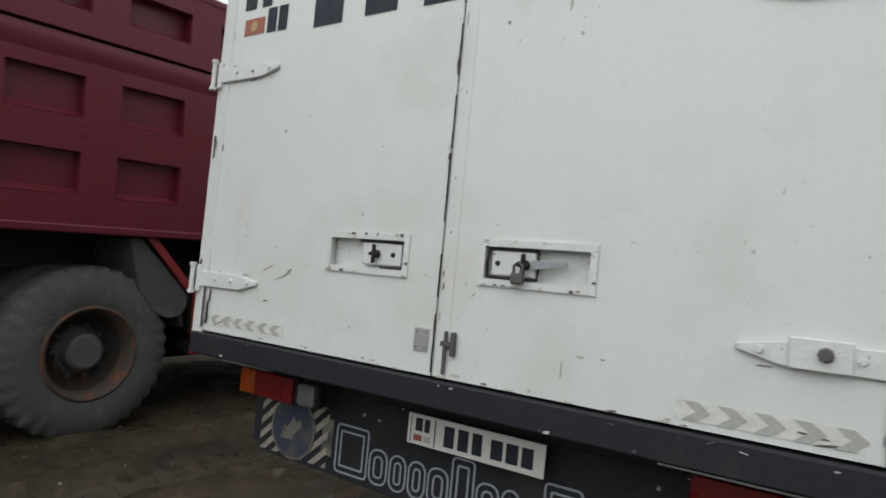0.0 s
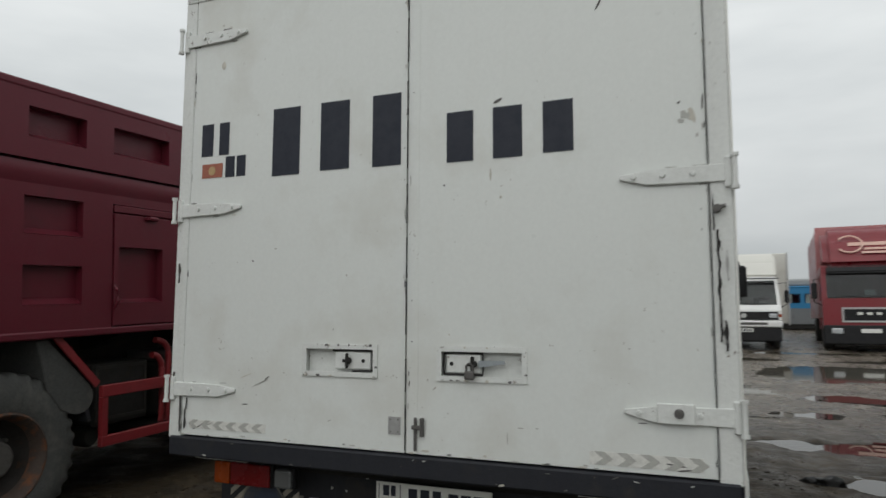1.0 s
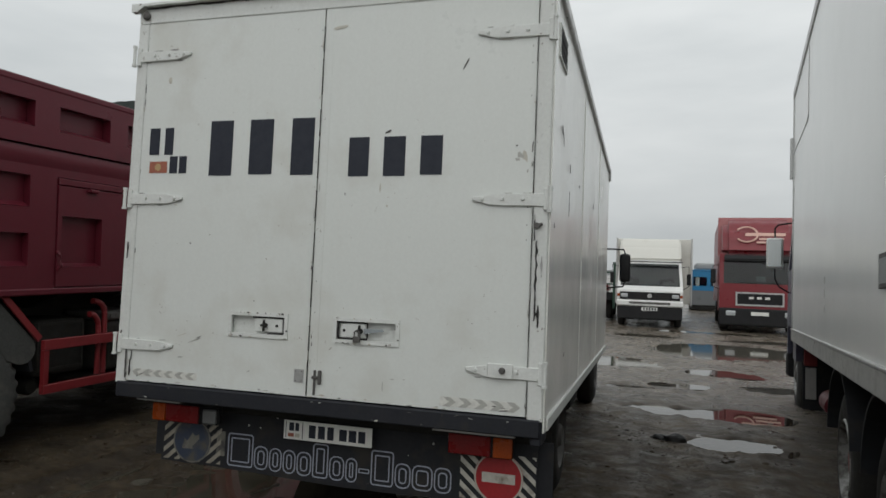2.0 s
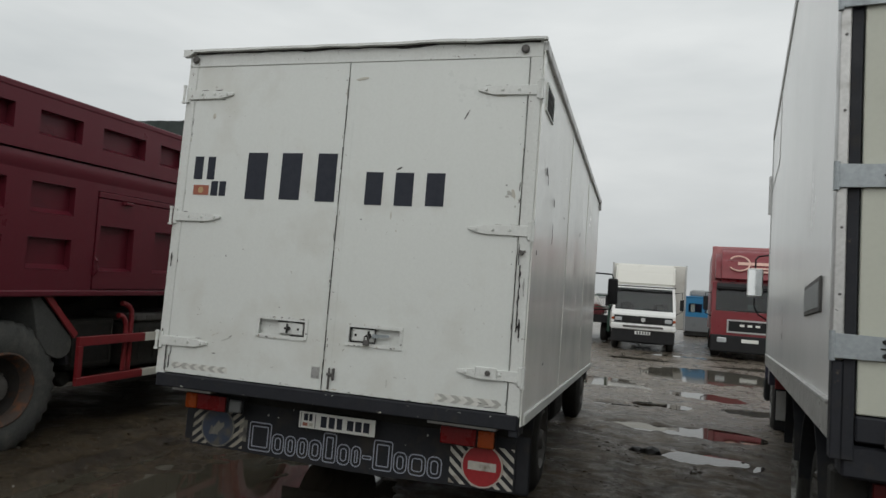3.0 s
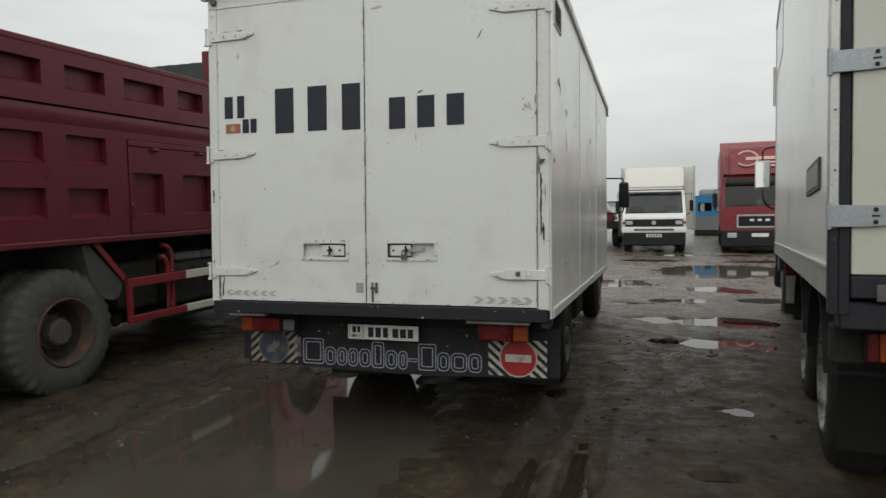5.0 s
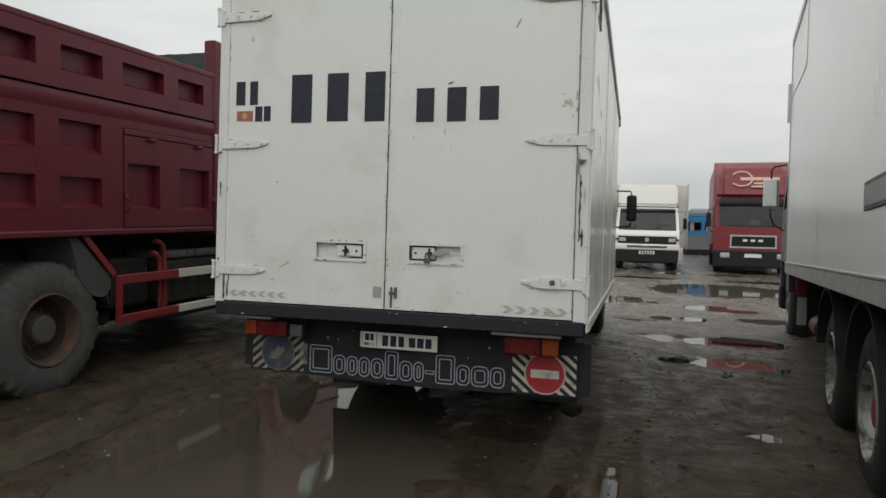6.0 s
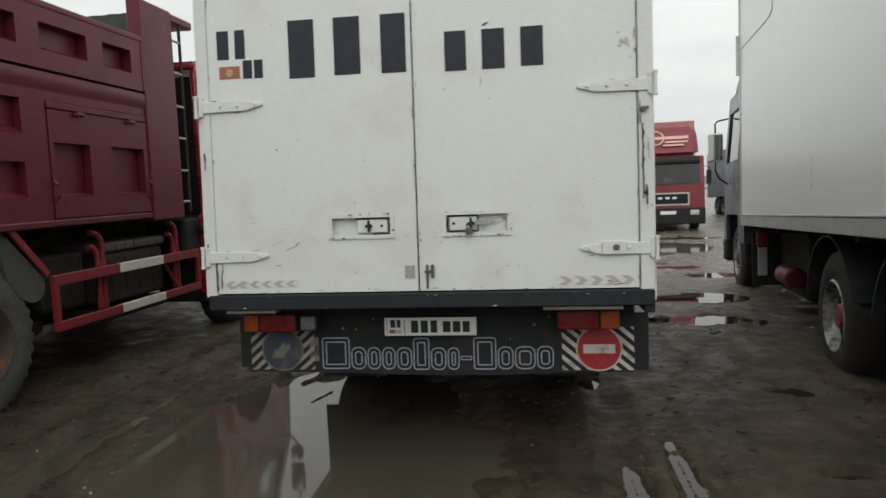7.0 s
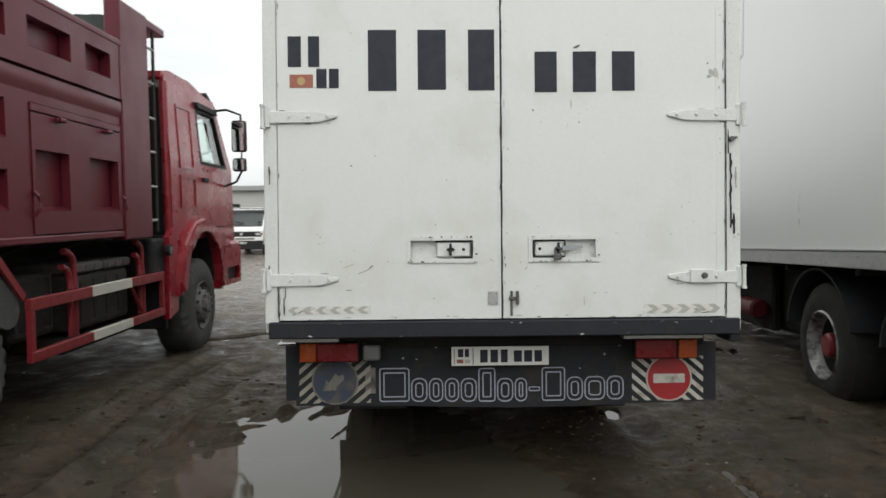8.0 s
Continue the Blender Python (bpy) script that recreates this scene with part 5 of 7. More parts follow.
    for s, xa, xb, cut in ((-1, -2.235, -1.92, -2.142), (1, -0.479, -0.153, -0.258)):
        lamp = part("tail_lamp", bx(xa, xb, 1.77, 1.81, 0.946, 1.054, 0.008), DARK_PLASTIC, t, "red and orange tail lamp")
        r0, r1, o0, o1 = (cut, xb, xa, cut) if s < 0 else (xa, cut, cut, xb)
        part("red_lens", bx(r0 + 0.002, r1 - 0.006, 1.755, 1.769, 0.952, 1.048, 0.006, 2), LENS_RED, lamp)
        part("orange_lens", bx(o0 + 0.006, o1 - 0.002, 1.755, 1.769, 0.952, 1.048, 0.006, 2), LENS_ORANGE, lamp)
    lamp = part("reverse_lamp", bx(-1.908, -1.803, 1.77, 1.81, 0.951, 1.044, 0.012, 2), DARK_PLASTIC, t)
    part("clear_lens", bx(-1.9, -1.811, 1.755, 1.769, 0.958, 1.037, 0.012, 2), LENS_CLEAR, lamp)
    part("lamp_bracket", bx(-2.24, -1.8, 1.8, 1.83, 1.03, 1.09), CHASSIS, t)
    part("lamp_bracket", bx(-0.47, -0.16, 1.8, 1.83, 1.03, 1.09), CHASSIS, t)
    part("plate_bracket", bx(-1.42, -0.94, 1.852, 1.915, 0.93, 0.99), CHASSIS, t)
    bolt = stud_mesh("bolt", 0.008, 0.006, GALV)
    for x, z in ((-1.52, 1.0), (-1.7, 0.94), (-0.84, 1.01), (-0.52, 1.0), (-0.6, 0.95)):
        piece("bolt", bolt, apron, (x, ya, z))
    # running gear
    for x in (-1.62, -0.78):
        part("chassis_rail", bx(x - 0.04, x + 0.04, 1.95, 8.7, 0.86, 1.05, 0.008), CHASSIS, t)
    for y in (2.2, 3.2, 4.6, 6.0, 7.0):
        part("cross_member", bx(-1.6, -0.8, y - 0.05, y + 0.05, 0.9, 1.02), CHASSIS, t)
    for y in (2.0, 3.0, 4.4, 5.4, 6.6):
        part("floor_bearer", bx(-2.3, -0.06, y - 0.04, y + 0.04, 1.05, 1.12), CHASSIS, t)
    bm = bmesh.new()
    rod(bm, (-2.15, 3.72, 0.68), (-0.2, 3.72, 0.68), 0.07, 12)
    lathe(bm, [(-0.16, 0.06), (-0.1, 0.17), (0.1, 0.17), (0.16, 0.06)], (-1.2, 3.72, 0.68), 20, "x")
    part("rear_axle", bm, CHASSIS, t, smooth=True)
    bm = bmesh.new()
    rod(bm, (-2.1, 7.6, 0.74), (-0.3, 7.6, 0.74), 0.05, 10)
    part("front_axle", bm, CHASSIS, t)
    for x in (-1.72, -0.68):
        bm = bmesh.new()
        prism(bm, [(3.0, 0.9), (3.4, 0.78), (3.72, 0.75), (4.05, 0.78), (4.45, 0.9), (4.05, 0.73), (3.72, 0.69), (3.4, 0.73)], "x", x - 0.04, x + 0.04)
        part("leaf_spring", bm, CHASSIS, t)
    part("fuel_tank", bx(-0.62, -0.2, 5.0, 5.75, 0.66, 1.02, 0.06, 3), CHASSIS, t)
    bm = bmesh.new()
    tube(bm, [(-1.3, 6.8, 0.74), (-1.95, 6.4, 0.72), (-2.0, 4.9, 0.72)], 0.045, 10)
    part("exhaust_pipe", bm, CHASSIS, t)
    for x, s in ((-0.15, 1), (-2.21, -1)):
        wheel(t, (x, 3.72, 0.695), 0.43, 0.22, 0.235, s, TYRE_BLACK, HUB, HUB, dish=0.1, twin=True, bolts=6, hub_r=0.09)
        wheel(t, (x, 7.6, 0.795), 0.43, 0.22, 0.235, s, TYRE_BLACK, HUB, HUB, dish=0.02, bolts=6, hub_r=0.09)
        bm = bmesh.new()
        arc = [(3.72 + 0.52 * math.cos(a), 0.7 + 0.5 * math.sin(a)) for a in (radians(15 + 10 * k) for k in range(16))]
        inner = [(3.72 + 0.5 * math.cos(a), 0.7 + 0.48 * math.sin(a)) for a in (radians(165 - 10 * k) for k in range(16))]
        prism(bm, arc + inner, "x", x - s * 0.48, x)
        part("mudguard", bm, RUBBER, t)
        part("mud_flap", bx(x - s * 0.48, x + s * 0.01, 3.15, 3.16, 0.36, 0.95), RUBBER, t)
    t2_cab(t, -1.18, 1.02, 7.0, 8.75, 0.95, 2.95, FAR_WHITE, arms=False)
    for s, x in ((1, 0.19), (-1, -2.52)):
        bm = bmesh.new()
        box(bm, x - 0.07, x + 0.07, 7.86, 7.93, 1.965, 2.34, 0.035, 3)
        m = part("mirror", bm, DARK_PLASTIC, t, "black door mirror", smooth=True)
        bm = bmesh.new()
        tube(bm, [(x, 7.9, 2.34), (x - s * 0.02, 7.95, 2.4), (x - s * 0.36, 8.1, 2.42)], 0.011)
        part("mirror_bracket", bm, DARK_PLASTIC, m)
        bm = bmesh.new()
        tube(bm, [(x, 7.9, 1.96), (x - s * 0.02, 7.95, 1.9), (x - s * 0.36, 8.1, 1.86)], 0.011)
        part("mirror_bracket", bm, DARK_PLASTIC, m)
    return t


box_truck()


# ---- the maroon dump truck ----
def dump_truck():
    t = thing("dump_truck", (-5.5, 3.0, 0.28), "maroon steel dump truck with a red cab and muddy tyres", "truck", pitch=2.2)
    X, XI = -4.315, -6.735
    recess = [(2.345 - 0.69 * k, 2.8 - 0.69 * k) for k in range(6)]
    rows = ((1.82, 2.09), (2.3, 2.56))
    holes = [(a, b, z0, z1) for a, b in recess for z0, z1 in rows if a > -0.95]
    gate = (3.06, 4.435, 1.64, 2.575)
    ups = [(2.345 - 0.69 * k, 2.795 - 0.69 * k) for k in range(5)] + [(3.035, 3.595), (3.815, 4.235)]
    for s, x in ((1, X), (-1, XI)):
        # lower board: a skin with sunk panels, before a back plate
        bm = bmesh.new()
        holed(bm, -1.0, 4.44, 1.6, 2.79, holes + [gate], x - s * 0.065, x)
        board = part("side_board", bm, MAROON, t, "maroon ribbed steel side with sunk panels")
        part("back_plate", bx(x - s * 0.085, x - s * 0.068, -0.98, 4.43, 1.62, 3.25), MAROON, t)
        for a, b, z0, z1 in holes:
            bm = bmesh.new()
            prism(bm, [(x - s * 0.001, z0 + 0.003), (x - s * 0.064, z0 + 0.045), (x - s * 0.064, z0 + 0.003)], "y", a + 0.002, b - 0.002)
            part("panel_ledge", bm, MAROON, board)
        bm = bmesh.new()
        holed(bm, -1.0, 4.4, 2.805, 3.29, [(a, b, 2.95, 3.16) for a, b in ups], x - s * 0.06, x + s * 0.028)
        upper = part("upper_board", bm, MAROON, t)
        for a, b in ups:
            bm = bmesh.new()
            prism(bm, [(x + s * 0.026, 2.952), (x - s * 0.059, 2.99), (x - s * 0.059, 2.952)], "y", a + 0.002, b - 0.002)
            part("panel_ledge", bm, MAROON, upper)
        bm = bmesh.new()
        box(bm, x - s * 0.09, x + s * 0.034, -1.0, 4.44, 3.27, 3.33, 0.014, 2)
        part("top_rail", bm, MAROON, t)
        # rounded belt under the upper board, meeting it in a dark groove
        belt = [(x - s * 0.004, 2.63)] + [(x + s * (0.002 + 0.016 * math.sin(math.pi * k / 12)), 2.65 + 0.0135 * k) for k in range(11)] + [(x - s * 0.004, 2.788)]
        bm = bmesh.new()
        prism(bm, belt, "y", -1.0, 4.44)
        part("belt_rail", bm, MAROON, t, smooth=True)
        part("joint_cover", bx(x - s * 0.05, x + s * 0.034, 4.404, 4.438, 2.81, 3.268, 0.004), MAROON, t)
        part("bottom_rail", bx(x - s * 0.08, x + s * 0.014, -1.0, 4.44, 1.585, 1.64, 0.01), MAROON, t)
        # side gate with two sunk panels
        bm = bmesh.new()
        holed(bm, gate[0] + 0.012, gate[1] - 0.012, gate[2] + 0.012, gate[3] - 0.07, [(3.115, 3.555, 1.82, 2.25), (3.86, 4.36, 1.82, 2.25)], x - s * 0.06, x + s * 0.008)
        g = part("side_gate", bm, MAROON, t, "maroon hinged side gate")
        part("gate_header", bx(x - s * 0.06, x + s * 0.012, gate[0] + 0.012, gate[1] - 0.012, gate[3] - 0.062, gate[3] - 0.006, 0.006), MAROON, g)
        for a, b in ((3.115, 3.555), (3.86, 4.36)):
            bm = bmesh.new()
            prism(bm, [(x + s * 0.006, 1.822), (x - s * 0.059, 1.85), (x - s * 0.059, 1.822)], "y", a + 0.002, b - 0.002)
            part("panel_ledge", bm, MAROON, g)
        for y in (3.42, 4.15):
            bm = bmesh.new()
            box(bm, x + s * 0.004, x + s * 0.04, y - 0.06, y + 0.06, 2.475, 2.5, 0.005)
            rod(bm, (x + s * 0.035, y - 0.045, 2.49), (x + s * 0.035, y + 0.045, 2.49), 0.018, 10)
            part("gate_hinge", bm, MAROON, g)
        for y in (3.075, 4.415):
            bm = bmesh.new()
            tube(bm, [(x + s * 0.01, y, 1.78), (x + s * 0.045, y + 0.01, 1.84), (x + s * 0.04, y, 1.92), (x + s * 0.01, y, 1.95)], 0.012)
            part("gate_hook", bm, MAROON, g)
        # headboard flank
        bm = bmesh.new()
        box(bm, x - s * 0.12, x + s * 0.02, 4.45, 5.04, 1.555, 3.705, 0.012)
        part("headboard_flank", bm, MAROON, t)
    part("headboard", bx(XI + 0.13, X - 0.13, 4.95, 5.03, 1.57, 3.69), MAROON, t)
    part("headboard_canopy", bx(XI + 0.02, X + 0.01, 5.044, 5.5, 3.61, 3.695, 0.012), MAROON, t)
    part("bed_floor", bx(XI + 0.09, X - 0.09, -1.0, 4.94, 1.6, 1.68), MAROON, t)
    part("tail_gate", bx(XI + 0.01, X - 0.01, -1.1, -1.01, 1.6, 3.2, 0.01), MAROON, t)
    bm = bmesh.new()
    fold = [(XI + 0.15 + 2.1 * k / 40, 4.91 + 0.012 * math.sin(k * 1.9) + 0.008 * math.sin(k * 0.7)) for k in range(41)]
    prism(bm, fold + [(x, y + 0.01) for x, y in fold[::-1]], "z", 1.7, 3.69)
    part("tarpaulin", bm, TARP, t, "dark green tarpaulin hung on the headboard", smooth=True)
    # the bed sits a little lower at its tail than at the headboard
    sag = Matrix.Translation((0, 4.4, 1.6)) @ Matrix.Rotation(radians(0.38), 4, "X") @ Matrix.Translation((0, -4.4, -1.6))
    for ob in t.children_recursive:
        ob.data.transform(sag)
    # ladder between bed and cab
    bm = bmesh.new()
    rod(bm, (X - 0.012, 5.225, 1.62), (X - 0.012, 5.225, 3.62), 0.017, 8)
    part("ladder_rail", bm, MUDDY, t)
    for z in (1.73, 2.065, 2.41, 2.745, 3.095, 3.43):
        bm = bmesh.new()
        rod(bm, (X - 0.012, 5.042, z), (X - 0.012, 5.225, z), 0.014, 8)
        part("ladder_rung", bm, GALV, t)
    # chassis
    for x in (-5.05, -5.93):
        part("chassis_rail", bx(x - 0.05, x + 0.05, -1.0, 7.5, 1.0, 1.3, 0.01), MUDDY, t)
        part("subframe", bx(x - 0.07, x + 0.07, -1.0, 4.8, 1.31, 1.6), MUDDY, t)
    for y in (-0.6, 0.4, 1.4, 2.6, 3.4, 4.2):
        bm = bmesh.new()
        prism(bm, [(X - 0.1, 1.6), (XI + 0.1, 1.6), (XI + 0.6, 1.42), (X - 0.6, 1.42)], "y", y - 0.06, y + 0.06)
        part("bed_bearer", bm, MUDDY, t)
    part("engine", bx(-6.15, -4.85, 5.4, 7.3, 0.72, 1.6, 0.08, 2), MUDDY, t)
    part("gearbox", bx(-5.8, -5.2, 4.3, 5.38, 0.8, 1.3, 0.08, 2), MUDDY, t)
    for y in (0.935, 2.29, 6.37):
        bm = bmesh.new()
        rod(bm, (X - 0.35, y, 0.8), (XI + 0.35, y, 0.8), 0.1, 12)
        if y < 5:
            lathe(bm, [(-0.25, 0.1), (-0.16, 0.26), (0.16, 0.26), (0.25, 0.1)], (-5.49, y, 0.8), 20)
        part("axle", bm, MUDDY, t, smooth=True)
    for s, x in ((1, X), (-1, XI)):
        for y in (1.03, 2.385):
            wheel(t, (x - s * 0.06, y - 0.095, 0.8 if y > 2 else 0.835), 0.56, 0.3, 0.3, s, TYRE, DARK_RIM, DIRTY_HUB, dish=0.19, lugs=34, twin=True, hub_r=0.13, hub_out=-0.045, flange=RUST, label="large muddy tyre on a rusty rim")
        wheel(t, (x + s * 0.03, 6.37, 0.71), 0.55, 0.38, 0.28, s, TYRE, DULL_RIM, DULL_RIM, dish=0.07, lugs=34, hub_r=0.09, hub_out=0.075, disc_out=0.045, label="large muddy front tyre on a grey rim")
        # guard behind the rear wheel, brace and mud wing
        bm = bmesh.new()
        arc = [(2.25 + 0.72 * math.cos(a), 0.8 + 0.72 * math.sin(a)) for a in (radians(12 + 6 * k) for k in range(8))]
        inn = [(2.25 + 0.69 * math.cos(a), 0.8 + 0.69 * math.sin(a)) for a in (radians(54 - 6 * k) for k in range(8))]
        prism(bm, arc + inn, "x", x - s * 0.6, x - s * 0.06)
        part("mud_wing", bm, RUBBER, t)
        bm = bmesh.new()
        prism(bm, [(2.58, 1.6), (2.65, 1.6), (3.0, 1.23), (2.965, 1.19)], "x", x - s * 0.05, x - s * 0.03)
        part("wing_brace", bm, RAIL_RED, t)
        bm = bmesh.new()
        lobe = [(2.97 - 0.12 + 0.12 * math.cos(q), 1.13 + 0.12 * math.sin(q)) for q in (radians(40 - 22 * k) for k in range(8))]
        prism(bm, [(2.5, 1.56), (2.58, 1.57)] + lobe + [(2.7, 1.06), (2.6, 1.2)], "x", x - s * 0.6, x - s * 0.056)
        bmesh.ops.bevel(bm, geom=bm.edges[:], offset=0.008, segments=1, affect="EDGES")
        part("mud_wing_tail", bm, TYRE, t, "mud-caked rounded rubber wing tail")
        # side guard rails, red with a white stretch
        for zt, h in ((1.155, 0.085), (0.785, 0.075)):
            segs = ((3.0, 3.855, RAIL_RED), (3.855, 4.59, RAIL_WHITE), (4.59, 5.34, RAIL_RED))
            for a, b, m in segs:
                part("guard_rail", bx(x - s * 0.045, x, a, b, zt - h / 2, zt + h / 2, 0.004), m, t)
        for y in (3.025, 5.315):
            part("guard_post", bx(x - s * 0.04, x - s * 0.002, y - 0.025, y + 0.025, 0.824, 1.111), RAIL_RED, t)
        for y, ztop, run in ((3.72, 1.5, 0.15), (3.65, 1.38, 0.11), (4.98, 1.52, 0.14), (4.91, 1.4, 0.1)):
            bm = bmesh.new()
            arc = [(x - s * 0.08, y - run * (1 - math.cos(a)), ztop - 0.12 + 0.12 * math.sin(a)) for a in (radians(15 * k) for k in range(7))]
            tube(bm, [(x - s * 0.075, y, 0.825), (x - s * 0.075, y, 1.2), *arc], 0.026, 10)
            part("guard_hanger", bm, RAIL_RED, t, smooth=True)
        bm = bmesh.new()
        rod(bm, (x - s * 0.06, 4.68, 1.115), (x - s * 0.06, 4.93, 0.825), 0.018, 8)
        part("guard_brace", bm, RAIL_RED, t)
        # tanks and boxes behind the rails
        bm = bmesh.new()
        box(bm, x - s * 0.62, x - s * 0.14, 3.8, 4.82, 0.82, 1.3, 0.05, 3)
        for k in range(4):
            box(bm, x - s * 0.142, x - s * 0.132, 3.92 + 0.22 * k, 4.06 + 0.22 * k, 0.9, 1.24, 0.004)
        battery = part("battery_box", bm, MUDDY, t, "muddy battery box with two ribbed lids")
        for ya_, yb_ in ((3.78, 4.29), (4.31, 4.84)):
            bm = bmesh.new()
            box(bm, x - s * 0.63, x - s * 0.12, ya_, yb_, 1.3, 1.39, 0.03, 3)
            for k in range(3):
                box(bm, x - s * 0.12, x - s * 0.112, ya_ + 0.05 + 0.15 * k, ya_ + 0.14 + 0.15 * k, 1.315, 1.37, 0.004)
            part("box_lid", bm, HUB, battery)
        part("tank_cradle", bx(x - s * 0.6, x - s * 0.16, 3.7, 4.86, 0.66, 0.78, 0.03, 2), MUDDY, t)
        bm = bmesh.new()
        lathe(bm, [(-0.16, 0.0), (-0.16, 0.06), (-0.13, 0.08), (0.13, 0.08), (0.16, 0.06), (0.16, 0.0)], (x - s * 0.5, 3.2, 0.76), 18, closed=False)
        part("air_dryer", bm, MUDDY, t, "muddy air dryer canister", smooth=True)
        tool = part("tool_box", bx(x - s * 0.66, x - s * 0.2, 3.08, 3.62, 0.86, 1.34, 0.025, 2), CHASSIS, t, "dark steel tool box behind the rails")
        bm = bmesh.new()
        holed(bm, 3.1, 3.6, 0.9, 1.32, [(3.125, 3.575, 0.925, 1.295)], x - s * 0.2, x - s * 0.19)
        part("box_rim", bm, MUDDY, tool)
    # unseen far-side tank, added to block light coming under the bed
    part("fuel_tank", bx(XI + 0.12, XI + 0.85, 2.95, 5.2, 0.42, 1.3, 0.08, 2), MUDDY, t)
    bm = bmesh.new()
    rod(bm, (-5.49, 2.4, 0.85), (-5.49, 4.4, 1.0), 0.06, 12)
    part("propeller_shaft", bm, MUDDY, t)
    # cab: hollow shell, faces +y
    before = set(t.children)
    y0, y1, zb, zt = 5.6, 7.85, 1.42, 3.3
    def lean(u, v, w):
        f = min(1, max(0, (v - 2.35) / (zt - 2.35)))
        g = min(1, max(0, (u - 6.4) / (y1 - 6.4)))
        back = 0.09 * max(0, (v - 3.2) / 0.2) * (1 if u < 5.3 else 0)
        c = -5.49
        return (c + (w - c) * (1 - 0.05 * f), u - 0.62 * f * g + back, v)
    for s, x in ((1, X - 0.0), (-1, XI)):
        bm = bmesh.new()
        holed(bm, y0, y1, zb, zt, [(6.56, 7.62, 2.45, 3.12), (5.62, 6.98, zb, 1.56)], x - s * 0.05, x, lean)
        side = part("cab_side", bm, CAB_RED, t, "bright red cab side")
        bm = bmesh.new()
        holed(bm, 6.56, 7.62, 2.45, 3.12, [(6.6, 7.56, 2.49, 3.08)], x - s * 0.045, x + s * 0.004, lean)
        part("window_rubber", bm, DARK_PLASTIC, side)
        bm = bmesh.new()
        holed(bm, 6.58, 7.6, 2.47, 3.1, [], x - s * 0.03, x - s * 0.024, lean)
        part("side_window", bm, GLASS, side)
        for a, b, c, d in ((5.86, 6.3, 2.36, 3.06), (5.86, 6.34, 1.92, 2.28)):
            bm = bmesh.new()
            holed(bm, a, b, c, d, [(a + 0.025, b - 0.025, c + 0.025, d - 0.025)], x, x + s * 0.012, lean)
            part("pressed_panel", bm, CAB_RED, side)
        bm = bmesh.new()
        holed(bm, 6.46, 7.75, 1.68, 3.18, [(6.472, 7.74, 1.692, 3.17)], x + s * 0.001, x + s * 0.004, lean)
        part("door_gap", bm, SEAL_AND_SHADE, side)
        part("door_handle", bx(x, x + s * 0.03, 6.56, 6.74, 2.24, 2.29, 0.006), DARK_PLASTIC, side)
        bm = bmesh.new()
        holed(bm, 6.54, 7.66, 3.12, 3.18, [], x, x + s * 0.05, lean)
        part("rain_visor", bm, DARK_PLASTIC, side)
        # wheel arch
        bm = bmesh.new()
        arc = [(6.37 + 0.76 * math.cos(a), 0.99 + 0.835 * math.sin(a)) for a in (radians(-8 + 10 * k) for k in range(20))]
        inn = [(6.37 + 0.63 * math.cos(a), 0.99 + 0.705 * math.sin(a)) for a in (radians(182 - 10 * k) for k in range(20))]
        prism(bm, arc + inn, "x", x - s * 0.45, x + s * 0.1)
        rim_edges = [e for e in bm.edges if all(abs(v.co.x - x - s * 0.1) < 0.001 for v in e.verts)]
        bmesh.ops.bevel(bm, geom=rim_edges, offset=0.045, segments=3, affect="EDGES")
        part("wheel_arch", bm, CAB_RED, t, smooth=True)
        bm = bmesh.new()
        arc = [(6.37 + 0.628 * math.cos(a), 0.99 + 0.703 * math.sin(a)) for a in (radians(0 + 10 * k) for k in range(19))]
        inn = [(6.37 + 0.61 * math.cos(a), 0.99 + 0.685 * math.sin(a)) for a in (radians(180 - 10 * k) for k in range(19))]
        prism(bm, arc + inn, "x", x - s * 0.55, x - s * 0.02)
        part("arch_liner", bm, RUBBER, t)
        bm = bmesh.new()
        prism(bm, [(5.42, 0.74), (5.68, 0.8), (5.72, 1.5), (5.6, 1.7), (5.47, 1.6)], "x", x - s * 0.055, x + s * 0.01)
        part("arch_tail", bm, CAB_RED, t)
        part("arch_baffle", bx(x - s * 0.62, x - s * 0.06, 5.5, 5.56, 0.62, 1.62, 0.01), RUBBER, t)
        part("intake_box", bx(x - s * 0.5, x - s * 0.03, 5.1, 5.46, 1.2, 1.6, 0.03, 2), DARK_PLASTIC, t, "black plastic air intake box")
        bm = bmesh.new()
        rod(bm, (x + s * 0.0, 5.42, 1.47), (x + s * 0.045, 5.42, 1.47), 0.06, 16)
        part("side_lamp", bm, DARK_PLASTIC, t)
        bm = bmesh.new()
        rod(bm, (x + s * 0.045, 5.42, 1.47), (x + s * 0.052, 5.42, 1.47), 0.042, 16)
        part("side_lamp_lens", bm, LENS_CLEAR, t)
        # mirrors on their arm
        mx = x + s * 0.2
        bm = bmesh.new()
        tube(bm, [(x - s * 0.08, 7.0, 3.14), (x + s * 0.12, 7.2, 3.2), (mx + s * 0.03, 7.45, 3.17), (mx + s * 0.03, 7.5, 3.0), (mx + s * 0.02, 7.5, 2.42), (mx - s * 0.04, 7.45, 2.28), (x, 7.45, 2.22)], 0.016)
        part("mirror_arm", bm, DARK_PLASTIC, t)
        for z0, z1, w in ((2.68, 3.1, 0.1), (2.42, 2.6, 0.09)):
            mi = part("mirror", bx(mx - w, mx + w, 7.44, 7.53, z0, z1, 0.03, 2), DARK_PLASTIC, t)
            part("mirror_glass", bx(mx - w + 0.02, mx + w - 0.02, 7.434, 7.438, z0 + 0.02, z1 - 0.02), MIRROR, mi)
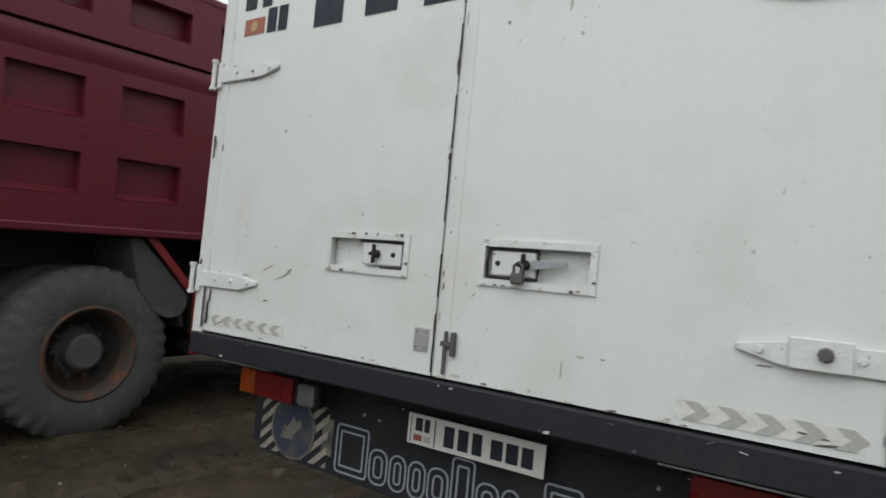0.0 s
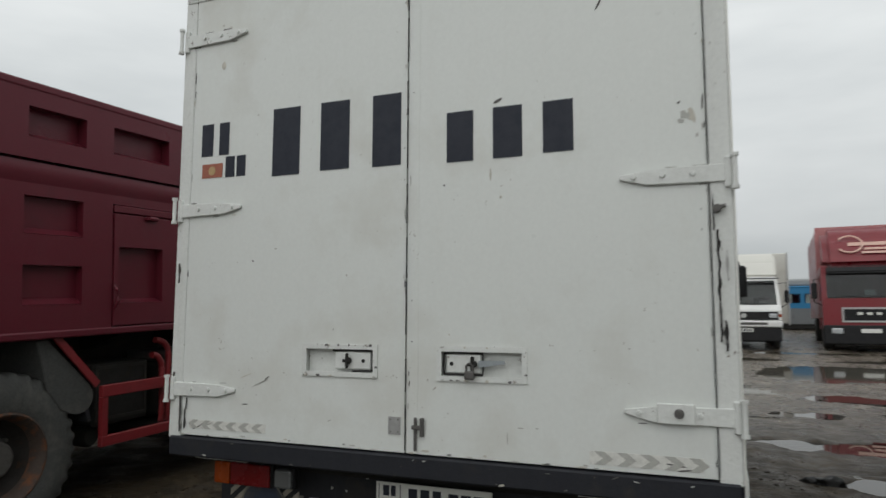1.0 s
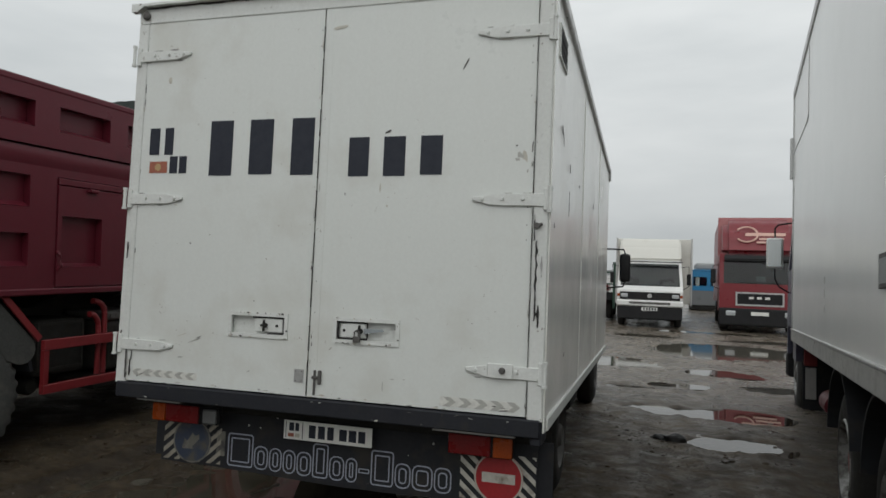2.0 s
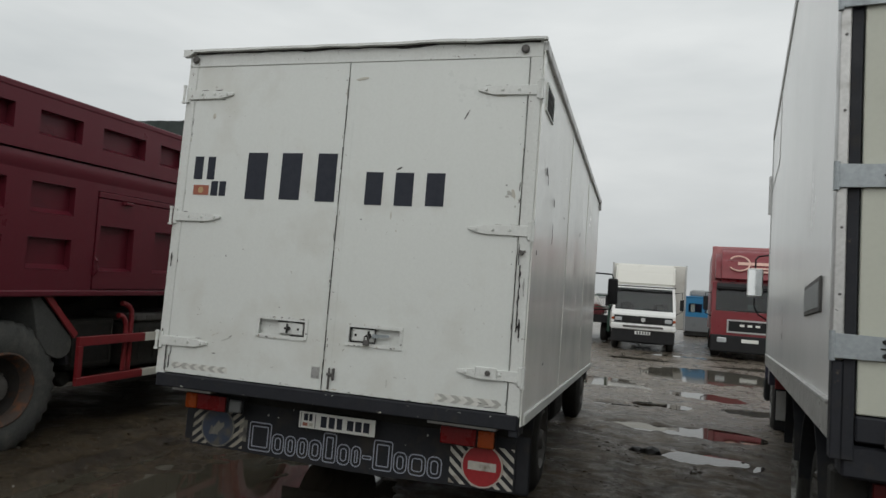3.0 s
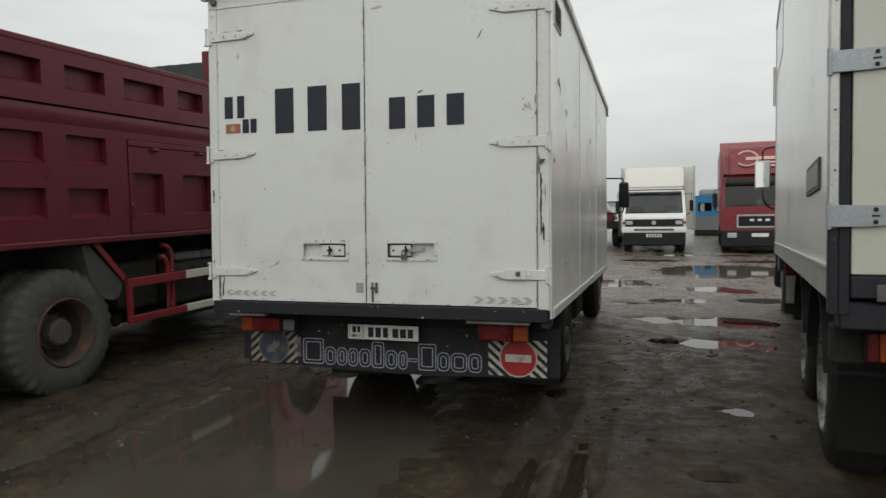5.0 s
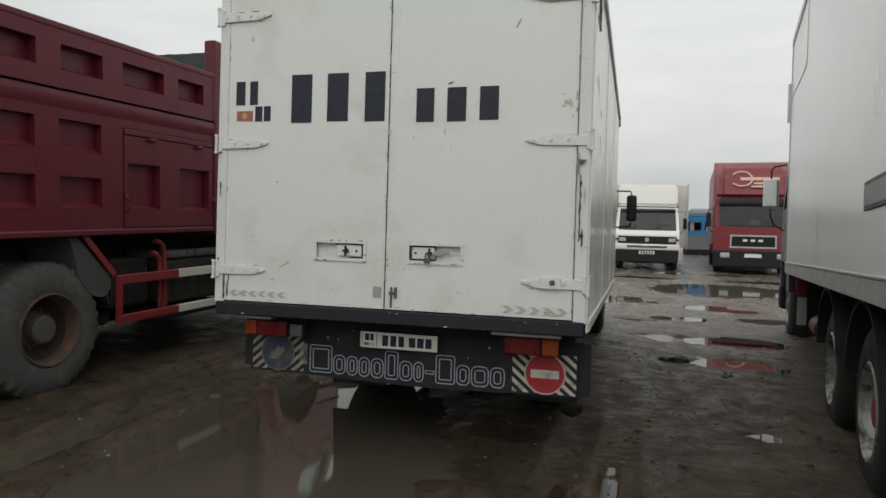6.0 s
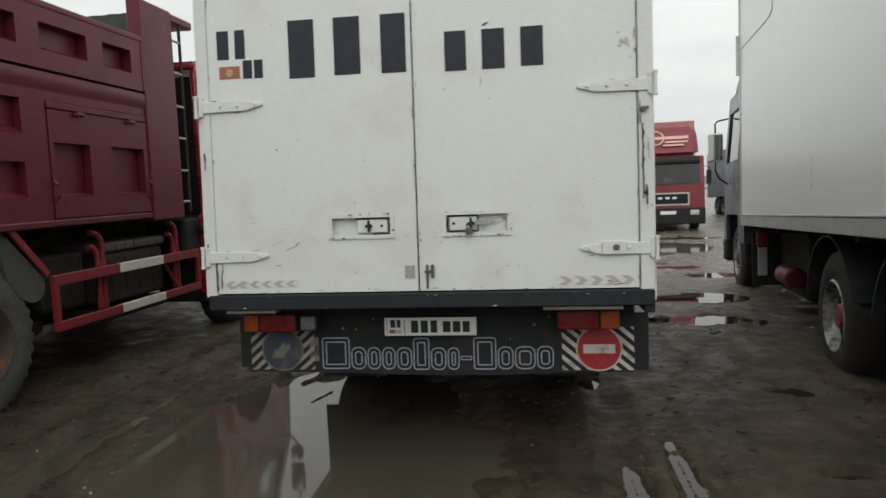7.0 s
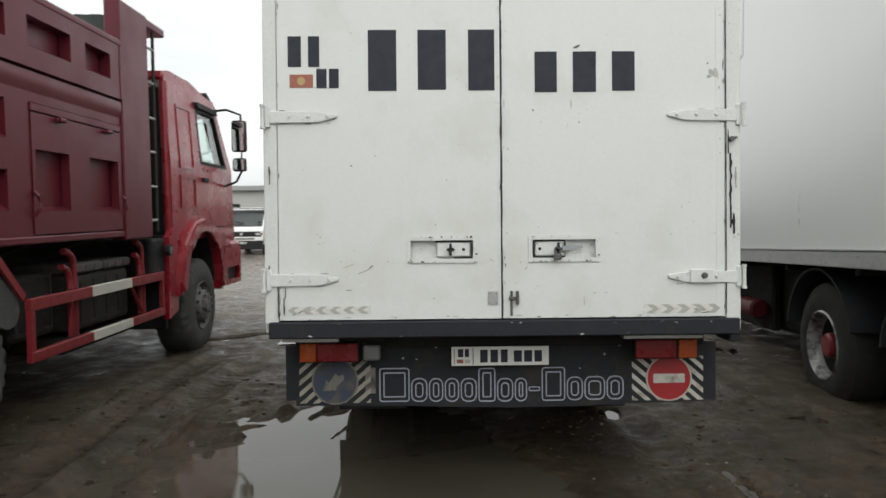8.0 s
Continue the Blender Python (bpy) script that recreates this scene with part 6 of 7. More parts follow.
    bm = bmesh.new()
    holed(bm, XI + 0.05, X - 0.05, zb, zt, [(XI + 0.2, X - 0.2, 2.35, 3.1)], y1 - 0.05, y1, lambda u, v, w: lean(w, v, u))
    nose = part("cab_front", bm, CAB_RED, t)
    bm = bmesh.new()
    holed(bm, XI + 0.2, X - 0.2, 2.35, 3.1, [], y1 - 0.03, y1 - 0.024, lambda u, v, w: lean(w, v, u))
    part("windscreen", bm, GLASS, nose)
    part("cab_back", bx(XI + 0.05, X - 0.05, y0 + 0.02, y0 + 0.07, zb, zt - 0.1), DARK_PLASTIC, t)
    for x in (X - 0.045, XI + 0.045):
        bm = bmesh.new()
        rod(bm, (x, y0 + 0.02, zb), (x - 0.03 * (1 if x > -5 else -1), y0 + 0.02, zt - 0.04), 0.045, 14)
        part("cab_corner", bm, CAB_RED, t, smooth=True)
    bm = bmesh.new()
    prism(bm, [(y0 + 0.02, zt - 0.02), (y0 + 0.06, zt + 0.08), (y0 + 0.3, zt + 0.13), (6.4, zt + 0.11), (7.05, zt + 0.04), (7.22, zt - 0.02)], "x", XI + 0.08, X - 0.08)
    bmesh.ops.bevel(bm, geom=bm.edges[:], offset=0.03, segments=2, affect="EDGES")
    part("cab_roof", bm, CAB_RED, t, smooth=True)
    bm = bmesh.new()
    prism(bm, [(7.1, zt + 0.1), (7.5, zt - 0.06), (7.53, zt - 0.12), (7.12, zt + 0.04)], "x", XI + 0.1, X - 0.1)
    part("sun_visor", bm, DARK_PLASTIC, t)
    part("cab_floor", bx(XI + 0.06, X - 0.06, y0 + 0.06, y1 - 0.1, 1.62, 1.68), INSIDE, t)
    part("dashboard", bx(XI + 0.15, X - 0.15, 7.1, 7.55, 2.05, 2.42, 0.06), INSIDE, t)
    for x in (-4.95, -6.05):
        bm = bmesh.new()
        box(bm, x - 0.24, x + 0.24, 6.0, 6.15, 1.95, 2.75, 0.05)
        box(bm, x - 0.24, x + 0.24, 6.0, 6.55, 1.85, 2.0, 0.05)
        part("cab_seat", bm, INSIDE, t)
    bm = bmesh.new()
    box(bm, XI - 0.02, X + 0.02, 7.55, 8.05, 1.12, 1.5, 0.06, 2)
    part("bumper", bm, CAB_RED, t)
    bm = bmesh.new()
    holed(bm, 7.3, 8.02, 0.9, 1.4, [(7.38, 7.95, 0.96, 1.13)], X - 0.03, X + 0.035)
    part("step_frame", bm, CAB_RED, t)
    part("step_tread", bx(X - 0.3, X - 0.032, 7.32, 8.0, 0.92, 1.38), RUBBER, t)
    part("grille", bx(XI + 0.3, X - 0.3, 7.855, 7.89, 1.55, 2.2, 0.01), DARK_PLASTIC, t)
    for ob in t.children:
        if ob not in before:
            ob.location.z -= 0.055
    return t


dump_truck()


# ---- the tall box truck on the other side ----
def tall_truck():
    t = thing("tall_box_truck", (1.30, 0.70, 0.2), "tall white panelled box truck with blue-grey hinges, parked on wet mud", "truck", yaw=-7.35, pitch=-0.4)
    x0, x1, y0, y1, z0, z1 = 1.30, 3.8, 0.70, 7.82, 1.495, 4.45
    side = part("side_panel", bx(x0, x0 + 0.06, y0 + 0.09, y1, z0, z1), GREY_WALL, t, "dull white smooth side panel")
    part("far_side_panel", bx(x1 - 0.06, x1, y0 + 0.09, y1, z0, z1), GREY_WALL, t)
    part("front_panel", bx(x0 + 0.06, x1 - 0.06, y1 - 0.06, y1, z0, z1 - 0.01), GREY_WALL, t)
    part("roof", bx(x0 - 0.004, x1 + 0.004, y0 + 0.09, y1 + 0.004, z1, z1 + 0.04, 0.01), GREY_WALL, t)
    part("box_floor", bx(x0 + 0.06, x1 - 0.06, y0 + 0.1, y1 - 0.06, z0, z0 + 0.1), CHASSIS, t)
    for x, s in ((x0, -1), (x1, 1)):
        part("bottom_rail", bx(x + s * 0.014, x - s * 0.05, y0 + 0.08, y1 + 0.01, 1.36, 1.49, 0.006), ALU, t)
        part("rail_lip", bx(x + s * 0.022, x - s * 0.01, y0 + 0.08, y1 + 0.01, 1.491, 1.508, 0.003), ALU, t)
        part("top_rail", bx(x + s * 0.014, x - s * 0.05, y0 + 0.08, y1 + 0.01, z1 - 0.06, z1 + 0.045, 0.008), ALU, t)
        part("front_corner", bx(x + s * 0.012, x - s * 0.06, y1 - 0.05, y1 + 0.012, z0, z1, 0.01), ALU, t)
    # crease on the panel by the front corner, streaks, small dark hatch
    bm = bmesh.new()
    tube(bm, [(x0 - 0.002, y1 - 0.02, 3.7), (x0 - 0.003, y1 - 0.9, 3.66), (x0 - 0.003, y1 - 1.9, 3.625), (x0 - 0.003, y1 - 2.05, 3.66), (x0 - 0.002, y1 - 2.07, 4.44)], 0.004, 6)
    part("panel_crease", bm, ALU, side)
    for y, za, zb in ((4.28, 1.72, 1.78), (4.29, 1.84, 1.9), (4.27, 1.95, 2.0)):
        bm = bmesh.new()
        tube(bm, [(x0 - 0.001, y, za), (x0 - 0.0015, y + 0.004, (za + zb) / 2), (x0 - 0.001, y, zb)], 0.0028, 5)
        part("scrape", bm, CHEVRON_GREY, side)
    hatch = part("side_hatch", bx(x0 - 0.012, x0 - 0.0005, 1.2, 1.98, 1.85, 2.01, 0.004), HUB, t, "small grey hatch plate in a dark frame")
    part("hatch_pane", bx(x0 - 0.015, x0 - 0.0125, 1.23, 1.95, 1.872, 1.985), ROOF_GREY, hatch)
    # rear frame, doors and hinges
    yf = y0
    part("corner_post", bx(x0 - 0.012, x0 + 0.026, yf, yf + 0.088, 1.66, z1 + 0.03, 0.004), ALU, t)
    part("far_corner_post", bx(x1 - 0.026, x1 + 0.012, yf, yf + 0.088, 1.66, z1 + 0.03, 0.004), ALU, t)
    part("frame_strip", bx(x0 + 0.027, x0 + 0.068, yf + 0.012, yf + 0.08, 1.3, z1, 0.003), NAVY, t)
    part("corner_base", bx(x0 - 0.01, x0 + 0.026, yf + 0.004, yf + 0.088, 1.3, 1.655, 0.004), NAVY, t)
    part("far_frame_strip", bx(x1 - 0.068, x1 - 0.027, yf + 0.012, yf + 0.08, 1.3, z1, 0.003), NAVY, t)
    part("frame_head", bx(x0 + 0.07, x1 - 0.07, yf + 0.01, yf + 0.08, z1 - 0.1, z1, 0.004), NAVY, t)
    part("frame_sill", bx(x0 + 0.07, x1 - 0.07, yf + 0.0, yf + 0.1, 1.37, 1.462, 0.006), NAVY, t)
    part("sill_plate", bx(x0 + 0.16, x0 + 0.9, yf - 0.012, yf - 0.001, 1.36, 1.43, 0.004), HUB, t)
    doors = []
    for a, b in ((x0 + 0.073, 2.545), (2.555, x1 - 0.073)):
        doors.append(part("rear_door", bx(a, b, yf + 0.006, yf + 0.06, 1.468, z1 - 0.104, 0.004), CREAM, t, "cream rear door panel"))
    door = doors[0]
    bolt = stud_mesh("hinge_bolt", 0.011, 0.009, CHASSIS, 6)
    for d, s, xa in ((doors[0], 1, x0), (doors[1], -1, x1)):
        for z in (1.71, 2.345, 3.05, 3.8):
            bm = bmesh.new()
            prism(bm, [(xa - s * 0.008, z - 0.046), (xa - s * 0.008, z + 0.046), (xa + s * 0.14, z + 0.043), (xa + s * 0.28, z + 0.035), (xa + s * 0.285, z - 0.034), (xa + s * 0.14, z - 0.044)], "y", yf - 0.012, yf - 0.001)
            bmesh.ops.bevel(bm, geom=bm.edges[:], offset=0.003, segments=1, affect="EDGES")
            h = part("hinge", bm, ZINC, d, "blue-grey steel hinge plate")
            for u, v in ((0.155, 0.025), (0.155, -0.025), (0.262, 0.018), (0.262, -0.018)):
                piece("hinge_bolt", bolt, h, (xa + s * u, yf - 0.012, z + v))
            part("hinge_slot", bx(xa + s * 0.14, xa + s * 0.17, yf - 0.014, yf - 0.0125, z - 0.004, z + 0.003), CHASSIS, h)
            bm = bmesh.new()
            rod(bm, (xa - s * 0.012, yf - 0.008, z - 0.055), (xa - s * 0.012, yf - 0.008, z + 0.055), 0.011, 8)
            part("hinge_pin", bm, ZINC, h)
    bm = bmesh.new()
    tube(bm, [(x0 + 0.268, yf - 0.0, 1.905), (x0 + 0.27, yf - 0.03, 1.885), (x0 + 0.29, yf - 0.035, 1.876), (x0 + 0.52, yf - 0.035, 1.866)], 0.009)
    part("door_hook", bm, CREAM, door)
    for z in (1.9, 2.15, 2.6, 2.9):
        piece("post_screw", stud_mesh("post_screw", 0.007, 0.004, HUB, 6), t, (x0 + 0.01, yf, z))
    # bumper and lamps
    part("bumper_beam", bx(x0 + 0.03, x1 - 0.03, yf + 0.02, yf + 0.2, 1.235, 1.355, 0.01), NAVY, t)
    part("lamp_carrier", bx(x0 + 0.02, x1 - 0.02, yf + 0.2, yf + 0.34, 1.06, 1.235, 0.012), CHASSIS, t)
    for s, xa in ((1, x0 + 0.14), (-1, x1 - 0.14)):
        lamp = part("tail_lamp", bx(xa, xa + s * 0.48, yf + 0.13, yf + 0.198, 1.085, 1.225, 0.01), DARK_PLASTIC, t, "red and orange tail lamp")
        for a, b, m, n in ((0.006, 0.05, LENS_RED_DIM, "red_lens"), (0.052, 0.115, LENS_ORANGE_DIM, "orange_lens"), (0.117, 0.21, LENS_RED_DIM, "red_lens"), (0.212, 0.36, LENS_RED, "red_lens"), (0.362, 0.474, LENS_CLEAR, "clear_lens")):
            part(n, bx(xa + s * a, xa + s * b, yf + 0.115, yf + 0.129, 1.093, 1.217, 0.004), m, lamp)
    # running gear
    for x in (2.15, 2.95):
        part("chassis_rail", bx(x - 0.05, x + 0.05, yf + 0.35, 9.6, 0.98, 1.3, 0.01), CHASSIS, t)
    for y in (1.4, 2.4, 3.4, 4.8, 6.0, 7.0):
        part("floor_bearer", bx(x0 + 0.08, x1 - 0.08, y - 0.04, y + 0.04, 1.3, 1.49), CHASSIS, t)
    for s, x in ((-1, x0 + 0.09), (1, x1 - 0.09)):
        for y in (2.45, 4.13):
            wheel(t, (x - s * 0.042, y, 0.66), 0.55, 0.3, 0.295, s, TYRE_BLACK, CHASSIS, RED_HUB, dish=0.19, twin=True, hub_r=0.115, hub_out=-0.02, bolts=8, flange=SILVER, label="black tyre on a silver rim with a red hub")
            bm = bmesh.new()
            arc = [(y + 0.64 * math.cos(a), 0.72 + 0.62 * math.sin(a)) for a in (radians(8 + 8 * k) for k in range(21))]
            inn = [(y + 0.62 * math.cos(a), 0.72 + 0.6 * math.sin(a)) for a in (radians(168 - 8 * k) for k in range(21))]
            prism(bm, arc + inn, "x", x - s * 0.62, x + s * 0.02)
            part("mudguard", bm, RUBBER, t)
        wheel(t, (x - s * 0.04, 9.0, 0.86), 0.5, 0.3, 0.29, s, TYRE_BLACK, SILVER, HUB, dish=0.03, hub_r=0.1, bolts=8)
        part("mud_flap", bx(x - s * 0.4, x - s * 0.02, 7.7, 7.72, 0.55, 1.25), RUBBER, t)
        part("flap_bracket", bx(x - s * 0.13, x - s * 0.02, 7.3, 7.32, 0.72, 1.08, 0.005), ALU, t)
        part("side_marker", bx(x - s * 0.14, x + s * 0.0, 7.26, 7.3, 1.1, 1.29, 0.01), RAIL_RED, t)
        bm = bmesh.new()
        lathe(bm, [(-0.3, 0.0), (-0.3, 0.09), (-0.27, 0.115), (0.27, 0.115), (0.3, 0.09), (0.3, 0.0)], (x - s * 0.22, 6.5, 0.785), 24, "y", closed=False)
        part("air_tank", bm, TANK_RED, t, "dark red air tank", smooth=True)
    for y in (2.4, 4.1):
        bm = bmesh.new()
        rod(bm, (x0 + 0.3, y, 0.7), (x1 - 0.3, y, 0.7), 0.09, 12)
        part("axle", bm, CHASSIS, t)
    part("tool_box", bx(x0 + 0.45, x0 + 0.56, 6.2, 7.66, 0.52, 1.3, 0.03), CHASSIS, t)
    part("spare_carrier", bx(x0 + 0.45, x1 - 0.45, 4.9, 5.3, 0.7, 1.2, 0.03), MUDDY, t)
    part("fuel_tank", bx(x0 + 0.58, x1 - 0.58, 5.0, 7.68, 0.52, 1.28, 0.06, 2), MUDDY, t)
    part("rear_frame", bx(x0 + 0.75, x1 - 0.75, 1.3, 5.0, 0.78, 1.28, 0.03), MUDDY, t)
    # dark sheets whose colour carries the shade around the rear wheels
    part("tail_flap", bx(x0 + 0.14, x0 + 0.7, 1.83, 1.845, 0.42, 1.05), FLAP, t)
    part("far_tail_flap", bx(x1 - 0.7, x1 - 0.14, 1.83, 1.845, 0.42, 1.05), FLAP, t)
    # violet cab: hollow, faces +y
    ca, cb, cz, ct = 7.95, 9.75, 1.1, 3.3
    def lean(u, v, w):
        f = min(1, max(0, (v - 2.2) / (ct - 2.2)))
        g = min(1, max(0, (u - ca) / (cb - ca)))
        c = 2.55
        return (c + (w - c) * (1 - 0.05 * f), u - 0.3 * f * g, v)
    for s, x in ((-1, x0 + 0.05), (1, x1 - 0.05)):
        bm = bmesh.new()
        holed(bm, ca, cb, cz, ct, [(8.45, 9.55, 2.3, 3.05), (8.45, 9.55, cz, 1.5)], x - s * 0.05, x, lean)
        sd = part("cab_side", bm, LILAC, t, "dark violet cab side")
        bm = bmesh.new()
        holed(bm, 8.45, 9.55, 2.3, 3.05, [], x - s * 0.03, x - s * 0.024, lean)
        part("side_window", bm, GLASS, sd)
        mx = x + s * 0.2
        mi = part("mirror", bx(mx - 0.11, mx + 0.11, 9.14, 9.22, 2.32, 2.76, 0.03, 2), FAR_WHITE, t, "white door mirror")
        part("mirror_glass", bx(mx - 0.095, mx + 0.095, 9.134, 9.139, 2.345, 2.735), MIRROR, mi)
        bm = bmesh.new()
        tube(bm, [(mx, 9.18, 2.76), (mx, 9.2, 2.9), (mx - s * 0.04, 9.22, 2.95), (x - s * 0.02, 9.4, 3.0)], 0.012)
        part("mirror_bracket", bm, DARK_PLASTIC, mi)
        bm = bmesh.new()
        tube(bm, [(mx, 9.18, 2.32), (mx + s * 0.0, 9.2, 2.18), (mx - s * 0.06, 9.24, 2.06), (x, 9.4, 1.98)], 0.012)
        part("mirror_bracket", bm, DARK_PLASTIC, mi)
    part("cab_back", bx(x0 + 0.1, x1 - 0.1, ca, ca + 0.05, cz, ct - 0.02), LILAC, t)
    bm = bmesh.new()
    holed(bm, x0 + 0.1, x1 - 0.1, cz, ct, [(x0 + 0.25, x1 - 0.25, 2.2, 3.05)], cb - 0.05, cb, lambda u, v, w: lean(w, v, u))
    nose = part("cab_front", bm, LILAC, t)
    bm = bmesh.new()
    holed(bm, x0 + 0.25, x1 - 0.25, 2.2, 3.05, [], cb - 0.03, cb - 0.024, lambda u, v, w: lean(w, v, u))
    part("windscreen", bm, GLASS_DARK, nose)
    bm = bmesh.new()
    prism(bm, [(ca, ct), (cb - 0.35, ct), (cb - 0.6, ct + 0.12), (ca + 0.35, ct + 0.5), (ca, ct + 0.62)], "x", x0 + 0.16, x1 - 0.16)
    fairing = part("wind_fairing", bm, LILAC, t)
    for s, x in ((-1, x0 + 0.16), (1, x1 - 0.16)):
        for k in range(3):
            part("air_slat", bx(x - s * 0.01, x + s * 0.012, ca + 0.06, ca + 0.62, ct + 0.03 + 0.1 * k, ct + 0.075 + 0.1 * k), DARK_PLASTIC, fairing)
    part("cab_floor", bx(x0 + 0.1, x1 - 0.1, ca + 0.06, cb - 0.1, 1.52, 1.57), INSIDE, t)
    part("cab_bumper", bx(x0 + 0.04, x1 - 0.04, cb - 0.15, cb + 0.15, 0.75, 1.12, 0.05, 2), DARK_PLASTIC, t)
    bm = bmesh.new()
    rod(bm, (x0 - 0.015, y1 + 0.03, 3.38), (x0 - 0.015, y1 + 0.03, 3.9), 0.03, 10)
    part("marker_pole", bm, ALU, t)
    return t


tall_truck()


# ---- lorries and vans across the yard (built facing +y, then turned about) ----
def yard_z(y):
    return 0.152 + SLOPE * y - 0.16


def white_lorry():
    zg = yard_z(23)
    t = thing("white_lorry", (0.65, 22.5, zg), "small white box lorry with a wind deflector, parked facing the aisle", "truck", yaw=180)
    xc, f = 0.65, 22.5
    t2_cab(t, xc, 1.0, f - 1.6, f, zg + 0.55, zg + 2.05, FAR_WHITE)
    part("cargo_box", bx(xc - 1.35, xc + 1.1, f - 6.4, f - 1.75, zg + 0.75, zg + 2.9, 0.02), CREAM_BOX, t, "off-white sheet cargo box")
    for x in (xc - 1.345, xc + 1.095):
        part("corner_post", bx(x - 0.03, x + 0.03, f - 1.76, f - 1.7, zg + 0.7, zg + 2.92), ALU, t)
    bm = bmesh.new()
    prism(bm, [(f - 1.62, zg + 2.12), (f - 0.5, zg + 2.12), (f - 0.75, zg + 2.55), (f - 1.05, zg + 2.83), (f - 1.6, zg + 2.86)], "x", xc - 0.96, xc + 0.96)
    bmesh.ops.bevel(bm, geom=bm.edges[:], offset=0.06, segments=3, affect="EDGES")
    part("wind_deflector", bm, CREAM_BOX, t, smooth=True)
    for s in (-1, 1):
        part("deflector_stay", bx(xc + s * 0.97, xc + s * 1.0, f - 1.6, f - 1.5, zg + 2.05, zg + 2.75), ALU, t)
        wheel(t, (xc + s * 0.98, f - 0.75, zg + 0.38), 0.38, 0.2, 0.21, s, TYRE_BLACK, HUB, HUB, dish=0.02, bolts=6, hub_r=0.08)
        wheel(t, (xc + s * 0.98, f - 4.4, zg + 0.38), 0.38, 0.2, 0.21, s, TYRE_BLACK, HUB, HUB, dish=0.08, bolts=6, hub_r=0.08)
        part("mirror", bx(xc + s * 1.12, xc + s * 1.24, f - 0.35, f - 0.28, zg + 1.35, zg + 1.7, 0.02), DARK_PLASTIC, t)
    part("chassis", bx(xc - 0.4, xc + 0.4, f - 6.2, f - 0.4, zg + 0.45, zg + 0.74), CHASSIS, t)
    part("dash_paper", bx(xc - 0.7, xc - 0.42, f - 0.2, f - 0.19, zg + 1.32, zg + 1.42), PAPER, t)
    part("engine", bx(xc - 0.7, xc + 0.7, f - 1.5, f - 0.3, zg + 0.22, zg + 0.9, 0.05), CHASSIS, t)
    t.scale = (1.07, 1.07, 1.09)


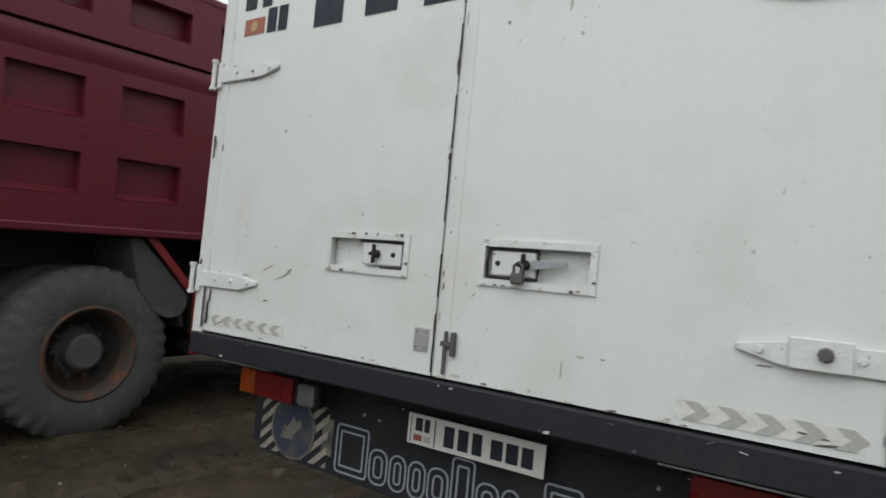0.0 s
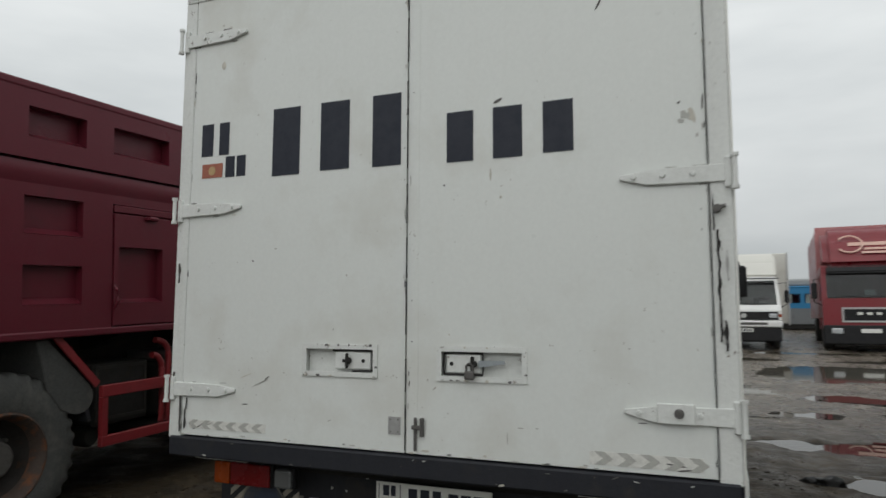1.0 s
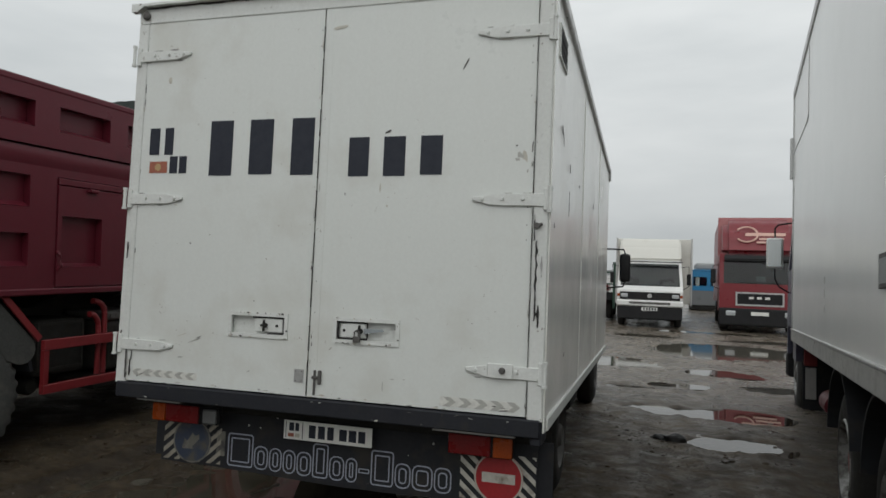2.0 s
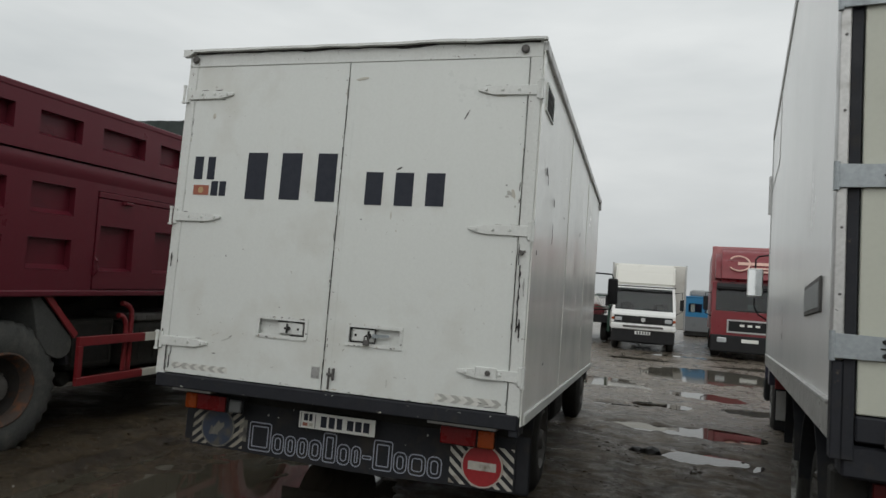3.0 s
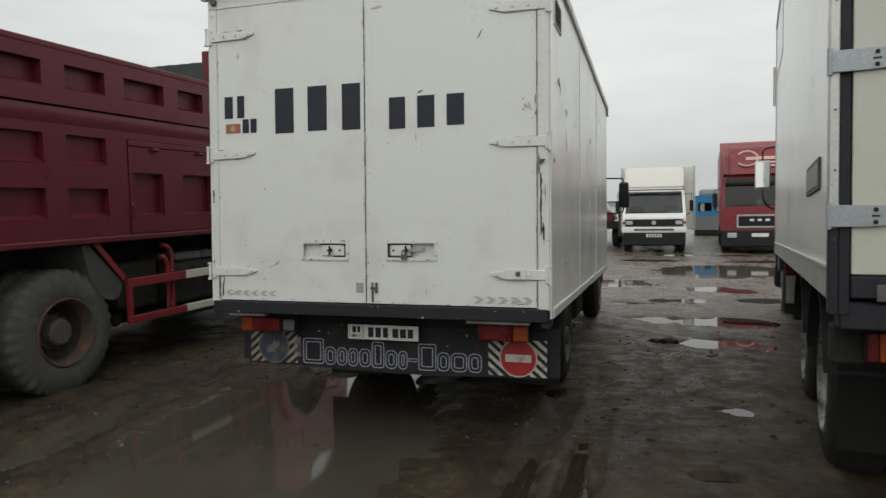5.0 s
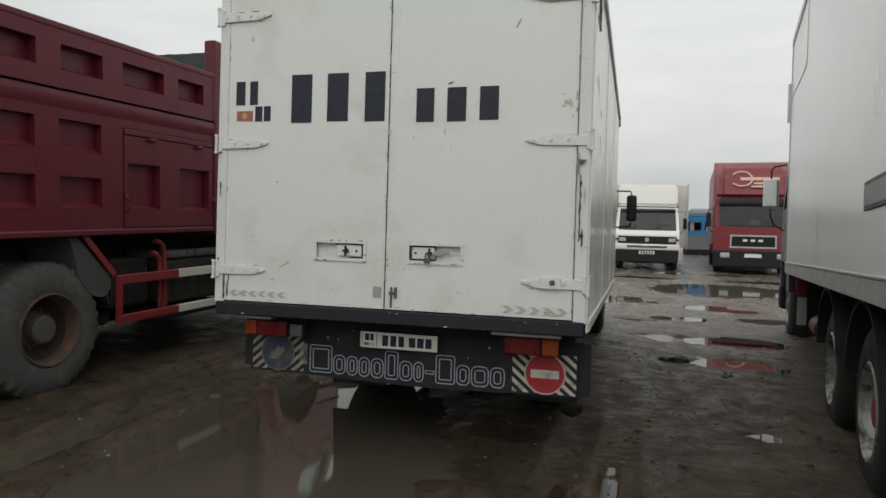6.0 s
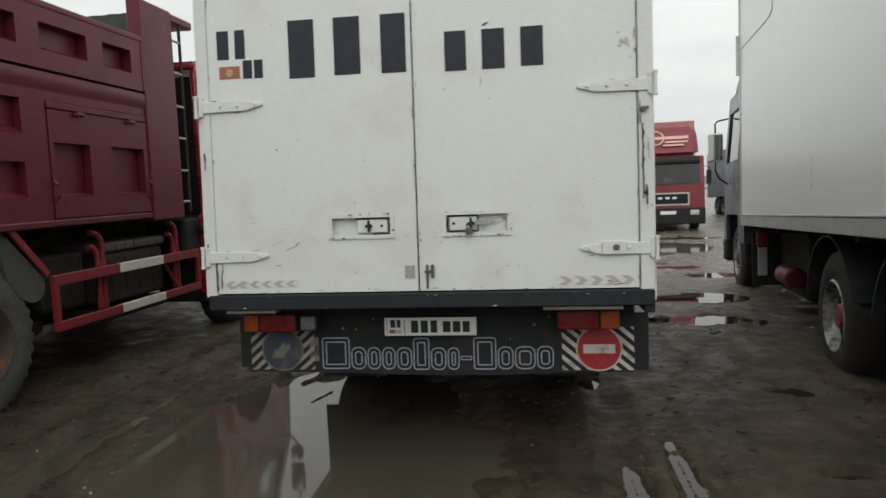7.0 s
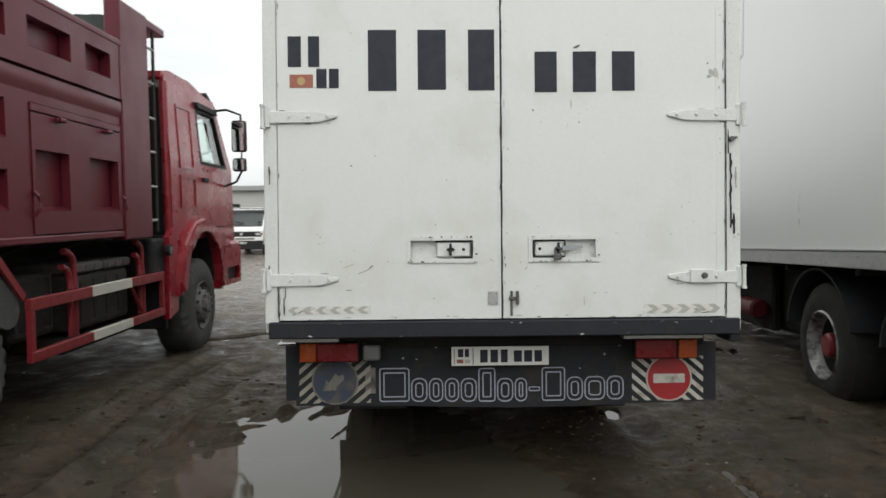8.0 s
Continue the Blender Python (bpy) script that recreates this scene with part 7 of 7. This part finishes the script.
def red_lorry():
    zg = yard_z(23)
    t = thing("red_lorry", (4.0, 22.5, zg), "red box lorry with a high rounded deflector and dark bumper", "truck", yaw=176)
    xc, f, h = 4.0, 22.5, 1.22
    part("cargo_box", bx(xc - 1.2, xc + 1.2, f - 8.4, f - 2.05, zg + 0.95, zg + 3.72, 0.02), FAR_RED, t, "red sheet cargo box")
    part("box_frame", bx(xc - 1.23, xc + 1.23, f - 2.1, f - 2.04, zg + 0.9, zg + 3.77), RAIL_PINK, t)
    bm = bmesh.new()
    prism(bm, [(f - 2.0, zg + 2.38), (f - 0.28, zg + 2.38), (f - 0.4, zg + 2.75), (f - 0.75, zg + 3.3), (f - 1.3, zg + 3.64), (f - 2.0, zg + 3.69)], "x", xc - 1.12, xc + 1.12)
    bmesh.ops.bevel(bm, geom=bm.edges[:], offset=0.2, segments=5, affect="EDGES")
    fair = part("wind_deflector", bm, FAR_RED, t, "rounded red deflector with a pale ring and bars", smooth=True)
    # plain shapes in place of the haulier's mark, lying on the sloping face
    def on_face(z):
        return f - 0.26 - 0.52 * max(0, z - zg - 2.5) - 0.16 * max(0, z - zg - 2.95)
    bm = bmesh.new()
    pts = []
    for k in range(33):
        a = 2 * math.pi * (k + 4) / 40
        z = zg + 3.08 + 0.25 * math.sin(a)
        pts.append((xc + 0.38 + 0.34 * math.cos(a), on_face(z) + 0.015, z))
    tube(bm, pts, 0.03, 6)
    part("mark_ring", bm, MARK, fair)
    for x0, x1, z in ((-0.8, 0.42, 3.08), (-0.75, 0.0, 2.93), (-0.62, 0.08, 2.82)):
        za = zg + z
        bm = bmesh.new()
        y = on_face(za)
        hgt = 0.1 if z > 3 else 0.06
        prism(bm, [(y - 0.01, za - hgt / 2), (y + 0.03, za - hgt / 2), (on_face(za + hgt / 2) + 0.03, za + hgt / 2), (y - 0.05, za + hgt / 2)], "x", xc + x0, xc + x1)
        part("mark_bar", bm, MARK, fair)
    def lean(u, v, w):
        q = min(1, max(0, (v - zg - 1.4) / 0.8))
        g = min(1, max(0, (u - f + 2.0) / 2.0))
        return (xc + w, u - 0.1 * q * g, v)
    for s in (-1, 1):
        bm = bmesh.new()
        holed(bm, f - 2.0, f, zg + 0.62, zg + 2.4, [(f - 1.25, f - 0.2, zg + 1.45, zg + 2.2), (f - 1.6, f - 0.7, zg + 0.5, zg + 0.98)], s * (h - 0.05), s * h, lean)
        sd = part("cab_side", bm, FAR_RED, t)
        bm = bmesh.new()
        holed(bm, f - 1.25, f - 0.2, zg + 1.45, zg + 2.2, [], s * (h - 0.03), s * (h - 0.025), lean)
        part("side_window", bm, GLASS_DARK, sd)
        wheel(t, (xc + s * 1.18, f - 1.15, zg + 0.48), 0.48, 0.28, 0.28, s, TYRE_BLACK, HUB, HUB, dish=0.02, hub_r=0.1)
        wheel(t, (xc + s * 1.18, f - 5.6, zg + 0.48), 0.48, 0.28, 0.28, s, TYRE_BLACK, HUB, HUB, dish=0.1, hub_r=0.1, twin=True)
        bm = bmesh.new()
        tube(bm, [(xc + s * 1.15, f - 0.3, zg + 2.1), (xc + s * 1.42, f - 0.25, zg + 2.05), (xc + s * 1.42, f - 0.25, zg + 1.4), (xc + s * 1.2, f - 0.2, zg + 1.3)], 0.015)
        part("mirror_arm", bm, DARK_PLASTIC, t)
        part("mirror", bx(xc + s * 1.33, xc + s * 1.49, f - 0.3, f - 0.22, zg + 1.5, zg + 1.95, 0.02), DARK_PLASTIC, t)
    bm = bmesh.new()
    holed(bm, -h + 0.05, h - 0.05, zg + 0.62, zg + 2.4, [(-h + 0.13, h - 0.13, zg + 1.5, zg + 2.2)], f - 0.05, f, lambda u, v, w: lean(w, v, u))
    nose = part("cab_front", bm, FAR_RED, t, "red cab front with a dark grille")
    bm = bmesh.new()
    holed(bm, -h + 0.13, h - 0.13, zg + 1.5, zg + 2.2, [], f - 0.03, f - 0.024, lambda u, v, w: lean(w, v, u))
    part("windscreen", bm, GLASS_DARK, nose)
    for s in (-0.5, 0.35):
        bm = bmesh.new()
        rod(bm, (xc + s - 0.25, f + 0.0, zg + 1.53), (xc + s + 0.35, f - 0.02, zg + 1.56), 0.012, 6)
        part("wiper", bm, DARK_PLASTIC, nose)
    bm = bmesh.new()
    prism(bm, [(f - 0.3, zg + 2.19), (f - 0.02, zg + 2.17), (f + 0.02, zg + 2.24), (f - 0.08, zg + 2.4), (f - 0.3, zg + 2.44)], "x", xc - 1.08, xc + 1.08)
    bmesh.ops.bevel(bm, geom=bm.edges[:], offset=0.03, segments=2, affect="EDGES")
    part("sun_visor", bm, DARK_PLASTIC, t, smooth=True)
    part("cab_back", bx(xc - h + 0.05, xc + h - 0.05, f - 2.0, f - 1.95, zg + 0.62, zg + 2.38), FAR_RED, t)
    part("cab_roof", bx(xc - h, xc + h, f - 2.0, f - 0.24, zg + 2.385, zg + 2.43, 0.02), FAR_RED, t)
    part("cab_floor", bx(xc - h + 0.06, xc + h - 0.06, f - 1.94, f - 0.1, zg + 1.0, zg + 1.05), INSIDE, t)
    part("dashboard", bx(xc - h + 0.1, xc + h - 0.1, f - 0.6, f - 0.15, zg + 1.2, zg + 1.42, 0.04), INSIDE, t)
    part("dash_paper", bx(xc - 0.18, xc + 0.1, f - 0.13, f - 0.12, zg + 1.58, zg + 1.74), PAPER, t)
    bm = bmesh.new()
    holed(bm, -0.72, 0.72, zg + 0.82, zg + 1.24, [(-0.67, 0.67, zg + 0.87, zg + 1.19)], f + 0.002, f + 0.03, lambda u, v, w: (xc + u, w, v))
    grille = part("grille", bm, ALU, t, "dark grille in a pale frame")
    part("grille_back", bx(xc - 0.67, xc + 0.67, f + 0.004, f + 0.012, zg + 0.87, zg + 1.19), DARK_PLASTIC, grille)
    for k in range(5):
        part("slat", bx(xc - 0.63, xc + 0.63, f + 0.013, f + 0.02, zg + 0.885 + 0.06 * k, zg + 0.91 + 0.06 * k), DARK_PLASTIC, grille)
    for a in (-0.22, 0.02, 0.26):
        part("badge_bar", bx(xc + a - 0.08, xc + a + 0.06, f + 0.021, f + 0.03, zg + 1.03, zg + 1.1), PLATE, grille)
    part("bumper", bx(xc - h - 0.01, xc + h + 0.01, f - 0.3, f + 0.12, zg + 0.2, zg + 0.74, 0.05, 3), DARK_PLASTIC, t)
    for s in (-1, 1):
        part("headlight", bx(xc + s * 0.72, xc + s * 1.02, f + 0.1, f + 0.135, zg + 0.5, zg + 0.66, 0.03, 2), GLASSY, t)
    part("number_plate", bx(xc - 0.26, xc + 0.26, f + 0.122, f + 0.13, zg + 0.53, zg + 0.64), PLATE, t)
    part("chassis", bx(xc - 0.45, xc + 0.45, f - 8.2, f - 0.4, zg + 0.55, zg + 0.94), CHASSIS, t)
    part("engine", bx(xc - 0.8, xc + 0.8, f - 1.9, f - 0.4, zg + 0.25, zg + 0.9, 0.05), CHASSIS, t)
    t.scale = (1.0, 1.0, 1.06)
    t.location.x += 0.07


def blue_bus():
    zg = yard_z(36)
    t = thing("blue_bus", (4.9, 36.6, zg), "blue and grey minibus standing broadside behind the lorries", "bus")
    xa, xb, ya, yb = 2.75, 8.35, 36.0, 38.0
    part("lower_side", bx(xa, xb, ya, ya + 0.05, zg + 0.3, zg + 1.05), BUS_GREY, t)
    part("skirt", bx(xa + 0.1, xb - 0.1, ya + 0.06, yb - 0.06, zg + 0.08, zg + 0.35), CHASSIS, t)
    wins = [(xa + 0.18 + 0.85 * k, xa + 0.85 + 0.85 * k, zg + 1.3, zg + 1.75) for k in range(6)]
    bm = bmesh.new()
    holed(bm, xa, xb, zg + 1.05, zg + 2.05, wins, ya + 0.002, ya + 0.05, lambda u, v, w: (u, w, v))
    up = part("upper_side", bm, BLUE_PAINT, t, "bright blue bus side with windows")
    for a, b, c, d in wins:
        part("window", bx(a, b, ya + 0.025, ya + 0.03, c, d), GLASS, up)
    part("curtain", bx(xa + 0.3, xa + 0.5, ya + 0.08, ya + 0.1, zg + 1.28, zg + 1.75), PAPER, t)
    part("curtain", bx(xa + 1.1, xa + 1.35, ya + 0.08, ya + 0.1, zg + 1.28, zg + 1.75), PAPER, t)
    part("far_side", bx(xa, xb, yb - 0.05, yb, zg + 0.35, zg + 2.05), BLUE_PAINT, t)
    part("end_wall", bx(xa, xa + 0.05, ya + 0.05, yb - 0.05, zg + 0.35, zg + 2.05), BLUE_PAINT, t)
    part("end_wall", bx(xb - 0.05, xb, ya + 0.05, yb - 0.05, zg + 0.35, zg + 2.05), BLUE_PAINT, t)
    part("roof", bx(xa - 0.02, xb + 0.02, ya - 0.02, yb + 0.02, zg + 2.05, zg + 2.14, 0.04, 2), BLUE_PAINT, t)
    part("roof_hatch", bx(xa + 0.3, xb - 0.6, ya + 0.25, yb - 0.25, zg + 2.14, zg + 2.5, 0.12, 3), ROOF_GREY, t)
    part("floor_pan", bx(xa + 0.05, xb - 0.05, ya + 0.06, yb - 0.06, zg + 0.36, zg + 0.42), CHASSIS, t)
    part("mirror", bx(xa - 0.18, xa - 0.08, ya - 0.1, ya - 0.04, zg + 1.2, zg + 1.55, 0.02), DARK_PLASTIC, t)
    for x in (xa + 1.9, xb - 1.2):
        bm = bmesh.new()
        lathe(bm, [(0, 0.0), (0, 0.36), (0.2, 0.36), (0.2, 0.0)], (x, ya - 0.02, zg + 0.36), 28, "y", closed=False)
        part("wheel", bm, TYRE_BLACK, t, smooth=True)


def flatbed():
    zg = yard_z(27)
    t = thing("flatbed_lorry", (-1.6, 26.5, zg), "dark flatbed lorry carrying a red and white car body", "truck")
    part("deck", bx(-3.4, -0.55, 25.0, 31.0, zg + 0.85, zg + 1.0, 0.01), CHASSIS, t)
    part("deck_edge", bx(-3.42, -0.53, 24.96, 25.02, zg + 0.72, zg + 1.02), DARK_PLASTIC, t)
    bm = bmesh.new()
    prism(bm, [(-3.2, zg + 1.02), (-0.85, zg + 1.02), (-0.8, zg + 1.3), (-1.0, zg + 1.42), (-3.1, zg + 1.42)], "y", 25.2, 27.2)
    bmesh.ops.bevel(bm, geom=bm.edges[:], offset=0.08, segments=2, affect="EDGES")
    part("car_body", bm, FAR_RED, t, smooth=True)
    bm = bmesh.new()
    prism(bm, [(-3.0, zg + 1.42), (-1.05, zg + 1.42), (-1.3, zg + 1.95), (-2.8, zg + 1.95)], "y", 25.5, 27.6)
    bmesh.ops.bevel(bm, geom=bm.edges[:], offset=0.06, segments=2, affect="EDGES")
    part("car_top", bm, FAR_WHITE, t, smooth=True)
    part("car_window", bx(-2.7, -1.35, 25.48, 25.6, zg + 1.5, zg + 1.82, 0.02), GLASS_DARK, t)
    for x in (-3.3, -0.62):
        bm = bmesh.new()
        box(bm, x - 0.05, x + 0.05, 24.9, 25.0, zg + 0.4, zg + 2.15, 0.01)
        box(bm, x - 0.07, x + 0.07, 24.88, 25.02, zg + 2.1, zg + 2.16, 0.01)
        part("stake_post", bm, STAKE, t, "dark green stake post")
    for z in (1.3, 1.75):
        part("stake_rail", bx(-3.25, -0.67, 24.93, 24.97, zg + z, zg + z + 0.05), STAKE, t)
    for x in (-3.1, -0.8):
        for y in (25.8, 29.5):
            wheel(t, (x + (0.1 if x > -2 else -0.1), y, zg + 0.42), 0.42, 0.24, 0.23, 1 if x > -2 else -1, TYRE_BLACK, HUB, HUB, dish=0.05, bolts=6, hub_r=0.08)


def white_van(x, y, label):
    zg = yard_z(y)
    t = thing("white_van", (x, y, zg), label, "van", "white vans by the grey building", yaw=180)
    t2_cab(t, x, 1.0, y - 1.7, y, zg + 0.5, zg + 2.2, FAR_WHITE, rake=0.85, screen=GLASS_GREY)
    part("van_body", bx(x - 1.0, x + 1.0, y - 5.2, y - 1.72, zg + 0.5, zg + 2.3, 0.05, 2), FAR_WHITE, t)
    for s in (-1, 1):
        for yy in (y - 0.8, y - 4.2):
            wheel(t, (x + s * 0.98, yy, zg + 0.36), 0.36, 0.2, 0.2, s, TYRE_BLACK, HUB, HUB, dish=0.03, bolts=6, hub_r=0.07)
        part("mirror", bx(x + s * 1.1, x + s * 1.24, y - 0.35, y - 0.28, zg + 1.35, zg + 1.75, 0.02), DARK_PLASTIC, t)


def grey_building():
    zg = yard_z(48)
    t = thing("grey_building", (-22, 50, zg), "long low grey building with a flat sheet roof", "building", kind="structure")
    xa, xb, ya, yb = -44, -9.5, 46, 56
    wins = [(xa + 2 + 3.6 * k, xa + 3.8 + 3.6 * k, zg + 1.9, zg + 2.7) for k in range(9)]
    bm = bmesh.new()
    holed(bm, xa, xb, zg - 0.1, zg + 3.6, wins, ya, ya + 0.3, lambda u, v, w: (u, w, v))
    wall = part("wall", bm, WALL_GREY, t)
    for a, b, c, d in wins:
        part("window", bx(a, b, ya + 0.14, ya + 0.17, c, d), GLASS_DARK, wall)
        part("window_bar", bx((a + b) / 2 - 0.03, (a + b) / 2 + 0.03, ya + 0.1, ya + 0.135, c, d), FAR_WHITE, wall)
    part("back_wall", bx(xa, xb, yb - 0.3, yb, zg - 0.1, zg + 3.6), WALL_GREY, t)
    part("end_wall", bx(xa, xa + 0.3, ya + 0.3, yb - 0.3, zg - 0.1, zg + 3.6), WALL_GREY, t)
    part("end_wall", bx(xb - 0.3, xb, ya + 0.3, yb - 0.3, zg - 0.1, zg + 3.6), WALL_GREY, t)
    part("roof", bx(xa - 0.4, xb + 0.4, ya - 0.4, yb + 0.4, zg + 3.6, zg + 3.95, 0.03), ROOF_GREY, t)


def grey_trailer():
    zg = yard_z(32)
    t = thing("grey_trailer", (9.8, 33.5, zg), "grey box trailer with a red top band, parked far behind", "trailer")
    xa, xb, ya, yb = 8.6, 11.05, 31.5, 35.5
    part("cargo_box", bx(xa, xb, ya, yb, zg + 0.95, zg + 2.75, 0.02), BUS_GREY, t)
    part("top_band", bx(xa - 0.01, xb + 0.01, ya - 0.01, yb + 0.01, zg + 2.754, zg + 3.2, 0.03), FAR_RED, t, "faded red top band")
    for x in (xa + 0.03, (xa + xb) / 2, xb - 0.03):
        part("door_post", bx(x - 0.03, x + 0.03, ya - 0.03, ya - 0.002, zg + 0.95, zg + 2.75), ALU, t)
    part("bumper", bx(xa + 0.05, xb - 0.05, ya - 0.05, ya + 0.1, zg + 0.55, zg + 0.75, 0.02), DARK_PLASTIC, t)
    part("chassis", bx(xa + 0.7, xb - 0.7, ya + 0.1, yb, zg + 0.65, zg + 0.94), CHASSIS, t)
    for s, x in ((-1, xa + 0.05), (1, xb - 0.05)):
        for y in (ya + 1.2, ya + 2.4):
            wheel(t, (x, y, zg + 0.48), 0.48, 0.28, 0.28, s, TYRE_BLACK, HUB, HUB, dish=0.1, hub_r=0.1, bolts=6)


white_lorry()
red_lorry()
grey_trailer()
blue_bus()
flatbed()
white_van(-10.4, 30.0, "white van with a dark grille, parked by the grey building")
white_van(-9.15, 34.5, "white van half hidden behind another van")
grey_building()

# a low bare rise closes the yard far off
bm = bmesh.new()
rise = []
for k in range(181):
    a = radians(-95 + 190 * k / 180)
    h = 5.0 + 3.0 * noise.noise((k * 0.11, 0, 2)) + 1.2 * noise.noise((k * 0.6, 3, 2))
    p = Vector((520 * math.sin(a), 520 * math.cos(a), 0))
    rise.append([bm.verts.new(p + Vector((0, 0, -1))), bm.verts.new(p * 1.06 + Vector((0, 0, h))), bm.verts.new(p * 1.3 + Vector((0, 0, h * 0.8)))])
for a, b in zip(rise, rise[1:]):
    for j in (0, 1):
        bm.faces.new((a[j], b[j], b[j + 1], a[j + 1]))
me = bpy.data.meshes.new("backdrop_rise")
bm.to_mesh(me)
bm.free()
me.materials.append(HILL)
tagged(new("backdrop_rise", me), "low bare grey rise far behind the yard", "hill", kind="structure")

# an unseen plain wall, added to block light from under the dump truck
bm = bmesh.new()
box(bm, -8.6, -8.4, -11.2, 13.0, -0.3, 2.8, 0.02)
box(bm, -8.65, -8.4, -11.2, 13.0, 2.802, 2.88, 0.02)
me = bpy.data.meshes.new("wall_west")
bm.to_mesh(me)
bm.free()
me.materials.append(WALL_GREY)
tagged(new("wall_west", me), "unseen plain grey wall added to keep light from under the dump truck", "wall", kind="structure")

# unseen wall added behind the camera; it cuts off low sky light
bm = bmesh.new()
box(bm, -8.398, 15.0, -11.2, -11.0, -0.3, 2.8, 0.02)
box(bm, -8.398, 15.0, -11.25, -10.95, 2.802, 2.88, 0.02)
me = bpy.data.meshes.new("wall_south")
bm.to_mesh(me)
bm.free()
me.materials.append(WALL_GREY)
tagged(new("wall_south", me), "unseen plain grey wall added behind the camera to cut low light", "wall", kind="structure")

# ---- small things on the mud ----
def lump(name, x, y, size, mat, label, category, seed):
    bm = bmesh.new()
    bmesh.ops.create_icosphere(bm, subdivisions=3, radius=1.0)
    for v in bm.verts:
        k = 1 + 0.45 * noise.noise(v.co * 1.7 + Vector((seed, 0, 0))) + 0.2 * noise.noise(v.co * 4 + Vector((0, seed, 0)))
        v.co = Vector((v.co.x * size[0] * k, v.co.y * size[1] * k, max(-0.2, v.co.z) * size[2] * k))
    lm = bpy.data.meshes.new(name)
    bm.to_mesh(lm)
    bm.free()
    lm.materials.append(mat)
    lm.shade_smooth()
    ob = new(name, lm)
    ob.location = (x, y, float(ground_height(np.array([x]), np.array([y]))[0]) + 0.15 * size[2])
    tagged(ob, label, category)


lump("rag", 0.77, 5.92, (0.125, 0.08, 0.06), RAG, "crumpled wet black rag lying on the mud", "rag", 3)
lump("rag", 0.63, 5.97, (0.08, 0.05, 0.04), RAG, "torn scrap of black rag on the mud", "rag", 8)


def scatter(name, count, x0, x1, y0, y1, lo, hi, flat, mat, label, seed):
    """Stones or scraps strewn on the mud, joined into one mesh."""
    rs = np.random.RandomState(seed)
    px, py = rs.uniform(x0, x1, count), rs.uniform(y0, y1, count)
    keep = value_noise(px * 1.1, py * 1.1, 2) + 0.25 * rs.rand(count) > -0.08
    px, py = px[keep], py[keep]
    pz = ground_height(px, py)
    verts, faces = [], []
    for x, y, z in zip(px, py, pz):
        if z < -0.012 - 0.05 / (1 + math.exp(-(y - 4.2) * 1.6)) - 0.01:
            continue
        r = lo * (hi / lo) ** (rs.rand() ** 2.2)
        n, i0, turn = 6, len(verts), rs.rand() * 6.28
        ex = rs.uniform(0.6, 1.0)
        for k in range(n):
            a = turn + 2 * math.pi * k / n
            q = r * rs.uniform(0.75, 1.1)
            verts.append((x + q * math.cos(a), y + q * ex * math.sin(a), z - 0.2 * r))
        for k in range(n):
            a = turn + 2 * math.pi * (k + 0.3) / n
            q = r * rs.uniform(0.45, 0.75)
            verts.append((x + q * math.cos(a), y + q * ex * math.sin(a), z + r * flat * rs.uniform(0.7, 1.2)))
        faces += [(i0 + k, i0 + (k + 1) % n, i0 + n + (k + 1) % n, i0 + n + k) for k in range(n)]
        faces.append(tuple(i0 + n + k for k in range(n)))
    sm = bpy.data.meshes.new(name)
    sm.from_pydata(verts, [], faces)
    sm.materials.append(mat)
    tagged(new(name, sm), label, name, kind="stuff")


scatter("clods", 700, -0.7, 2.2, 0.3, 7.5, 0.01, 0.038, 0.4, MUD, "lumps of trodden mud", 31)
scatter("clods_near", 700, -4.6, -2.4, -0.3, 4.5, 0.01, 0.042, 0.4, MUD, "lumps of trodden mud", 32)
scatter("gravel", 3200, -5.0, 3.2, 0.0, 9.5, 0.004, 0.02, 0.4, STONE, "small wet stones and clods strewn on the mud", 11)
scatter("gravel_patch", 800, 0.3, 1.6, 3.2, 6.2, 0.004, 0.018, 0.35, STONE, "patch of small wet stones on the mud", 12)
scatter("pebbles", 70, -4.2, -2.7, -0.5, 2.2, 0.005, 0.017, 0.45, LITTER, "pale pebbles and chips strewn on the mud", 21)
scatter("litter", 170, -4.6, 2.4, 0.3, 8.5, 0.006, 0.02, 0.3, LITTER, "pale scraps and chips strewn on the mud", 13)
